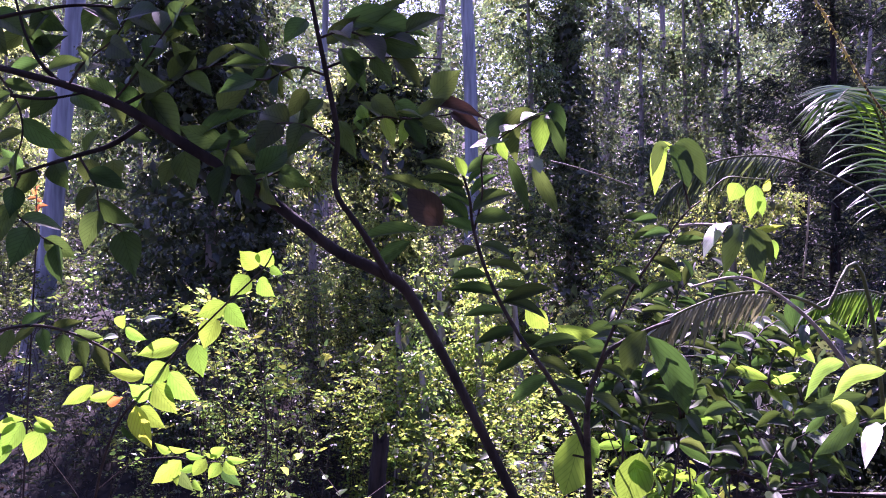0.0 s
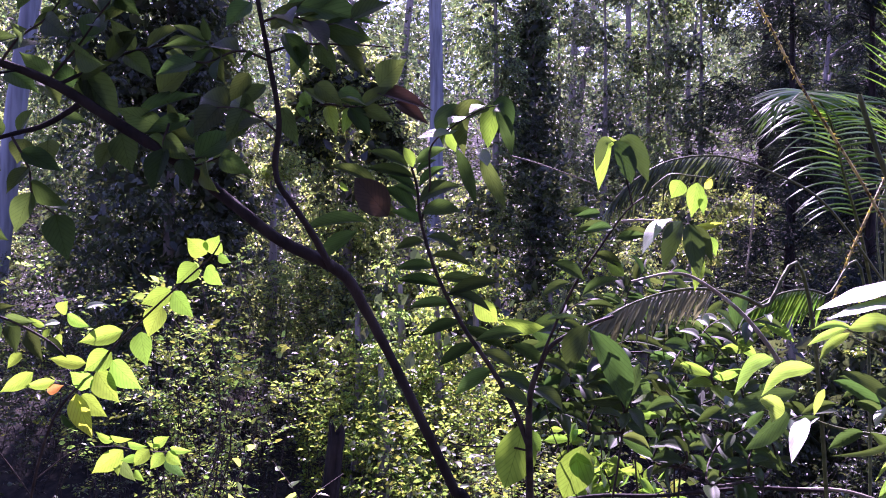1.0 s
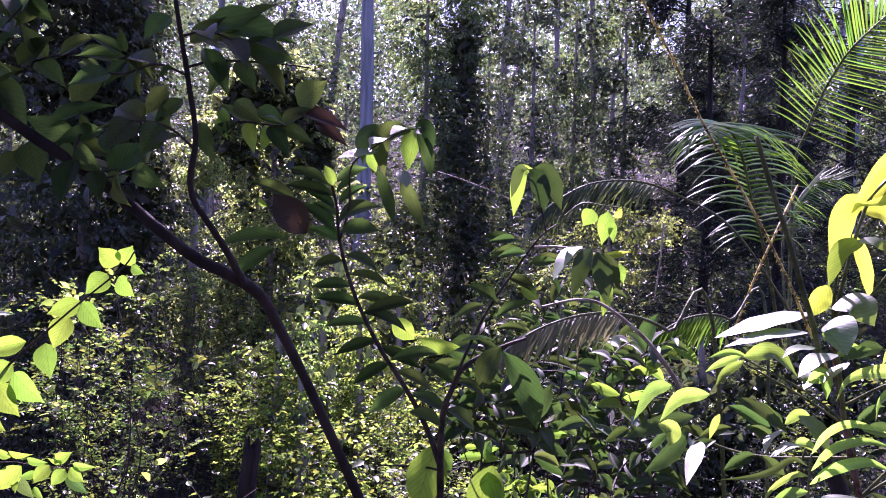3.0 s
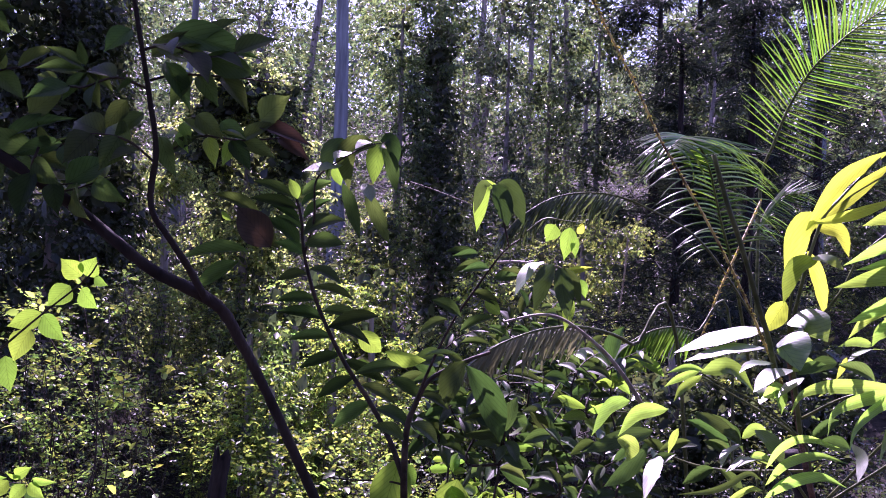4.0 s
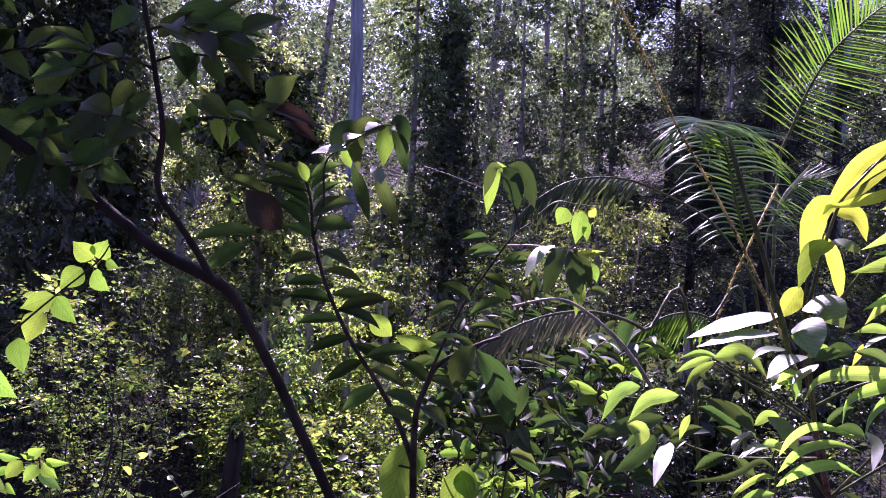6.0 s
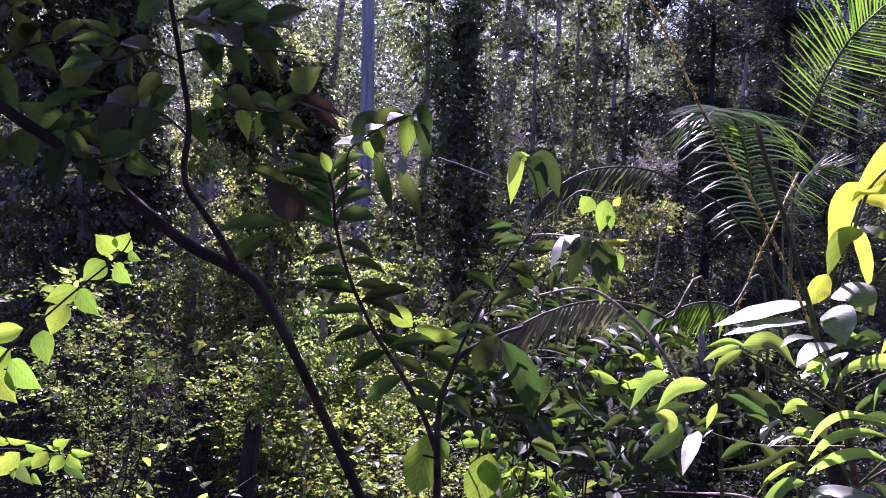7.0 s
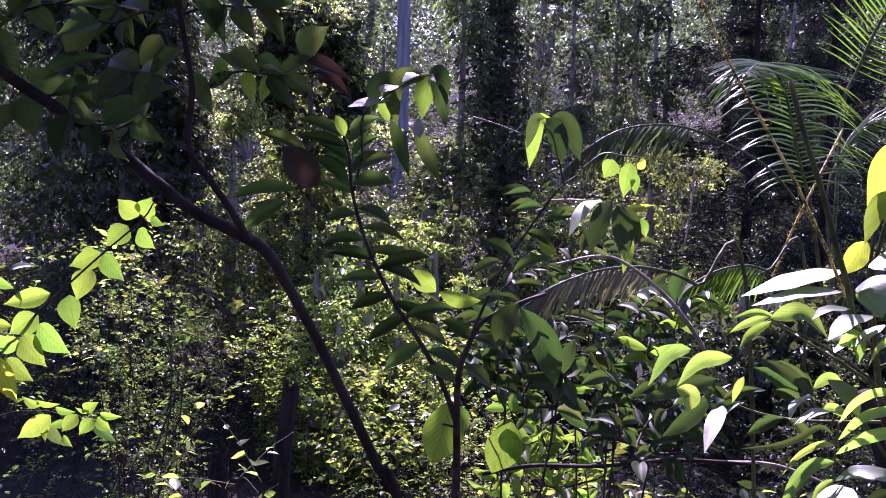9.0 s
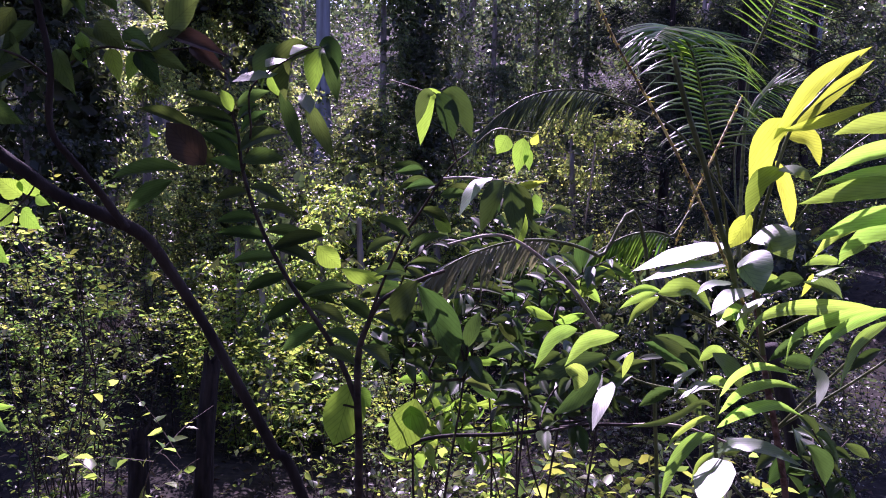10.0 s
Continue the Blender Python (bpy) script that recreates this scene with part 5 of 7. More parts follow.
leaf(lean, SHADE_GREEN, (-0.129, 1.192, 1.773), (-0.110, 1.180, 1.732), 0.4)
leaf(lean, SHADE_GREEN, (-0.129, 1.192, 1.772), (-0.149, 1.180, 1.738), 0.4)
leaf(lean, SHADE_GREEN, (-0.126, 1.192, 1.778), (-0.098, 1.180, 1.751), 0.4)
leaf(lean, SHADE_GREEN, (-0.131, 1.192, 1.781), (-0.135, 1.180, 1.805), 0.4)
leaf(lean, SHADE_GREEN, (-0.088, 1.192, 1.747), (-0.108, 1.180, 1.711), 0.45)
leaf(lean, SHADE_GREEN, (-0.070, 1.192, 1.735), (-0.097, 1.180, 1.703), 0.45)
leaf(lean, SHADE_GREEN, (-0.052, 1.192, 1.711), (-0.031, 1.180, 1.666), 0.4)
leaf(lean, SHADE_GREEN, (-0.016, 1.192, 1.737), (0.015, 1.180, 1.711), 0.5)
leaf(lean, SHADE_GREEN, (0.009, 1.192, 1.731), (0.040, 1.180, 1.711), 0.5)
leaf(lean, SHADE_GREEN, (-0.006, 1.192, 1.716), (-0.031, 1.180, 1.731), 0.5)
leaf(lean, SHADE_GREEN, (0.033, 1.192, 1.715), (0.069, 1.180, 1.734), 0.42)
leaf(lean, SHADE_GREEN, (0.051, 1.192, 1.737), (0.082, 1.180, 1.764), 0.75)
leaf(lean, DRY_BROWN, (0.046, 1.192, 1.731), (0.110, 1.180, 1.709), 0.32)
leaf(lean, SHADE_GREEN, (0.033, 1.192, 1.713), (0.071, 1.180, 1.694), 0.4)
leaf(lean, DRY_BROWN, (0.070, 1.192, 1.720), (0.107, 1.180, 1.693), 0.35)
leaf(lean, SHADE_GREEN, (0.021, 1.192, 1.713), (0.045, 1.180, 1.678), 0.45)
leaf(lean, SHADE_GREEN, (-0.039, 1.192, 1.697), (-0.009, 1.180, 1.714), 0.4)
leaf(lean, LIT_GREEN, (-0.030, 1.192, 1.728), (-0.018, 1.180, 1.706), 0.5)
leaf(lean, LIT_GREEN, (-0.003, 1.192, 1.714), (0.008, 1.180, 1.679), 0.42)
leaf(lean, LIT_GREEN, (0.020, 1.192, 1.712), (0.014, 1.180, 1.681), 0.42)
leaf(lean, LIT_GREEN, (-0.033, 1.192, 1.718), (-0.020, 1.180, 1.693), 0.4)
leaf(lean, SHINE, (0.009, 1.192, 1.718), (0.041, 1.160, 1.709), 0.16)

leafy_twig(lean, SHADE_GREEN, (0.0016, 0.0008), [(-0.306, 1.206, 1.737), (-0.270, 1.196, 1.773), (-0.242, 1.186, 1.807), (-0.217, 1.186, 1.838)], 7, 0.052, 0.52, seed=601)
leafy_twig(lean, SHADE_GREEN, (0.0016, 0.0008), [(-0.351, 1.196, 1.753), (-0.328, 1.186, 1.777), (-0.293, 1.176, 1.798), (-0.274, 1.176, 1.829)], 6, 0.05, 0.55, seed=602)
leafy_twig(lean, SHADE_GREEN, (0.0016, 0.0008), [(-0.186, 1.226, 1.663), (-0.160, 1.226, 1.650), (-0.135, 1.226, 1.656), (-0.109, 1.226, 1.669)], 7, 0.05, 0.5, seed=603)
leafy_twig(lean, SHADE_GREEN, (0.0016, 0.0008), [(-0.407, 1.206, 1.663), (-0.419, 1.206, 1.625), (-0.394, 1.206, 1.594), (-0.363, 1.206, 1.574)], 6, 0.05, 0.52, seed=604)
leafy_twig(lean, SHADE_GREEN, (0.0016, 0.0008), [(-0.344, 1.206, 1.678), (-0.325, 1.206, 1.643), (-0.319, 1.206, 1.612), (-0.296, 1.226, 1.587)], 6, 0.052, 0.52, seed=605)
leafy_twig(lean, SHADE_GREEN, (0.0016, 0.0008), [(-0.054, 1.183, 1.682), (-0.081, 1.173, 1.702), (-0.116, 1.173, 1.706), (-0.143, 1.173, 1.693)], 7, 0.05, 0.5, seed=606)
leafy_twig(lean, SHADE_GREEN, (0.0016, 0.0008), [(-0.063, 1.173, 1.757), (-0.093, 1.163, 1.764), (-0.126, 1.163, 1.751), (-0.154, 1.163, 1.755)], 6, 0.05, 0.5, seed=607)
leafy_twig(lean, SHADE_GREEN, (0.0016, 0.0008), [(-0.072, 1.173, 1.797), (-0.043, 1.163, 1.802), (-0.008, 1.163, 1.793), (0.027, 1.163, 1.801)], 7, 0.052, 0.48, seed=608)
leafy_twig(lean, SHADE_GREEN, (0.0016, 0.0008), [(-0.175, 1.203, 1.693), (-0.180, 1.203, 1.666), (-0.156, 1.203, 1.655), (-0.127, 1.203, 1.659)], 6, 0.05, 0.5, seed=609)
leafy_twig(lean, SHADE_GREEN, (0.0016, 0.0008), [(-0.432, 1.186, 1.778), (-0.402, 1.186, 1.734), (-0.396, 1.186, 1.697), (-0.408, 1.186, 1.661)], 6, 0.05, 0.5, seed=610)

# the sapling with feathered leaves in the middle
mid = plant("feather_leaved_sapling", 0.33, 1.45, "dark-stemmed sapling with long feathered green leaves", "sapling")
stem(mid, "stem", TWIG_BARK, (0.0066, 0.0024), [(0.266, 1.450, 0.911), (0.261, 1.430, 1.136), (0.259, 1.420, 1.238), (0.255, 1.410, 1.303), (0.256, 1.410, 1.359), (0.265, 1.410, 1.392), (0.286, 1.410, 1.431), (0.334, 1.410, 1.457), (0.370, 1.410, 1.471)])
stem(mid, "stem", TWIG_BARK, (0.0042, 0.0018), [(0.255, 1.410, 1.292), (0.234, 1.420, 1.344), (0.205, 1.430, 1.394), (0.164, 1.440, 1.453), (0.126, 1.450, 1.527), (0.104, 1.450, 1.597), (0.098, 1.450, 1.644), (0.087, 1.450, 1.684)])
stem(mid, "twig", TWIG_BARK, (0.0024, 0.0009), [(0.261, 1.410, 1.380), (0.274, 1.400, 1.425), (0.289, 1.380, 1.473), (0.305, 1.350, 1.520), (0.327, 1.320, 1.564), (0.339, 1.300, 1.589), (0.353, 1.280, 1.613), (0.371, 1.280, 1.627)])
stem(mid, "twig", TWIG_BARK, (0.0018, 0.0007), [(0.255, 1.410, 1.285), (0.230, 1.430, 1.285), (0.184, 1.450, 1.281), (0.152, 1.450, 1.285)])
stem(mid, "twig", TWIG_BARK, (0.0012, 0.0007), [(0.346, 1.480, 1.183), (0.330, 1.480, 1.219), (0.312, 1.480, 1.266), (0.299, 1.480, 1.299), (0.290, 1.480, 1.336)])
stem(mid, "twig", TWIG_BARK, (0.0018, 0.0006), [(0.104, 1.450, 1.597), (0.115, 1.430, 1.647), (0.115, 1.410, 1.698), (0.143, 1.390, 1.724), (0.179, 1.380, 1.745), (0.205, 1.380, 1.753)])
leaf(mid, LIT_GREEN, (0.091, 1.430, 1.673), (0.078, 1.430, 1.701), 0.54, 0, "lance")
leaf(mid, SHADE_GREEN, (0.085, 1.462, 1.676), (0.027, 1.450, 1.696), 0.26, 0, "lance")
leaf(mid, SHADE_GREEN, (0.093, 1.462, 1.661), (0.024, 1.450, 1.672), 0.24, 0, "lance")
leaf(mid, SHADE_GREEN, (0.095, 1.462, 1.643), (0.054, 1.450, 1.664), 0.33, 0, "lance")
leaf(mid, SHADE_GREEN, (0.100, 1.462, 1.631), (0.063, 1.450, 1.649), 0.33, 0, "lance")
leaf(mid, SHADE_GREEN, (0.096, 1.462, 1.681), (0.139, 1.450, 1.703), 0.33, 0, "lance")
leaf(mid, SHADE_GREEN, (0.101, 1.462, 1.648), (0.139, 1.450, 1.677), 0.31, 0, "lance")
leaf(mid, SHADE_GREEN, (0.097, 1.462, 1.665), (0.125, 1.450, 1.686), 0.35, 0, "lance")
leaf(mid, DEEP_SHADE_GREEN, (0.101, 1.430, 1.623), (0.159, 1.430, 1.647), 0.43, 0, "lance")
leaf(mid, DEEP_SHADE_GREEN, (0.104, 1.430, 1.609), (0.159, 1.430, 1.613), 0.42, 0, "lance")
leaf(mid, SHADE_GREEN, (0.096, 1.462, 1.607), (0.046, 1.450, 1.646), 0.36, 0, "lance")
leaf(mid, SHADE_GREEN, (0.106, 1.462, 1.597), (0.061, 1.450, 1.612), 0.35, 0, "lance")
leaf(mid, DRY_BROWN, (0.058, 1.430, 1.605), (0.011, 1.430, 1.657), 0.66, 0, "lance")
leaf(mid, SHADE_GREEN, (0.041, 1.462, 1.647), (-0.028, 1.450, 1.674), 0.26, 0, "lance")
leaf(mid, LIT_GREEN, (0.003, 1.430, 1.639), (-0.010, 1.430, 1.651), 0.60, 0, "lance")
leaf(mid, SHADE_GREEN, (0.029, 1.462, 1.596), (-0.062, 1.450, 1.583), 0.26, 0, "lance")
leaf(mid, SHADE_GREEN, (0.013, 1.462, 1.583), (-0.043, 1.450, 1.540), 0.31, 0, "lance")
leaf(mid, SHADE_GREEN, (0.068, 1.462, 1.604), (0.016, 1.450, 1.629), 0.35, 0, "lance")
leaf(mid, DEEP_SHADE_GREEN, (0.112, 1.430, 1.577), (0.157, 1.430, 1.557), 0.35, 0, "lance")
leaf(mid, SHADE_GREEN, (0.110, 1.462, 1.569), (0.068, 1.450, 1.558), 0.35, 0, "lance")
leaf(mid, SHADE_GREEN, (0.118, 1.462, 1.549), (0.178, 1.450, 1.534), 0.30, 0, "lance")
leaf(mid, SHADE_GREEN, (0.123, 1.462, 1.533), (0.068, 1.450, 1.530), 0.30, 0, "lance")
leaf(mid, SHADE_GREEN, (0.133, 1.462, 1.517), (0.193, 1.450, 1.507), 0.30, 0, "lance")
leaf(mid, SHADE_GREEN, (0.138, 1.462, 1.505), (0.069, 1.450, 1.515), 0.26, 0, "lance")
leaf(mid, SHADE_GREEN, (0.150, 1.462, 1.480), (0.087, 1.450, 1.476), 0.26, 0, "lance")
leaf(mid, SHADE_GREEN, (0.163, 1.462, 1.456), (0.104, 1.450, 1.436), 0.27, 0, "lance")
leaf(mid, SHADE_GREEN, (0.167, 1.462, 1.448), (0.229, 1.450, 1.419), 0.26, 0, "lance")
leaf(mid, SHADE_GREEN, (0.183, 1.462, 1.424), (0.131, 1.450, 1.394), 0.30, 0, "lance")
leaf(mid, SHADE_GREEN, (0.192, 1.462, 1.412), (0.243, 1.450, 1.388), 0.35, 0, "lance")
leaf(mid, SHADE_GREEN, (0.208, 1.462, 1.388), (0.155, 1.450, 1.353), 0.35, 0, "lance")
leaf(mid, DEEP_SHADE_GREEN, (0.213, 1.430, 1.385), (0.265, 1.430, 1.360), 0.35, 0, "lance")
leaf(mid, DEEP_SHADE_GREEN, (0.140, 1.430, 1.498), (0.202, 1.430, 1.474), 0.26, 0, "lance")
leaf(mid, LIT_GREEN, (0.211, 1.780, 1.466), (0.252, 1.780, 1.428), 0.70, 0, "lance")
leaf(mid, LIT_GREEN, (0.244, 1.630, 1.446), (0.314, 1.630, 1.433), 0.50, 0, "lance")
leaf(mid, LIT_GREEN, (0.191, 1.630, 1.499), (0.158, 1.630, 1.500), 0.48, 0, "lance")
leaf(mid, LIT_GREEN, (0.197, 1.630, 1.513), (0.214, 1.630, 1.502), 0.84, 0, "lance")
leaf(mid, LIT_GREEN, (0.169, 1.530, 1.415), (0.192, 1.530, 1.406), 0.54, 0, "lance")
leaf(mid, LIT_GREEN, (0.183, 1.530, 1.435), (0.211, 1.530, 1.437), 0.36, 0, "lance")
leaf(mid, DEEP_SHADE_GREEN, (0.328, 1.380, 1.462), (0.305, 1.380, 1.398), 0.48, 0, "lance")
leaf(mid, DEEP_SHADE_GREEN, (0.330, 1.380, 1.455), (0.382, 1.380, 1.349), 0.33, 0, "lance")
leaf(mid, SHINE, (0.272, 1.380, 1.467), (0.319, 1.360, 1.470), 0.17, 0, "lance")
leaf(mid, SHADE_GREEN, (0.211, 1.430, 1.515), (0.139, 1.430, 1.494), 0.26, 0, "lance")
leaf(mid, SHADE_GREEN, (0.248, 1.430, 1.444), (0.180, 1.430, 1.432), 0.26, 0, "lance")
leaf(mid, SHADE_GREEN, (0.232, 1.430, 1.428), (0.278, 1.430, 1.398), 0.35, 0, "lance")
leaf(mid, DEEP_SHADE_GREEN, (0.276, 1.430, 1.405), (0.318, 1.430, 1.385), 0.35, 0, "lance")
leaf(mid, DEEP_SHADE_GREEN, (0.256, 1.380, 1.375), (0.296, 1.380, 1.345), 0.43, 0, "lance")
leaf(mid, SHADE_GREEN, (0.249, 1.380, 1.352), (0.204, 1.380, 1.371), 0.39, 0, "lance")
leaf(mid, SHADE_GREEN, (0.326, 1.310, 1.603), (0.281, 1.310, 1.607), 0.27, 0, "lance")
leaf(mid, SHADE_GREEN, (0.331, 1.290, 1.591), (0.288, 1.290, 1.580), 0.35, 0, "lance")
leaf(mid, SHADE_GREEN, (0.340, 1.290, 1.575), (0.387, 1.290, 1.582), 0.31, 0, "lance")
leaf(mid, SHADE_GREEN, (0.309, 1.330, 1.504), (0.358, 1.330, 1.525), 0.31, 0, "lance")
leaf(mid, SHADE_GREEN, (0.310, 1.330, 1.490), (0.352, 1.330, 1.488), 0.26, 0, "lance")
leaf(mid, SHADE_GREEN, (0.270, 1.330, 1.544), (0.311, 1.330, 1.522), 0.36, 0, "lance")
leaf(mid, LIT_GREEN, (0.340, 1.330, 1.546), (0.362, 1.330, 1.529), 0.60, 0, "lance")
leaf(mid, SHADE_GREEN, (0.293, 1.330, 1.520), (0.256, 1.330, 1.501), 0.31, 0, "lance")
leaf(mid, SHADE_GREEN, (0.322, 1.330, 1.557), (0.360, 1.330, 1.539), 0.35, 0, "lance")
leaf(mid, LIT_GREEN, (0.251, 1.430, 1.317), (0.225, 1.430, 1.228), 0.62, 0, "lance")
leaf(mid, LIT_GREEN, (0.345, 1.480, 1.274), (0.318, 1.480, 1.198), 0.72, 0, "lance")
leaf(mid, LIT_GREEN, (0.328, 1.480, 1.266), (0.358, 1.480, 1.224), 0.60, 0, "lance")
leaf(mid, LIT_GREEN, (0.253, 1.430, 1.310), (0.274, 1.430, 1.279), 0.60, 0, "lance")
# drooping clusters at the tips of its long twigs
blade(mid, SHADE_GREEN, 0.0285, [(0.195, 1.420, 1.754), (0.171, 1.410, 1.753), (0.153, 1.400, 1.734), (0.160, 1.390, 1.685)], HANGING)
blade(mid, DEEP_SHADE_GREEN, 0.0231, [(0.164, 1.420, 1.752), (0.139, 1.410, 1.747), (0.128, 1.400, 1.729), (0.131, 1.390, 1.699)], HANGING)
blade(mid, LIT_GREEN, 0.0280, [(0.205, 1.430, 1.761), (0.197, 1.420, 1.745), (0.193, 1.410, 1.698)], HANGING)
blade(mid, SHADE_GREEN, 0.0216, [(0.201, 1.420, 1.761), (0.215, 1.410, 1.760), (0.224, 1.400, 1.722)], HANGING)
blade(mid, SHADE_GREEN, 0.0198, [(0.204, 1.410, 1.749), (0.215, 1.400, 1.729), (0.224, 1.390, 1.686)], HANGING)
blade(mid, SHADE_GREEN, 0.0202, [(0.152, 1.430, 1.699), (0.162, 1.430, 1.674), (0.180, 1.430, 1.621)], HANGING)
blade(mid, SHADE_GREEN, 0.0218, [(0.185, 1.430, 1.691), (0.196, 1.430, 1.668), (0.222, 1.430, 1.616)], HANGING)
blade(mid, SHINE, 0.0254, [(0.151, 1.400, 1.722), (0.124, 1.385, 1.715), (0.096, 1.370, 1.705)], SUNWARD)
blade(mid, LIT_GREEN, 0.0171, [(0.144, 1.430, 1.724), (0.143, 1.430, 1.712), (0.150, 1.430, 1.695)], HANGING)
blade(mid, SHINE, 0.0206, [(0.181, 1.400, 1.698), (0.185, 1.385, 1.686), (0.189, 1.370, 1.670)], SUNWARD)
blade(mid, DEEP_SHADE_GREEN, 0.0204, [(0.185, 1.440, 1.760), (0.168, 1.433, 1.760), (0.149, 1.427, 1.742), (0.147, 1.420, 1.723)], HANGING)
blade(mid, SHINE, 0.0206, [(0.190, 1.400, 1.754), (0.178, 1.390, 1.753), (0.164, 1.380, 1.741)], SUNWARD)
blade(mid, SHINE, 0.0221, [(0.157, 1.390, 1.738), (0.147, 1.375, 1.733), (0.136, 1.360, 1.723)], SUNWARD)
blade(mid, LIT_GREEN, 0.0199, [(0.334, 1.270, 1.693), (0.317, 1.265, 1.684), (0.310, 1.260, 1.632)], HANGING)
blade(mid, DEEP_SHADE_GREEN, 0.0246, [(0.326, 1.250, 1.690), (0.334, 1.245, 1.677), (0.344, 1.240, 1.639)], HANGING)
blade(mid, DEEP_SHADE_GREEN, 0.0223, [(0.334, 1.260, 1.693), (0.350, 1.255, 1.687), (0.367, 1.250, 1.642)], HANGING)
blade(mid, SHADE_GREEN, 0.0143, [(0.323, 1.250, 1.690), (0.311, 1.245, 1.686), (0.302, 1.240, 1.653)], HANGING)
blade(mid, SHINE, 0.0226, [(0.384, 1.220, 1.599), (0.362, 1.200, 1.589), (0.340, 1.180, 1.558)], HALFWARD)
blade(mid, DEEP_SHADE_GREEN, 0.0226, [(0.397, 1.220, 1.596), (0.380, 1.205, 1.578), (0.366, 1.190, 1.540)], HANGING)
blade(mid, DEEP_SHADE_GREEN, 0.0251, [(0.404, 1.220, 1.593), (0.406, 1.210, 1.572), (0.410, 1.200, 1.532)], HANGING)
blade(mid, LIT_GREEN, 0.0169, [(0.419, 1.250, 1.572), (0.427, 1.250, 1.544), (0.424, 1.250, 1.515)], HANGING)
blade(mid, SHADE_GREEN, 0.0152, [(0.413, 1.230, 1.592), (0.421, 1.220, 1.579), (0.429, 1.210, 1.549)], HANGING)
# drooping cluster and pale twigs on the thin leaning stem
stem(mid, "twig", TWIG_BARK, (0.0013, 0.0006), [(0.355, 1.273, 1.617), (0.341, 1.253, 1.650), (0.333, 1.253, 1.681), (0.322, 1.253, 1.692)])
stem(mid, "twig", PALE_STEM, (0.0018, 0.0007), [(0.336, 1.253, 1.596), (0.364, 1.253, 1.598), (0.404, 1.243, 1.595), (0.415, 1.243, 1.593)])
stem(mid, "twig", GREEN_STEM, (0.0013, 0.0007), [(0.378, 1.273, 1.637), (0.400, 1.273, 1.654), (0.425, 1.273, 1.653), (0.452, 1.273, 1.651)])
leaf(mid, LIT_GREEN, (0.414, 1.273, 1.647), (0.402, 1.273, 1.625), 0.9)
leaf(mid, LIT_GREEN, (0.434, 1.273, 1.645), (0.427, 1.273, 1.602), 0.48)
leaf(mid, LIT_GREEN, (0.439, 1.273, 1.634), (0.442, 1.273, 1.606), 0.42)
leaf(mid, YELLOW_GREEN, (0.443, 1.273, 1.638), (0.451, 1.273, 1.653), 0.75)
leaf(mid, YELLOW_GREEN, (0.417, 1.243, 1.589), (0.456, 1.243, 1.596), 0.22)
leaf(mid, SHADE_GREEN, (0.314, 1.265, 1.606), (0.279, 1.253, 1.601), 0.32)
leaf(mid, SHADE_GREEN, (0.329, 1.265, 1.588), (0.290, 1.253, 1.583), 0.36)
leaf(mid, SHADE_GREEN, (0.336, 1.265, 1.577), (0.369, 1.253, 1.581), 0.36)
leaf(mid, LIT_GREEN, (0.446, 1.263, 1.580), (0.454, 1.263, 1.556), 0.5)

# bare bleached branch and low dark bough
bough = plant("bare_branch", 0.62, 1.35, "bleached bare branch arching among the leaves", "branch")
stem(bough, "branch", PALE_STEM, (0.0014, 0.003), [(0.330, 1.186, 1.528), (0.373, 1.196, 1.537), (0.405, 1.206, 1.533), (0.439, 1.206, 1.512), (0.471, 1.206, 1.484), (0.503, 1.206, 1.443), (0.524, 1.226, 1.415)])
log = plant("dark_bough", 0.3, 2.0, "dark fallen bough with a pale broken end", "branch")
stem(log, "branch", DARK_BARK, (0.0045, 0.0035), [(0.381, 1.971, 1.027), (0.472, 1.921, 1.062), (0.597, 1.871, 1.079), (0.744, 1.821, 1.109), (0.876, 1.771, 1.118)])
stem(log, "branch", PALE_STEM, (0.0034, 0.0028), [(0.826, 1.791, 1.116), (0.888, 1.771, 1.121), (0.937, 1.751, 1.114), (1.011, 1.731, 1.087)])

# the long-leaved plant beside the path
right = plant("long_leaved_plant", 0.85, 1.05, "lush plant with long glossy drooping leaves lit by the sun", "plant")
stem(right, "stem", RED_STEM, (0.0045, 0.003), [(0.798, 1.221, 0.896), (0.756, 1.191, 1.157), (0.735, 1.171, 1.236), (0.709, 1.161, 1.322), (0.696, 1.161, 1.369), (0.694, 1.171, 1.405), (0.684, 1.171, 1.451), (0.660, 1.151, 1.511)])
stem(right, "stem", GREEN_STEM, (0.003, 0.0012), [(0.694, 1.171, 1.405), (0.666, 1.151, 1.505), (0.648, 1.121, 1.556), (0.667, 1.111, 1.650), (0.693, 1.111, 1.685), (0.741, 1.111, 1.733)])
stem(right, "twig", GREEN_STEM, (0.0019, 0.0009), [(0.695, 1.171, 1.403), (0.655, 1.191, 1.431), (0.613, 1.201, 1.454), (0.583, 1.211, 1.471)])
stem(right, "twig", GREEN_STEM, (0.0021, 0.0009), [(0.709, 1.161, 1.322), (0.660, 1.171, 1.383), (0.653, 1.191, 1.347), (0.645, 1.171, 1.286)])
stem(right, "twig", GREEN_STEM, (0.0019, 0.0009), [(0.689, 1.171, 1.425), (0.711, 1.121, 1.460), (0.735, 1.091, 1.471), (0.768, 1.071, 1.473)])
stem(right, "twig", GREEN_STEM, (0.0019, 0.0009), [(0.660, 1.131, 1.519), (0.695, 1.111, 1.578), (0.714, 1.101, 1.622), (0.764, 1.091, 1.666)])
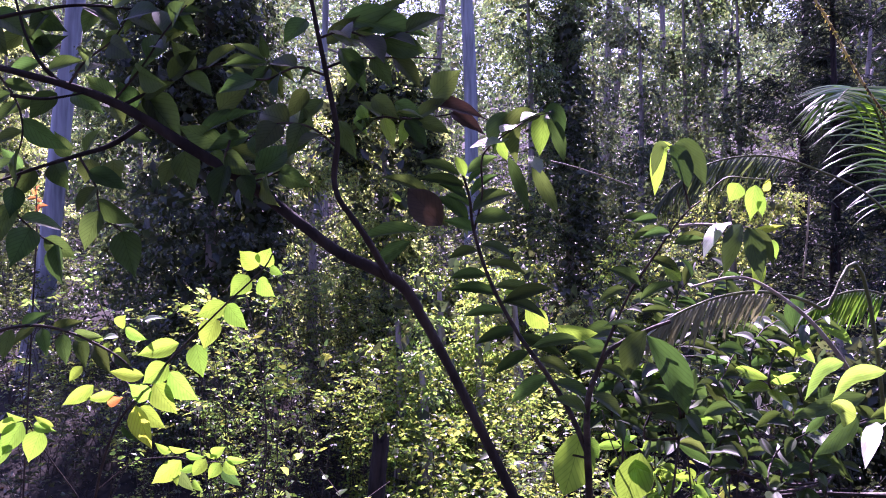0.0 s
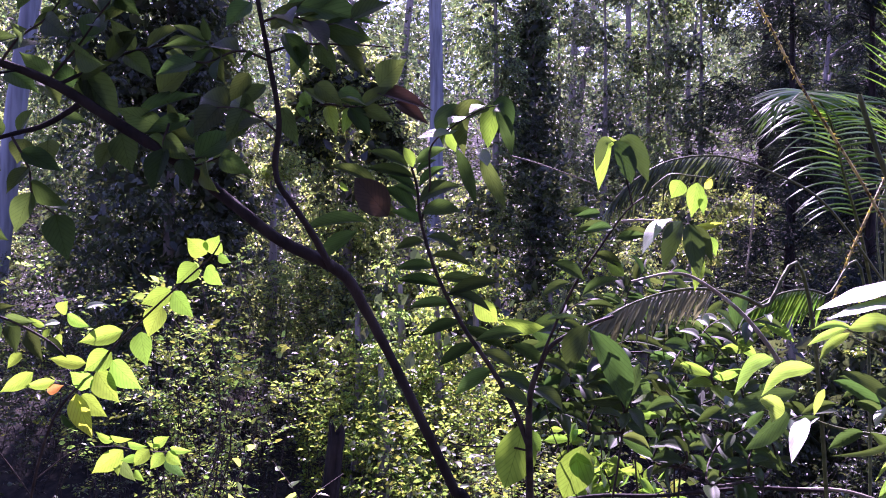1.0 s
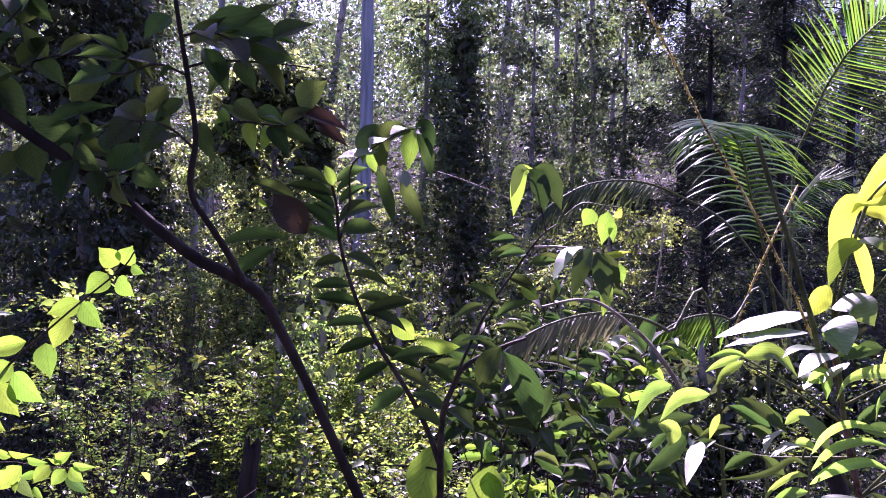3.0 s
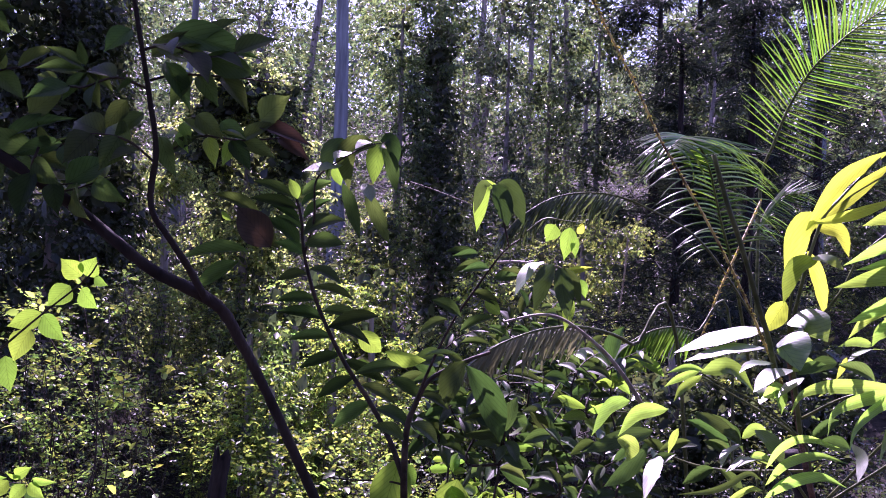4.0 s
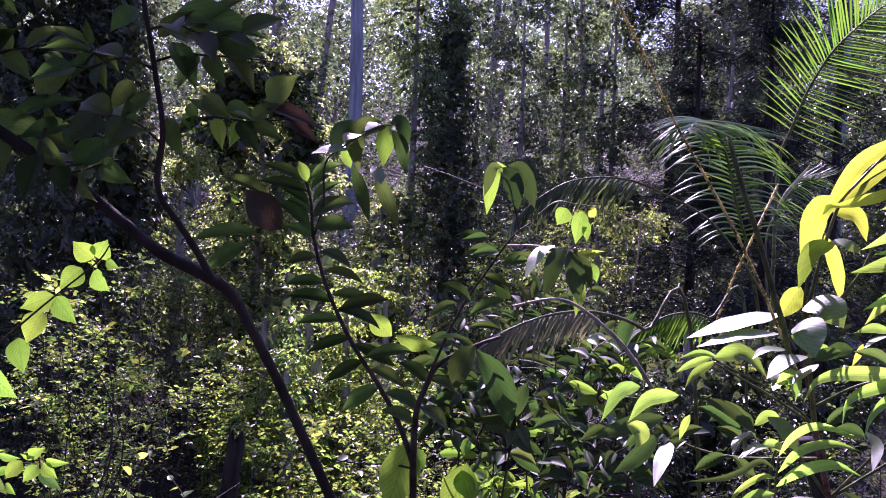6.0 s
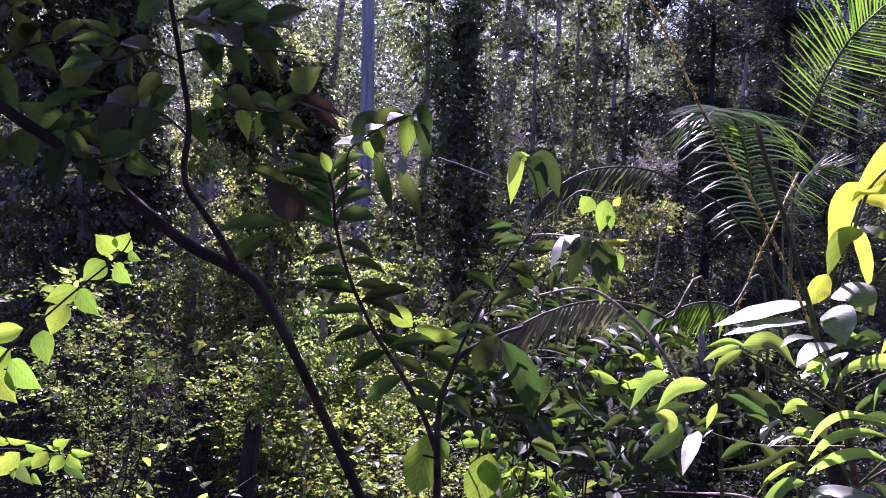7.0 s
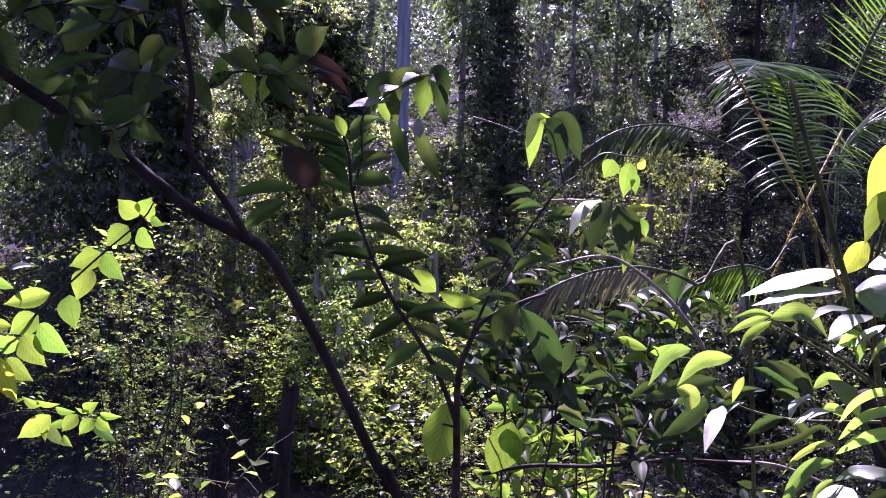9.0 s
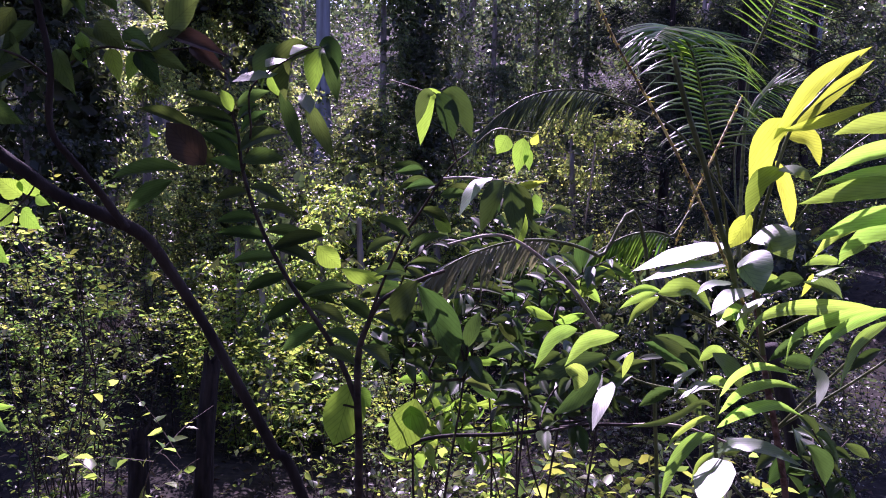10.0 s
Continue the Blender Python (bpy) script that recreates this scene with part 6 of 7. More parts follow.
stem(right, "twig", GREEN_STEM, (0.0019, 0.0009), [(0.702, 1.171, 1.366), (0.614, 1.211, 1.357), (0.551, 1.231, 1.373), (0.514, 1.231, 1.415), (0.486, 1.231, 1.422)])
leaf(right, DEEP_SHADE_GREEN, (0.567, 1.191, 1.425), (0.633, 1.191, 1.383), 0.26, 0, "lance")
leaf(right, DEEP_SHADE_GREEN, (0.535, 1.211, 1.379), (0.576, 1.211, 1.391), 0.3, 0, "lance")
leaf(right, DEEP_SHADE_GREEN, (0.556, 1.211, 1.375), (0.523, 1.211, 1.353), 0.35, 0, "lance")
leaf(right, SHADE_GREEN, (0.596, 1.191, 1.363), (0.556, 1.191, 1.344), 0.35, 0, "lance")
leaf(right, DEEP_SHADE_GREEN, (0.603, 1.191, 1.363), (0.633, 1.191, 1.329), 0.3, 0, "lance")
leaf(right, DEEP_SHADE_GREEN, (0.551, 1.231, 1.373), (0.522, 1.231, 1.387), 0.4, 0, "lance")
leaf(right, SHADE_GREEN, (0.759, 1.171, 1.297), (0.785, 1.171, 1.248), 0.45, 0, "lance")
leaf(right, DEEP_SHADE_GREEN, (0.738, 1.171, 1.291), (0.712, 1.171, 1.252), 0.4, 0, "lance")
leaf(right, DEEP_SHADE_GREEN, (0.702, 1.151, 1.403), (0.745, 1.151, 1.396), 0.4, 0, "lance")
leaf(right, DEEP_SHADE_GREEN, (0.648, 1.113, 1.486), (0.675, 1.101, 1.499), 0.4, 0, "lance")
leaf(right, SHADE_GREEN, (0.743, 1.111, 1.480), (0.695, 1.111, 1.498), 0.32, 0, "lance")
leaf(right, DEEP_SHADE_GREEN, (0.745, 1.051, 1.439), (0.709, 1.051, 1.417), 0.25, 0, "lance")
leaf(right, SHADE_GREEN, (0.714, 1.131, 1.433), (0.675, 1.131, 1.409), 0.3, 0, "lance")
leaf(right, DEEP_SHADE_GREEN, (0.629, 1.191, 1.395), (0.600, 1.191, 1.415), 0.35, 0, "lance")
leaf(right, SHADE_GREEN, (0.614, 1.211, 1.417), (0.583, 1.211, 1.398), 0.35, 0, "lance")

leaf(right, SHADE_GREEN, (0.553, 1.138, 1.406), (0.587, 1.138, 1.387), 0.35, 0, "lance")
leaf(right, DEEP_SHADE_GREEN, (0.542, 1.158, 1.426), (0.598, 1.158, 1.389), 0.26, 0, "lance")

stem(right, "rachis", GREEN_STEM, (0.0018, 0.0009), [(0.70, 1.10, 1.20), (0.601, 1.030, 1.293), (0.575, 1.030, 1.322), (0.561, 1.030, 1.342), (0.559, 1.030, 1.366), (0.561, 1.030, 1.404)])
stem(right, "rachis", GREEN_STEM, (0.0016, 0.0008), [(0.702, 1.16, 1.366), (0.669, 1.130, 1.409), (0.619, 1.130, 1.447), (0.566, 1.130, 1.472), (0.540, 1.130, 1.484)])
stem(right, "rachis", GREEN_STEM, (0.0018, 0.0009), [(0.709, 1.161, 1.322), (0.80, 1.10, 1.42), (0.810, 1.070, 1.469), (0.767, 1.070, 1.473), (0.718, 1.070, 1.474)])
stem(right, "rachis", GREEN_STEM, (0.0018, 0.0009), [(0.709, 1.161, 1.322), (0.79, 1.08, 1.48), (0.765, 1.030, 1.564), (0.760, 1.030, 1.618), (0.755, 1.030, 1.670)])
stem(right, "rachis", GREEN_STEM, (0.0018, 0.0008), [(0.660, 1.151, 1.505), (0.641, 1.120, 1.560), (0.650, 1.120, 1.613), (0.668, 1.120, 1.652), (0.708, 1.120, 1.686), (0.771, 1.120, 1.725)])
blade(right, SHINE, 0.0332, [(0.639, 1.160, 1.533), (0.588, 1.175, 1.519), (0.539, 1.190, 1.499)], SUNWARD)
blade(right, SHINE, 0.0204, [(0.624, 1.140, 1.512), (0.588, 1.155, 1.508), (0.541, 1.170, 1.491)], SUNWARD)
blade(right, SHINE, 0.0360, [(0.625, 1.100, 1.542), (0.643, 1.085, 1.547), (0.653, 1.070, 1.526)], SUNWARD)
blade(right, SHINE, 0.0360, [(0.601, 1.080, 1.522), (0.605, 1.060, 1.525), (0.602, 1.040, 1.498)], SUNWARD)
blade(right, SHINE, 0.0244, [(0.619, 1.080, 1.495), (0.590, 1.070, 1.491), (0.563, 1.060, 1.473)], SUNWARD)
blade(right, SHINE, 0.0176, [(0.632, 1.080, 1.487), (0.613, 1.070, 1.481), (0.591, 1.060, 1.468)], SUNWARD)
blade(right, SHINE, 0.0142, [(0.610, 1.100, 1.499), (0.581, 1.095, 1.498), (0.564, 1.090, 1.489)], HALFWARD)
blade(right, YELLOW_GREEN, 0.0195, [(0.644, 1.100, 1.645), (0.684, 1.107, 1.698), (0.723, 1.113, 1.724), (0.763, 1.120, 1.745)], UPRIGHT)
blade(right, YELLOW_GREEN, 0.0176, [(0.655, 1.110, 1.650), (0.708, 1.120, 1.686), (0.775, 1.130, 1.734)], UPRIGHT)
blade(right, YELLOW_GREEN, 0.0130, [(0.654, 1.100, 1.653), (0.701, 1.100, 1.665), (0.756, 1.100, 1.687)], UPRIGHT)
blade(right, YELLOW_GREEN, 0.0211, [(0.668, 1.120, 1.650), (0.697, 1.120, 1.647), (0.712, 1.120, 1.619)], UPRIGHT)
blade(right, YELLOW_GREEN, 0.0307, [(0.669, 1.110, 1.666), (0.638, 1.110, 1.641), (0.632, 1.110, 1.571)], UPRIGHT)
blade(right, YELLOW_GREEN, 0.0236, [(0.667, 1.130, 1.624), (0.681, 1.130, 1.589), (0.692, 1.130, 1.546)], UPRIGHT)
blade(right, LIT_GREEN, 0.0192, [(0.652, 1.090, 1.613), (0.621, 1.085, 1.603), (0.606, 1.080, 1.564)], UPRIGHT)
blade(right, YELLOW_GREEN, 0.0245, [(0.661, 1.160, 1.565), (0.650, 1.160, 1.549), (0.637, 1.160, 1.528)], UPRIGHT)
blade(right, SHINE, 0.0145, [(0.643, 1.090, 1.614), (0.658, 1.080, 1.614), (0.669, 1.070, 1.603)], SUNWARD)
blade(right, GLOSSY, 0.0204, [(0.747, 1.020, 1.662), (0.682, 1.020, 1.656), (0.650, 1.020, 1.646)], UPRIGHT)
blade(right, GLOSSY, 0.0167, [(0.757, 1.030, 1.644), (0.692, 1.030, 1.631), (0.638, 1.030, 1.606)], UPRIGHT)
blade(right, GLOSSY, 0.0136, [(0.751, 1.020, 1.618), (0.692, 1.020, 1.612), (0.645, 1.020, 1.602)], UPRIGHT)
blade(right, GLOSSY, 0.0210, [(0.744, 1.010, 1.602), (0.674, 1.010, 1.598), (0.613, 1.010, 1.583)], UPRIGHT)
blade(right, GLOSSY, 0.0184, [(0.755, 1.020, 1.578), (0.690, 1.020, 1.571), (0.636, 1.020, 1.548)], UPRIGHT)
blade(right, GLOSSY, 0.0236, [(0.765, 1.030, 1.567), (0.705, 1.030, 1.558), (0.673, 1.030, 1.536)], UPRIGHT)
blade(right, GLOSSY, 0.0165, [(0.776, 1.080, 1.469), (0.702, 1.065, 1.479), (0.641, 1.050, 1.482), (0.600, 1.035, 1.475), (0.578, 1.020, 1.456)], UPRIGHT)
blade(right, GLOSSY, 0.0141, [(0.758, 1.060, 1.478), (0.677, 1.040, 1.472), (0.626, 1.020, 1.461), (0.605, 1.000, 1.440)], UPRIGHT)
blade(right, GLOSSY, 0.0126, [(0.750, 1.050, 1.478), (0.688, 1.030, 1.469), (0.643, 1.010, 1.449), (0.620, 0.990, 1.424)], UPRIGHT)
blade(right, GLOSSY, 0.0128, [(0.759, 1.060, 1.466), (0.711, 1.040, 1.453), (0.682, 1.020, 1.431), (0.661, 1.000, 1.414)], UPRIGHT)
blade(right, SHINE, 0.0118, [(0.676, 1.060, 1.422), (0.678, 1.045, 1.410), (0.662, 1.030, 1.389)], SUNWARD)
blade(right, GLOSSY, 0.0082, [(0.555, 1.020, 1.406), (0.562, 1.010, 1.427), (0.580, 1.000, 1.439), (0.611, 0.990, 1.433)], UPRIGHT)
blade(right, GLOSSY, 0.0092, [(0.555, 1.020, 1.390), (0.569, 1.010, 1.413), (0.595, 1.000, 1.423), (0.621, 0.990, 1.418)], UPRIGHT)
blade(right, GLOSSY, 0.0115, [(0.554, 1.020, 1.377), (0.568, 1.007, 1.395), (0.592, 0.993, 1.405), (0.613, 0.980, 1.398)], UPRIGHT)
blade(right, SHINE, 0.0170, [(0.555, 1.020, 1.353), (0.562, 1.003, 1.366), (0.585, 0.987, 1.367), (0.609, 0.970, 1.356)], HALFWARD)
blade(right, DEEP_SHADE_GREEN, 0.0064, [(0.557, 1.030, 1.392), (0.539, 1.025, 1.400), (0.515, 1.020, 1.390), (0.491, 1.015, 1.385), (0.458, 1.010, 1.384)], UPRIGHT)
blade(right, GLOSSY, 0.0063, [(0.552, 1.020, 1.385), (0.533, 1.013, 1.388), (0.509, 1.007, 1.378), (0.493, 1.000, 1.364)], UPRIGHT)
blade(right, GLOSSY, 0.0129, [(0.546, 1.010, 1.373), (0.519, 1.000, 1.373), (0.496, 0.990, 1.356), (0.481, 0.980, 1.327)], UPRIGHT)
blade(right, GLOSSY, 0.0081, [(0.547, 1.010, 1.357), (0.528, 1.000, 1.352), (0.514, 0.990, 1.338)], UPRIGHT)
blade(right, SHINE, 0.0360, [(0.542, 1.000, 1.356), (0.525, 0.970, 1.349), (0.502, 0.940, 1.336)], SUNWARD)
blade(right, GLOSSY, 0.0211, [(0.543, 1.130, 1.484), (0.571, 1.120, 1.491), (0.595, 1.110, 1.466)], UPRIGHT)
blade(right, GLOSSY, 0.0080, [(0.552, 1.140, 1.484), (0.532, 1.140, 1.488), (0.507, 1.140, 1.481)], UPRIGHT)
blade(right, GLOSSY, 0.0103, [(0.549, 1.140, 1.479), (0.522, 1.130, 1.467), (0.506, 1.120, 1.452)], UPRIGHT)
blade(right, SHINE, 0.0170, [(0.589, 1.100, 1.472), (0.596, 1.090, 1.467), (0.583, 1.080, 1.458)], SUNWARD)
blade(right, GLOSSY, 0.0171, [(0.593, 1.090, 1.464), (0.604, 1.080, 1.473), (0.602, 1.070, 1.449)], UPRIGHT)
blade(right, GLOSSY, 0.0092, [(0.552, 1.150, 1.484), (0.524, 1.150, 1.473), (0.509, 1.150, 1.464)], UPRIGHT)
blade(right, DEEP_SHADE_GREEN, 0.0133, [(0.530, 1.120, 1.441), (0.549, 1.105, 1.433), (0.575, 1.090, 1.410)], UPRIGHT)
blade(right, GLOSSY, 0.0122, [(0.588, 1.120, 1.414), (0.603, 1.120, 1.425), (0.621, 1.120, 1.418)], UPRIGHT)
blade(right, SHINE, 0.0189, [(0.591, 1.100, 1.427), (0.602, 1.085, 1.417), (0.607, 1.070, 1.396)], HALFWARD)
blade(right, SHINE, 0.0137, [(0.577, 1.100, 1.413), (0.550, 1.085, 1.406), (0.536, 1.070, 1.394)], SUNWARD)
blade(right, SHINE, 0.0187, [(0.607, 1.090, 1.390), (0.572, 1.075, 1.402), (0.535, 1.060, 1.392)], HALFWARD)
blade(right, GLOSSY, 0.0098, [(0.612, 1.100, 1.394), (0.587, 1.090, 1.402), (0.569, 1.080, 1.395)], UPRIGHT)
blade(right, GLOSSY, 0.0150, [(0.430, 1.060, 1.462), (0.402, 1.045, 1.459), (0.380, 1.030, 1.433)], UPRIGHT)
blade(right, GLOSSY, 0.0160, [(0.480, 1.080, 1.451), (0.443, 1.070, 1.449), (0.419, 1.060, 1.427)], UPRIGHT)
blade(right, GLOSSY, 0.0169, [(0.427, 1.080, 1.420), (0.439, 1.075, 1.415), (0.434, 1.070, 1.400)], UPRIGHT)
blade(right, SHINE, 0.0180, [(0.492, 1.120, 1.394), (0.472, 1.090, 1.387), (0.449, 1.060, 1.364)], HALFWARD)
blade(right, GLOSSY, 0.0103, [(0.523, 1.140, 1.420), (0.516, 1.140, 1.408), (0.512, 1.140, 1.392)], UPRIGHT)
blade(right, DEEP_SHADE_GREEN, 0.0194, [(0.493, 1.140, 1.417), (0.449, 1.125, 1.411), (0.400, 1.110, 1.399)], UPRIGHT)
blade(right, DEEP_SHADE_GREEN, 0.0205, [(0.497, 1.160, 1.394), (0.465, 1.145, 1.372), (0.434, 1.130, 1.358)], UPRIGHT)
blade(right, GLOSSY, 0.0103, [(0.699, 1.060, 1.525), (0.669, 1.050, 1.529), (0.643, 1.040, 1.524)], UPRIGHT)
blade(right, SHINE, 0.0149, [(0.702, 1.050, 1.522), (0.668, 1.035, 1.521), (0.638, 1.020, 1.510)], SUNWARD)
blade(right, YELLOW_GREEN, 0.0089, [(0.713, 1.120, 1.506), (0.705, 1.120, 1.490), (0.701, 1.120, 1.481)], UPRIGHT)
blade(right, GLOSSY, 0.0170, [(0.718, 1.040, 1.556), (0.690, 1.040, 1.540), (0.681, 1.040, 1.525)], UPRIGHT)
blade(right, GLOSSY, 0.0148, [(0.722, 1.030, 1.579), (0.672, 1.030, 1.559), (0.646, 1.030, 1.533)], UPRIGHT)
blade(right, GLOSSY, 0.0148, [(0.688, 1.140, 1.490), (0.677, 1.140, 1.496), (0.657, 1.140, 1.486)], UPRIGHT)
blade(right, DEEP_SHADE_GREEN, 0.0170, [(0.716, 1.140, 1.497), (0.695, 1.140, 1.496), (0.674, 1.140, 1.483)], UPRIGHT)

# ---- palm ----
def leaflet_shape(bend, material):
    key = ("leaflet", bend, material.name)
    if key in SHAPES:
        return SHAPES[key]
    segs = 8
    u = np.linspace(0, 1, segs + 1)
    w = 0.5 * np.clip(np.minimum(0.35 + 3 * u, 1.0) * (1 - u**2.4), 0.0, 1)
    arch = (0.05, 0.22, 0.5)[bend] * u**2
    v, rows = [], []
    for i in range(segs + 1):
        rows.append([len(v), len(v) + 1, len(v) + 2])
        x = u[i] * (1 - 0.14 * bend * u[i])
        v += [(x, -w[i], -arch[i] - w[i] * 0.02), (x, 0, -arch[i] + 0.012 * (1 - u[i])), (x, w[i], -arch[i] - w[i] * 0.02)]
    f = [(a[j], a[j + 1], b[j + 1], b[j]) for a, b in zip(rows, rows[1:]) for j in range(2)]
    me = poly_mesh("leaflet", v, f)
    me.materials.append(material)
    SHAPES[key] = me
    return me


def frond(parent, points, one, other, pairs, length, material, thick=(0.016, 0.003), bends=(1, 2), start=0.25, seed=1, wide=0.07, stalk=GREEN_STEM, label="", held=(0, -0.35, 0.94)):
    """A feather frond: a rib, and leaflets on its two sides that point along the ways one and other."""
    r = np.random.default_rng(seed)
    rib = part("frond", tube("frond", points, thick, 7, 8, 0.03, seed, True), stalk, parent, label)
    rib.matrix_parent_inverse = parent.matrix_basis.inverted()
    line = smooth_line(points, 24)
    for i in range(pairs):
        u = start + (1 - start) * (i + 0.5) / pairs
        k = min(int(u * (len(line) - 1)), len(line) - 2)
        p, d = line[k], unit(line[k + 1] - line[k])
        for way in (one, other):
            if isinstance(way[0], tuple):
                k2 = (u - start) / (1 - start)
                way = np.array(way[0]) * (1 - k2) + np.array(way[1]) * k2
            x = Vector(unit(np.array(way, float) + d * (0.25 + 0.9 * max(0, u - 0.75) * 4) + r.normal(0, 0.03, 3)))
            z = Vector(held)
            z = (z - x * z.dot(x)).normalized()
            z = Matrix.Rotation(r.normal(0, 0.15), 3, x) @ z
            y = z.cross(x)
            ln = length * r.uniform(0.9, 1.08) * (0.55 + 0.45 * math.sin(math.pi * min(1, 0.15 + 0.85 * (u - start) / (1 - start))))
            ob = new("leaflet", leaflet_shape(int(r.choice(bends)), material))
            ob.parent = rib
            ob.matrix_parent_inverse = rib.matrix_basis.inverted()
            ob.matrix_basis = Matrix.Translation(Vector(p)) @ Matrix((x * ln, y * ln * wide * r.uniform(0.85, 1.15), z * ln)).transposed().to_4x4()
    return rib


palm = plant("palm", 2.55, 3.6, "young feather palm with arching glossy green fronds", "palm")
stem(palm, "trunk", DARK_BARK, (0.05, 0.045, 0.035), [(2.55, 3.6, float(ground_z(2.55, 3.6)) - 0.1), (2.5, 3.6, 0.2), (2.322, 3.623, 0.839)], 10)
frond(palm, [(2.188, 3.713, 1.235), (2.181, 3.713, 1.815), (2.184, 3.703, 2.107), (2.205, 3.660, 2.233), (2.237, 3.610, 2.383), (2.270, 3.560, 2.493), (2.302, 3.510, 2.576), (2.351, 3.460, 2.648), (2.426, 3.410, 2.730), (2.537, 3.360, 2.814), (2.68, 3.30, 2.88)],
      ((-0.95, -0.1, 0.28), (0.1, -0.15, 0.95)), ((0.72, -0.2, -0.62), (0.97, -0.2, 0.05)), 50, 0.32, PALM_LEAF, (0.009, 0.002), (0, 0, 1), 0.30, 1, 0.043, GREEN_STEM, "", (0, -0.8, 0.40))
frond(palm, [(2.093, 3.613, 1.244), (1.924, 3.463, 1.622), (1.794, 3.363, 1.852), (1.682, 3.263, 2.045), (1.578, 3.163, 2.119), (1.445, 3.013, 2.116), (1.324, 2.863, 2.048)],
      (-0.92, -0.3, 0.12), (0.93, 0.05, 0.10), 54, 0.37, PALM_LEAF, (0.008, 0.002), (2, 2, 1), 0.22, 2, 0.05, GREEN_STEM, "", (0, -0.32, 0.95))
# this frond's shade is in its darker leaflets
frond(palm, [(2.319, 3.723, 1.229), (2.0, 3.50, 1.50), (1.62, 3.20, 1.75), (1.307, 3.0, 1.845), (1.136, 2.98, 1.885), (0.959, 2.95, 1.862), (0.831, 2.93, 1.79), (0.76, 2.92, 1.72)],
      (-0.50, -0.3, -0.80), (-0.35, 0.6, -0.45), 56, 0.20, SHADED_PALM, (0.006, 0.002), (1, 2), 0.5, 3, 0.055, GREEN_STEM, "frond in darker leaflets that carry its shade", (0.1, -0.3, 0.95))
frond(palm, [(2.269, 3.819, 1.172), (2.263, 3.919, 1.682), (2.340, 3.969, 1.881), (2.457, 4.019, 2.033), (2.635, 4.019, 2.077)],
      (0.80, -0.2, -0.45), (0.35, -0.2, 0.55), 26, 0.20, PALM_LEAF, (0.006, 0.002), (0, 1), 0.42, 5, 0.075)
small_palm = plant("young_palm", 0.95, 1.75, "small palm with low pale fronds", "palm")
frond(small_palm, [(0.95, 1.75, float(ground_z(0.95, 1.75))), (0.769, 1.623, 1.396), (0.639, 1.543, 1.477), (0.548, 1.503, 1.504), (0.467, 1.473, 1.502), (0.390, 1.443, 1.479), (0.345, 1.423, 1.451)],
      (-0.35, -0.3, -0.8), (-0.5, 0.6, -0.3), 46, 0.085, PALE_PALM, (0.004, 0.001), (1, 2), 0.5, 4, 0.075, GREEN_STEM, "pale frond")
frond(small_palm, [(0.95, 1.75, float(ground_z(0.95, 1.75))), (1.096, 2.023, 1.396), (0.973, 1.973, 1.473), (0.871, 1.923, 1.482), (0.789, 1.903, 1.450), (0.729, 1.873, 1.405)],
      (-0.4, -0.3, -0.8), (-0.5, 0.5, -0.5), 40, 0.11, PALM_LEAF, (0.004, 0.001), (1, 2), 0.4, 6)
stem(right, "stalk", GREEN_STEM, (0.0032, 0.0026), [(0.626, 1.113, 1.465), (0.607, 1.103, 1.520), (0.589, 1.093, 1.552), (0.567, 1.093, 1.615), (0.545, 1.093, 1.670), (0.528, 1.093, 1.719)])


# ---- thorny canes ----
def thorny_cane(points, thick, label, spines=40, seed=1, skin=CANE, thorns=SPINE):
    r = np.random.default_rng(seed)
    p = points[-1]
    ob = thing("thorny_cane", points[0], label, "vine", "thorny canes")
    stem(ob, "cane", skin, thick, points, 6, seed=seed)
    line = smooth_line(points, 12)
    v, f = [], []
    for i in range(spines):
        k = int((i + 0.5) / spines * (len(line) - 1))
        c, d = line[k], unit(line[min(k + 1, len(line) - 1)] - line[max(k - 1, 0)])
        s = unit(np.cross(d, r.normal(0, 1, 3)))
        q = unit(np.cross(d, s))
        h = thick[0] * r.uniform(1.8, 3.0)
        a = len(v)
        v += [c + d * h * 0.5, c + q * h * 0.42, c - q * h * 0.42, c + s * h - d * h * 0.6]
        f += [(a, a + 1, a + 3), (a, a + 3, a + 2), (a + 1, a + 2, a + 3)]
    sp = part("spine_cover", poly_mesh("spine_cover", np.array(v), np.array(f), False), thorns, ob)
    sp.matrix_parent_inverse = ob.matrix_basis.inverted()
    tagged(sp, "short hooked spines", kind="stuff")
    return ob


thorny_cane([(0.635, 1.113, 1.466), (0.609, 1.113, 1.515), (0.574, 1.103, 1.572), (0.539, 1.103, 1.632), (0.504, 1.103, 1.685), (0.471, 1.103, 1.734), (0.441, 1.103, 1.789), (0.418, 1.103, 1.827), (0.391, 1.103, 1.873), (0.369, 1.103, 1.911)], (0.0016, 0.0011), "long yellowish thorny cane arching beside the palm", 170, 1)
thorny_cane([(1.178, 2.063, 1.787), (1.088, 2.013, 1.650), (1.049, 2.013, 1.563), (1.008, 2.013, 1.451)], (0.0032, 0.0022), "thin yellowish thorny cane hanging down", 50, 2)
thorny_cane([(0.646, 1.593, 1.653), (0.642, 1.593, 1.590), (0.634, 1.593, 1.523)], (0.0016, 0.0012), "thin grey thorny whip hanging from a frond", 40, 3, PALE_STEM, PALE_STEM)
thorny_cane([(0.737, 5.330, 2.146), (0.936, 5.330, 2.093), (1.264, 5.330, 1.980)], (0.004, 0.003), "thin grey thorny whip across the gap", 40, 4, PALE_STEM, PALE_STEM)


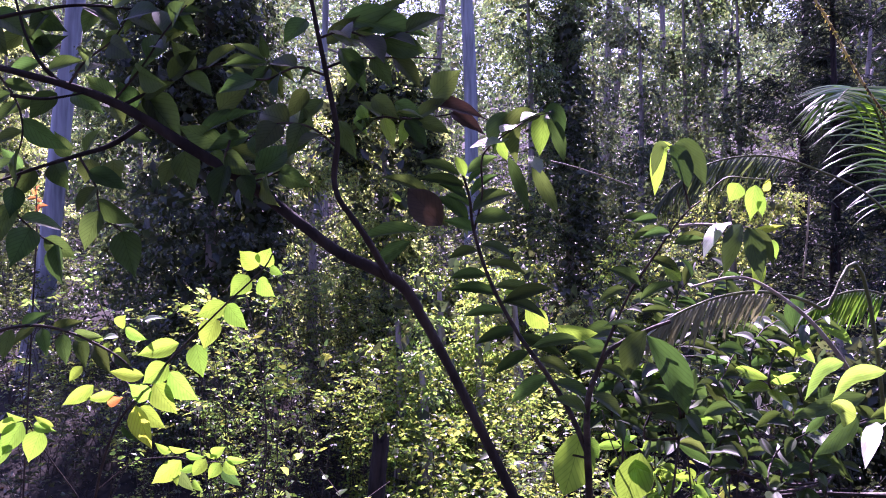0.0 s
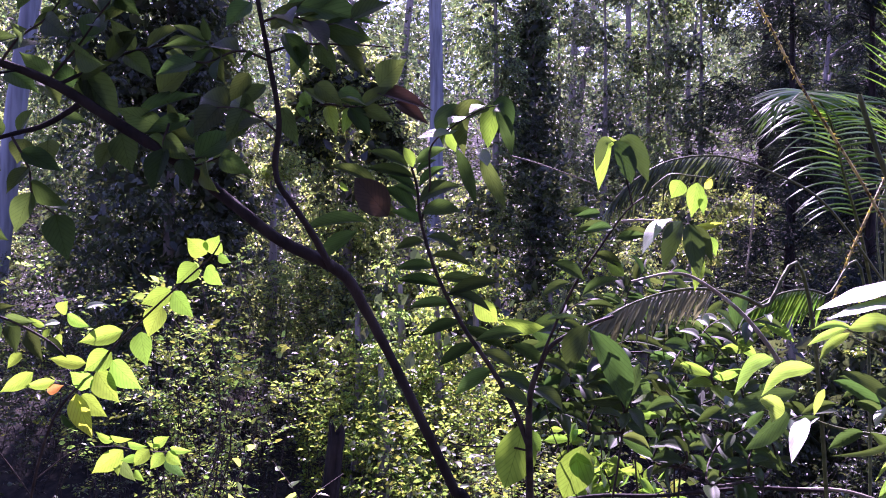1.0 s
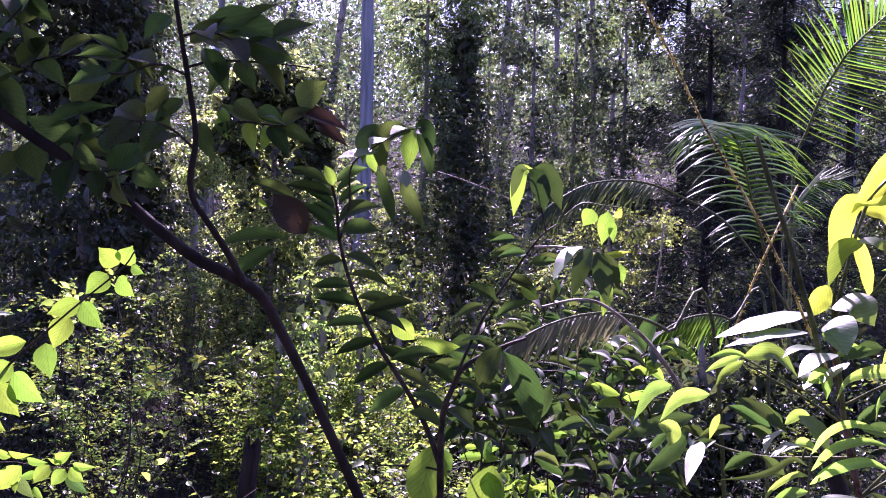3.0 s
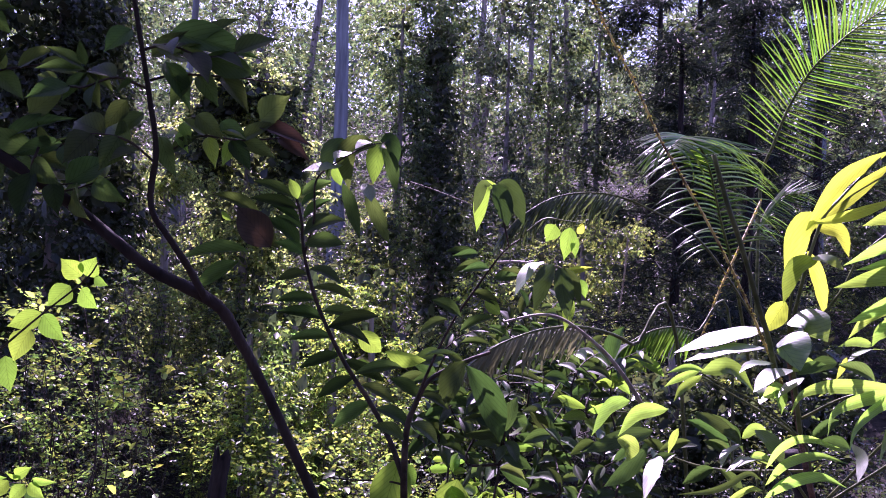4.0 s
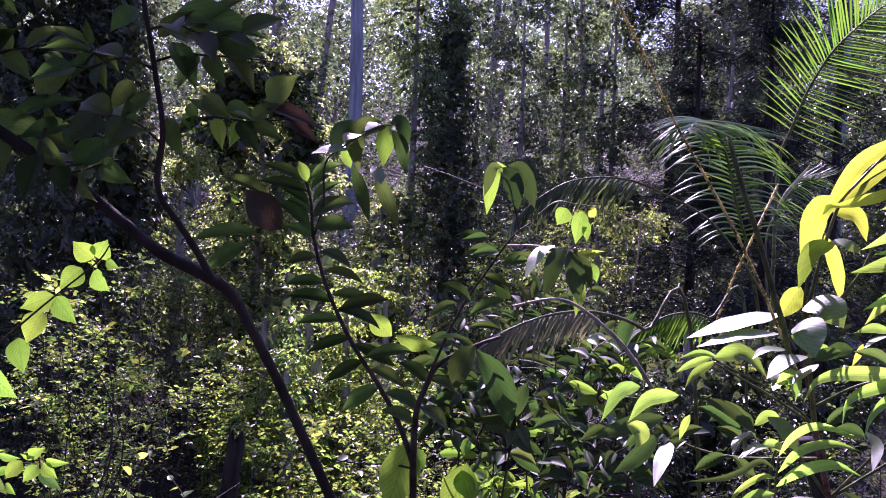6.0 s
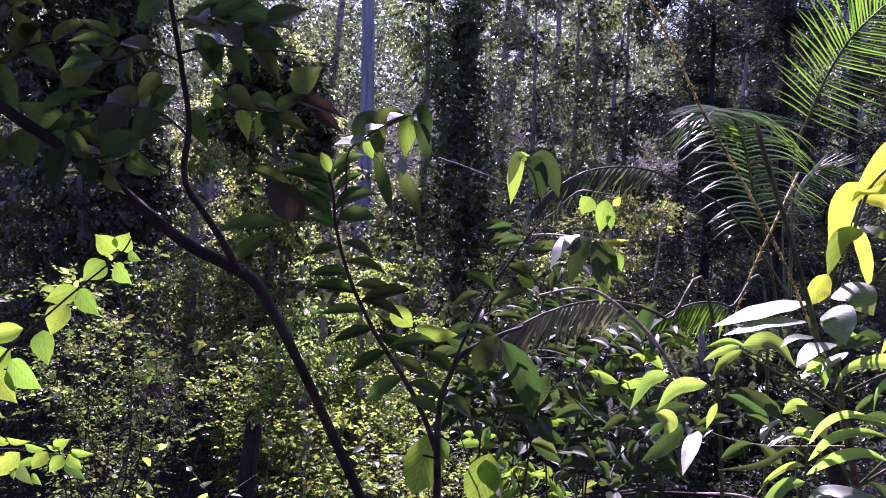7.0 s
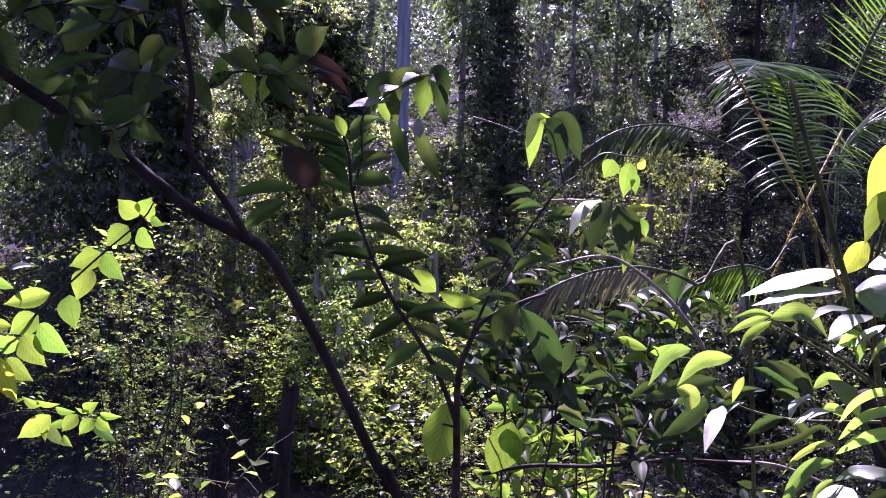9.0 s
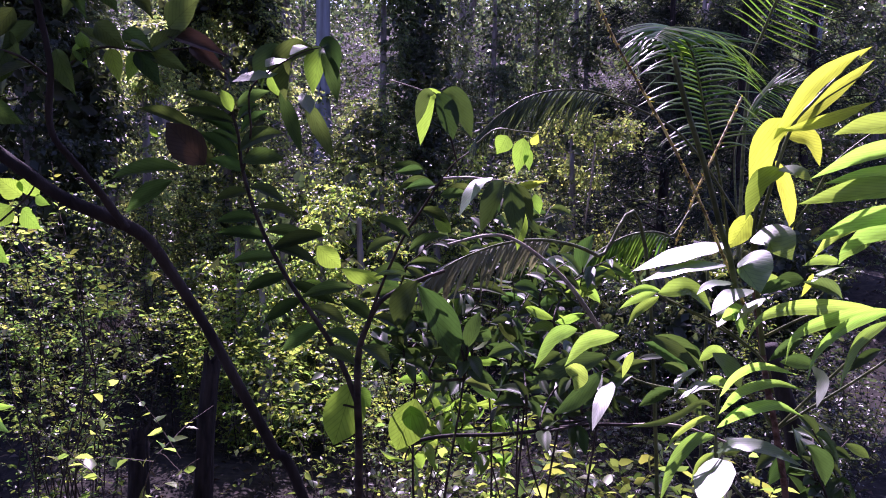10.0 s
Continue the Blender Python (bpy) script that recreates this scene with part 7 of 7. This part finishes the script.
# ---- stumps ----
def stump(foot, head, radius, label, seed):
    """A dead trunk, broken off, with a splintered top."""
    r = np.random.default_rng(seed)
    a, b = Vector(foot), Vector(head)
    z = float(ground_z(a.x, a.y))
    ob = thing("dead_stump", (a.x, a.y, z), label, "stump")
    line = smooth_line([(a.x, a.y, z - 0.2), tuple((a + b) / 2), tuple(b)], 7)
    rad = np.linspace(radius * 1.25, radius, len(line))
    v, f = tube_arrays(line, rad, 14, 0.06, seed)
    top = v[-14:].copy()
    v[-14:, 2] += r.uniform(-0.06, 0.10, 14)
    n = len(v)
    inner = (top - line[-1]) * 0.55 + line[-1] - [0, 0, 0.04]
    v = np.vstack([v, inner, [line[-1] - [0, 0, 0.06]]])
    f = list(map(tuple, f))
    for j in range(14):
        k = (j + 1) % 14
        f += [(n - 14 + j, n - 14 + k, n + k, n + j), (n + j, n + k, n + 14, n + 14)]
    bm = bmesh.new()
    vs = [bm.verts.new(c) for c in v]
    for q in f:
        try:
            bm.faces.new([vs[i] for i in dict.fromkeys(q)])
        except ValueError:
            pass
    me = bpy.data.meshes.new("trunk")
    bm.to_mesh(me)
    bm.free()
    t = part("trunk", me, DARK_BARK, ob)
    t.matrix_parent_inverse = ob.matrix_basis.inverted()
    return ob


stump((-0.489, 5.971, -0.777), (-0.392, 5.971, 0.238), 0.056, "dark broken dead stump standing in the gully", 1)
stump((-0.855, 5.771, -0.632), (-0.846, 5.771, -0.195), 0.062, "short dark rotten stump in the gully", 2)

# the tangle of broad leaves below the palm; leaf colours carry its light and shade
bush = plant("broad_leaved_shrub", 0.42, 1.82, "shrub with broad green leaves coloured partly lit, mostly shaded", "shrub", "broad-leaved shrubs")
stem(bush, "stem", TWIG_BARK, (0.0032, 0.002), [(0.54, 1.94, float(ground_z(0.54, 1.94)) - 0.03), (0.52, 1.87, 0.45), (0.41, 1.85, 0.89), (0.396, 1.823, 1.278)])
leafy_twig(bush, DEEP_SHADE_GREEN, (0.003, 0.001), [(0.396, 1.823, 1.278), (0.334, 1.823, 1.259), (0.380, 1.823, 1.314), (0.420, 1.773, 1.344)], 13, 0.063, 0.39, seed=0, kind="lance")
leafy_twig(bush, SHADE_GREEN, (0.003, 0.001), [(0.396, 1.823, 1.278), (0.392, 1.935, 1.255), (0.433, 1.823, 1.351), (0.469, 1.670, 1.411)], 11, 0.064, 0.34, seed=1, kind="lance")
leafy_twig(bush, DEEP_SHADE_GREEN, (0.003, 0.001), [(0.396, 1.823, 1.278), (0.364, 1.897, 1.274), (0.363, 1.823, 1.377), (0.357, 1.676, 1.446)], 15, 0.065, 0.36, seed=2, kind="lance")
leafy_twig(bush, SHADE_GREEN, (0.003, 0.001), [(0.396, 1.823, 1.278), (0.426, 1.832, 1.262), (0.374, 1.823, 1.353), (0.324, 1.903, 1.400)], 13, 0.054, 0.40, seed=3, kind="lance")
leafy_twig(bush, DEEP_SHADE_GREEN, (0.003, 0.001), [(0.396, 1.823, 1.278), (0.370, 1.792, 1.262), (0.379, 1.823, 1.338), (0.362, 1.759, 1.397)], 15, 0.063, 0.37, seed=4, kind="lance")
bush = plant("broad_leaved_shrub", 0.47, 1.67, "shrub with broad green leaves coloured partly lit, mostly shaded", "shrub", "broad-leaved shrubs")
stem(bush, "stem", TWIG_BARK, (0.0032, 0.002), [(0.67, 1.79, float(ground_z(0.67, 1.79)) - 0.03), (0.54, 1.72, 0.44), (0.43, 1.70, 0.87), (0.458, 1.673, 1.249)])
leafy_twig(bush, DEEP_SHADE_GREEN, (0.003, 0.001), [(0.458, 1.673, 1.249), (0.394, 1.654, 1.258), (0.432, 1.673, 1.330), (0.477, 1.674, 1.377)], 15, 0.050, 0.44, seed=10, kind="lance")
leafy_twig(bush, SHADE_GREEN, (0.003, 0.001), [(0.458, 1.673, 1.249), (0.466, 1.726, 1.231), (0.437, 1.673, 1.318), (0.429, 1.687, 1.361)], 15, 0.064, 0.35, seed=11, kind="lance")
leafy_twig(bush, DEEP_SHADE_GREEN, (0.003, 0.001), [(0.458, 1.673, 1.249), (0.442, 1.614, 1.308), (0.424, 1.673, 1.353), (0.398, 1.821, 1.359)], 15, 0.055, 0.40, seed=12, kind="lance")
leafy_twig(bush, LIT_GREEN, (0.003, 0.001), [(0.458, 1.673, 1.249), (0.470, 1.669, 1.301), (0.438, 1.673, 1.364), (0.384, 1.737, 1.389)], 13, 0.044, 0.35, seed=13, kind="lance")
leafy_twig(bush, DEEP_SHADE_GREEN, (0.003, 0.001), [(0.458, 1.673, 1.249), (0.449, 1.613, 1.317), (0.441, 1.673, 1.359), (0.390, 1.673, 1.383)], 14, 0.056, 0.43, seed=14, kind="lance")
bush = plant("broad_leaved_shrub", 0.69, 2.02, "shrub with broad green leaves coloured partly lit, mostly shaded", "shrub", "broad-leaved shrubs")
stem(bush, "stem", TWIG_BARK, (0.0032, 0.002), [(0.74, 2.14, float(ground_z(0.74, 2.14)) - 0.03), (0.71, 2.07, 0.44), (0.67, 2.05, 0.89), (0.664, 2.023, 1.267)])
leafy_twig(bush, SHADE_GREEN, (0.003, 0.001), [(0.664, 2.023, 1.267), (0.610, 2.021, 1.260), (0.613, 2.023, 1.355), (0.630, 2.016, 1.414)], 14, 0.060, 0.34, seed=20, kind="lance")
leafy_twig(bush, DEEP_SHADE_GREEN, (0.003, 0.001), [(0.664, 2.023, 1.267), (0.716, 2.090, 1.269), (0.678, 2.023, 1.378), (0.630, 2.030, 1.437)], 12, 0.042, 0.35, seed=21, kind="lance")
leafy_twig(bush, DEEP_SHADE_GREEN, (0.003, 0.001), [(0.664, 2.023, 1.267), (0.639, 2.045, 1.227), (0.642, 2.023, 1.323), (0.598, 1.886, 1.393)], 14, 0.055, 0.40, seed=22, kind="lance")
leafy_twig(bush, SHADE_GREEN, (0.003, 0.001), [(0.664, 2.023, 1.267), (0.779, 2.107, 1.236), (0.728, 2.023, 1.359), (0.720, 2.012, 1.429)], 13, 0.060, 0.33, seed=23, kind="lance")
leafy_twig(bush, DEEP_SHADE_GREEN, (0.003, 0.001), [(0.664, 2.023, 1.267), (0.600, 1.891, 1.292), (0.678, 2.023, 1.342), (0.713, 2.002, 1.381)], 14, 0.066, 0.40, seed=24, kind="lance")
bush = plant("broad_leaved_shrub", 0.63, 1.82, "shrub with broad green leaves coloured partly lit, mostly shaded", "shrub", "broad-leaved shrubs")
stem(bush, "stem", TWIG_BARK, (0.0032, 0.002), [(0.41, 1.94, float(ground_z(0.41, 1.94)) - 0.03), (0.55, 1.87, 0.40), (0.60, 1.85, 0.80), (0.613, 1.823, 1.149)])
leafy_twig(bush, DEEP_SHADE_GREEN, (0.003, 0.001), [(0.613, 1.823, 1.149), (0.555, 1.809, 1.165), (0.599, 1.823, 1.231), (0.652, 1.819, 1.269)], 15, 0.061, 0.33, seed=30, kind="lance")
leafy_twig(bush, SHADE_GREEN, (0.003, 0.001), [(0.613, 1.823, 1.149), (0.586, 1.822, 1.184), (0.627, 1.823, 1.253), (0.700, 1.813, 1.292)], 12, 0.050, 0.36, seed=31, kind="lance")
leafy_twig(bush, DEEP_SHADE_GREEN, (0.003, 0.001), [(0.613, 1.823, 1.149), (0.667, 1.834, 1.139), (0.632, 1.823, 1.234), (0.504, 1.585, 1.337)], 13, 0.058, 0.33, seed=32, kind="lance")
leafy_twig(bush, SHADE_GREEN, (0.003, 0.001), [(0.613, 1.823, 1.149), (0.592, 1.856, 1.145), (0.586, 1.823, 1.255), (0.630, 1.857, 1.317)], 14, 0.046, 0.42, seed=33, kind="lance")
leafy_twig(bush, DEEP_SHADE_GREEN, (0.003, 0.001), [(0.613, 1.823, 1.149), (0.572, 1.676, 1.207), (0.606, 1.823, 1.234), (0.621, 1.947, 1.242)], 15, 0.057, 0.35, seed=34, kind="lance")
bush = plant("broad_leaved_shrub", 0.73, 1.82, "shrub with broad green leaves coloured partly lit, mostly shaded", "shrub", "broad-leaved shrubs")
stem(bush, "stem", TWIG_BARK, (0.0032, 0.002), [(0.61, 1.94, float(ground_z(0.61, 1.94)) - 0.03), (0.67, 1.87, 0.45), (0.67, 1.85, 0.90), (0.711, 1.823, 1.283)])
leafy_twig(bush, DEEP_SHADE_GREEN, (0.003, 0.001), [(0.711, 1.823, 1.283), (0.647, 1.805, 1.326), (0.705, 1.823, 1.401), (0.756, 1.749, 1.453)], 14, 0.062, 0.35, seed=40, kind="lance")
leafy_twig(bush, LIT_GREEN, (0.003, 0.001), [(0.711, 1.823, 1.283), (0.639, 1.742, 1.331), (0.697, 1.823, 1.390), (0.819, 1.917, 1.421)], 14, 0.063, 0.36, seed=41, kind="lance")
leafy_twig(bush, DEEP_SHADE_GREEN, (0.003, 0.001), [(0.711, 1.823, 1.283), (0.631, 1.799, 1.346), (0.654, 1.823, 1.407), (0.740, 1.930, 1.429)], 12, 0.051, 0.43, seed=42, kind="lance")
leafy_twig(bush, DEEP_SHADE_GREEN, (0.003, 0.001), [(0.711, 1.823, 1.283), (0.757, 1.850, 1.248), (0.719, 1.823, 1.357), (0.716, 1.810, 1.429)], 14, 0.065, 0.43, seed=43, kind="lance")
leafy_twig(bush, SHADE_GREEN, (0.003, 0.001), [(0.711, 1.823, 1.283), (0.704, 1.755, 1.296), (0.696, 1.823, 1.367), (0.616, 1.741, 1.424)], 12, 0.048, 0.43, seed=44, kind="lance")
bush = plant("broad_leaved_shrub", 0.52, 2.12, "shrub with broad thin leaves lit from behind", "shrub", "broad-leaved shrubs")
stem(bush, "stem", TWIG_BARK, (0.0032, 0.002), [(0.67, 2.24, float(ground_z(0.67, 2.24)) - 0.03), (0.64, 2.17, 0.35), (0.48, 2.15, 0.71), (0.504, 2.123, 1.011)])
leafy_twig(bush, LIT_GREEN, (0.003, 0.001), [(0.504, 2.123, 1.011), (0.500, 2.122, 1.018), (0.465, 2.123, 1.117), (0.444, 2.208, 1.157)], 15, 0.052, 0.40, seed=50, kind="lance")
leafy_twig(bush, LIT_GREEN, (0.003, 0.001), [(0.504, 2.123, 1.011), (0.544, 2.164, 1.027), (0.535, 2.123, 1.114), (0.559, 2.198, 1.133)], 15, 0.042, 0.33, seed=51, kind="lance")
leafy_twig(bush, LIT_GREEN, (0.003, 0.001), [(0.504, 2.123, 1.011), (0.552, 2.102, 1.019), (0.514, 2.123, 1.104), (0.470, 2.172, 1.144)], 14, 0.045, 0.43, seed=52, kind="lance")
leafy_twig(bush, LIT_GREEN, (0.003, 0.001), [(0.504, 2.123, 1.011), (0.416, 2.067, 0.955), (0.460, 2.123, 1.017), (0.522, 2.040, 1.084)], 14, 0.060, 0.39, seed=53, kind="lance")
leafy_twig(bush, LIT_GREEN, (0.003, 0.001), [(0.504, 2.123, 1.011), (0.494, 2.077, 1.006), (0.514, 2.123, 1.058), (0.563, 2.155, 1.077)], 14, 0.055, 0.41, seed=54, kind="lance")
bush = plant("broad_leaved_shrub", 0.69, 2.32, "shrub with broad thin leaves lit from behind", "shrub", "broad-leaved shrubs")
stem(bush, "stem", TWIG_BARK, (0.0032, 0.002), [(0.79, 2.44, float(ground_z(0.79, 2.44)) - 0.03), (0.66, 2.37, 0.31), (0.73, 2.35, 0.61), (0.672, 2.323, 0.876)])
leafy_twig(bush, LIT_GREEN, (0.003, 0.001), [(0.672, 2.323, 0.876), (0.615, 2.282, 0.883), (0.666, 2.323, 0.946), (0.722, 2.271, 0.995)], 15, 0.065, 0.35, seed=60, kind="lance")
leafy_twig(bush, LIT_GREEN, (0.003, 0.001), [(0.672, 2.323, 0.876), (0.722, 2.211, 0.949), (0.712, 2.323, 0.990), (0.678, 2.459, 0.987)], 14, 0.052, 0.33, seed=61, kind="lance")
leafy_twig(bush, LIT_GREEN, (0.003, 0.001), [(0.672, 2.323, 0.876), (0.714, 2.322, 0.834), (0.696, 2.323, 0.939), (0.658, 2.246, 1.023)], 12, 0.054, 0.42, seed=62, kind="lance")
leafy_twig(bush, LIT_GREEN, (0.003, 0.001), [(0.672, 2.323, 0.876), (0.590, 2.289, 0.891), (0.592, 2.323, 0.976), (0.578, 2.381, 1.013)], 11, 0.060, 0.34, seed=63, kind="lance")
leafy_twig(bush, LIT_GREEN, (0.003, 0.001), [(0.672, 2.323, 0.876), (0.642, 2.348, 0.898), (0.627, 2.323, 0.986), (0.592, 2.271, 1.036)], 11, 0.042, 0.43, seed=64, kind="lance")
bush = plant("broad_leaved_shrub", 0.64, 2.22, "shrub with broad soft leaves in shade-toned green", "shrub", "broad-leaved shrubs")
stem(bush, "stem", TWIG_BARK, (0.0032, 0.002), [(0.73, 2.34, float(ground_z(0.73, 2.34)) - 0.03), (0.67, 2.27, 0.46), (0.66, 2.25, 0.92), (0.614, 2.223, 1.313)])
leafy_twig(bush, SHADE_GREEN, (0.003, 0.001), [(0.614, 2.223, 1.313), (0.578, 2.219, 1.336), (0.595, 2.223, 1.426), (0.619, 2.238, 1.474)], 15, 0.044, 0.35, seed=70, kind="lance")
leafy_twig(bush, SHADE_GREEN, (0.003, 0.001), [(0.614, 2.223, 1.313), (0.718, 2.240, 1.325), (0.647, 2.223, 1.411), (0.589, 2.261, 1.450)], 14, 0.060, 0.36, seed=71, kind="lance")
leafy_twig(bush, SHADE_GREEN, (0.003, 0.001), [(0.614, 2.223, 1.313), (0.606, 2.215, 1.365), (0.619, 2.223, 1.457), (0.648, 2.191, 1.510)], 13, 0.066, 0.38, seed=72, kind="lance")
leafy_twig(bush, SHADE_GREEN, (0.003, 0.001), [(0.614, 2.223, 1.313), (0.532, 2.188, 1.317), (0.587, 2.223, 1.391), (0.624, 2.115, 1.437)], 11, 0.057, 0.34, seed=73, kind="lance")
leafy_twig(bush, SHADE_GREEN, (0.003, 0.001), [(0.614, 2.223, 1.313), (0.423, 2.245, 1.333), (0.474, 2.223, 1.414), (0.508, 2.060, 1.462)], 12, 0.054, 0.39, seed=74, kind="lance")
bush = plant("broad_leaved_shrub", 0.70, 1.62, "shrub with broad green leaves coloured partly lit, mostly shaded", "shrub", "broad-leaved shrubs")
stem(bush, "stem", TWIG_BARK, (0.0032, 0.002), [(0.61, 1.74, float(ground_z(0.61, 1.74)) - 0.03), (0.70, 1.67, 0.42), (0.66, 1.65, 0.83), (0.684, 1.623, 1.186)])
leafy_twig(bush, DEEP_SHADE_GREEN, (0.003, 0.001), [(0.684, 1.623, 1.186), (0.631, 1.636, 1.191), (0.631, 1.623, 1.263), (0.635, 1.634, 1.301)], 12, 0.042, 0.42, seed=80, kind="lance")
leafy_twig(bush, SHADE_GREEN, (0.003, 0.001), [(0.684, 1.623, 1.186), (0.559, 1.541, 1.200), (0.602, 1.623, 1.237), (0.637, 1.581, 1.280)], 11, 0.055, 0.40, seed=81, kind="lance")
leafy_twig(bush, DEEP_SHADE_GREEN, (0.003, 0.001), [(0.684, 1.623, 1.186), (0.741, 1.701, 1.201), (0.672, 1.623, 1.278), (0.621, 1.671, 1.294)], 15, 0.047, 0.40, seed=82, kind="lance")
leafy_twig(bush, DEEP_SHADE_GREEN, (0.003, 0.001), [(0.684, 1.623, 1.186), (0.635, 1.575, 1.220), (0.680, 1.623, 1.260), (0.775, 1.672, 1.276)], 13, 0.047, 0.36, seed=83, kind="lance")
leafy_twig(bush, DEEP_SHADE_GREEN, (0.003, 0.001), [(0.684, 1.623, 1.186), (0.596, 1.592, 1.200), (0.668, 1.623, 1.258), (0.714, 1.518, 1.320)], 11, 0.064, 0.42, seed=84, kind="lance")
bush = plant("broad_leaved_shrub", 0.82, 2.22, "shrub with broad green leaves coloured partly lit, mostly shaded", "shrub", "broad-leaved shrubs")
stem(bush, "stem", TWIG_BARK, (0.0032, 0.002), [(0.85, 2.34, float(ground_z(0.85, 2.34)) - 0.03), (0.87, 2.27, 0.47), (0.75, 2.25, 0.94), (0.784, 2.223, 1.345)])
leafy_twig(bush, SHADE_GREEN, (0.003, 0.001), [(0.784, 2.223, 1.345), (0.731, 2.250, 1.343), (0.749, 2.223, 1.454), (0.827, 2.355, 1.516)], 12, 0.056, 0.42, seed=90, kind="lance")
leafy_twig(bush, DEEP_SHADE_GREEN, (0.003, 0.001), [(0.784, 2.223, 1.345), (0.743, 2.201, 1.346), (0.741, 2.223, 1.431), (0.738, 2.238, 1.476)], 13, 0.053, 0.40, seed=91, kind="lance")
leafy_twig(bush, DEEP_SHADE_GREEN, (0.003, 0.001), [(0.784, 2.223, 1.345), (0.746, 2.240, 1.378), (0.738, 2.223, 1.460), (0.666, 2.026, 1.506)], 15, 0.042, 0.38, seed=92, kind="lance")
leafy_twig(bush, SHADE_GREEN, (0.003, 0.001), [(0.784, 2.223, 1.345), (0.672, 2.151, 1.403), (0.707, 2.223, 1.482), (0.761, 2.293, 1.526)], 13, 0.058, 0.37, seed=93, kind="lance")
leafy_twig(bush, DEEP_SHADE_GREEN, (0.003, 0.001), [(0.784, 2.223, 1.345), (0.813, 2.211, 1.297), (0.809, 2.223, 1.379), (0.808, 2.222, 1.420)], 13, 0.055, 0.39, seed=94, kind="lance")
bush = plant("broad_leaved_shrub", 1.03, 1.47, "shrub with broad green leaves coloured partly lit, mostly shaded", "shrub", "broad-leaved shrubs")
stem(bush, "stem", TWIG_BARK, (0.0032, 0.002), [(0.95, 1.59, float(ground_z(0.95, 1.59)) - 0.03), (0.92, 1.52, 0.37), (0.97, 1.50, 0.75), (1.016, 1.471, 1.071)])
leafy_twig(bush, DEEP_SHADE_GREEN, (0.003, 0.001), [(1.016, 1.471, 1.071), (1.093, 1.504, 1.031), (1.026, 1.471, 1.143), (0.940, 1.411, 1.229)], 15, 0.053, 0.35, seed=100, kind="lance")
leafy_twig(bush, DEEP_SHADE_GREEN, (0.003, 0.001), [(1.016, 1.471, 1.071), (0.963, 1.483, 1.018), (0.990, 1.471, 1.121), (1.096, 1.526, 1.169)], 12, 0.047, 0.42, seed=101, kind="lance")
leafy_twig(bush, DEEP_SHADE_GREEN, (0.003, 0.001), [(1.016, 1.471, 1.071), (0.994, 1.473, 1.062), (1.007, 1.471, 1.143), (1.030, 1.481, 1.191)], 11, 0.043, 0.34, seed=102, kind="lance")
leafy_twig(bush, DEEP_SHADE_GREEN, (0.003, 0.001), [(1.016, 1.471, 1.071), (1.032, 1.497, 1.036), (0.992, 1.471, 1.147), (1.048, 1.556, 1.185)], 12, 0.044, 0.37, seed=103, kind="lance")
leafy_twig(bush, DEEP_SHADE_GREEN, (0.003, 0.001), [(1.016, 1.471, 1.071), (1.017, 1.455, 1.078), (0.995, 1.471, 1.137), (0.968, 1.501, 1.163)], 13, 0.066, 0.40, seed=104, kind="lance")
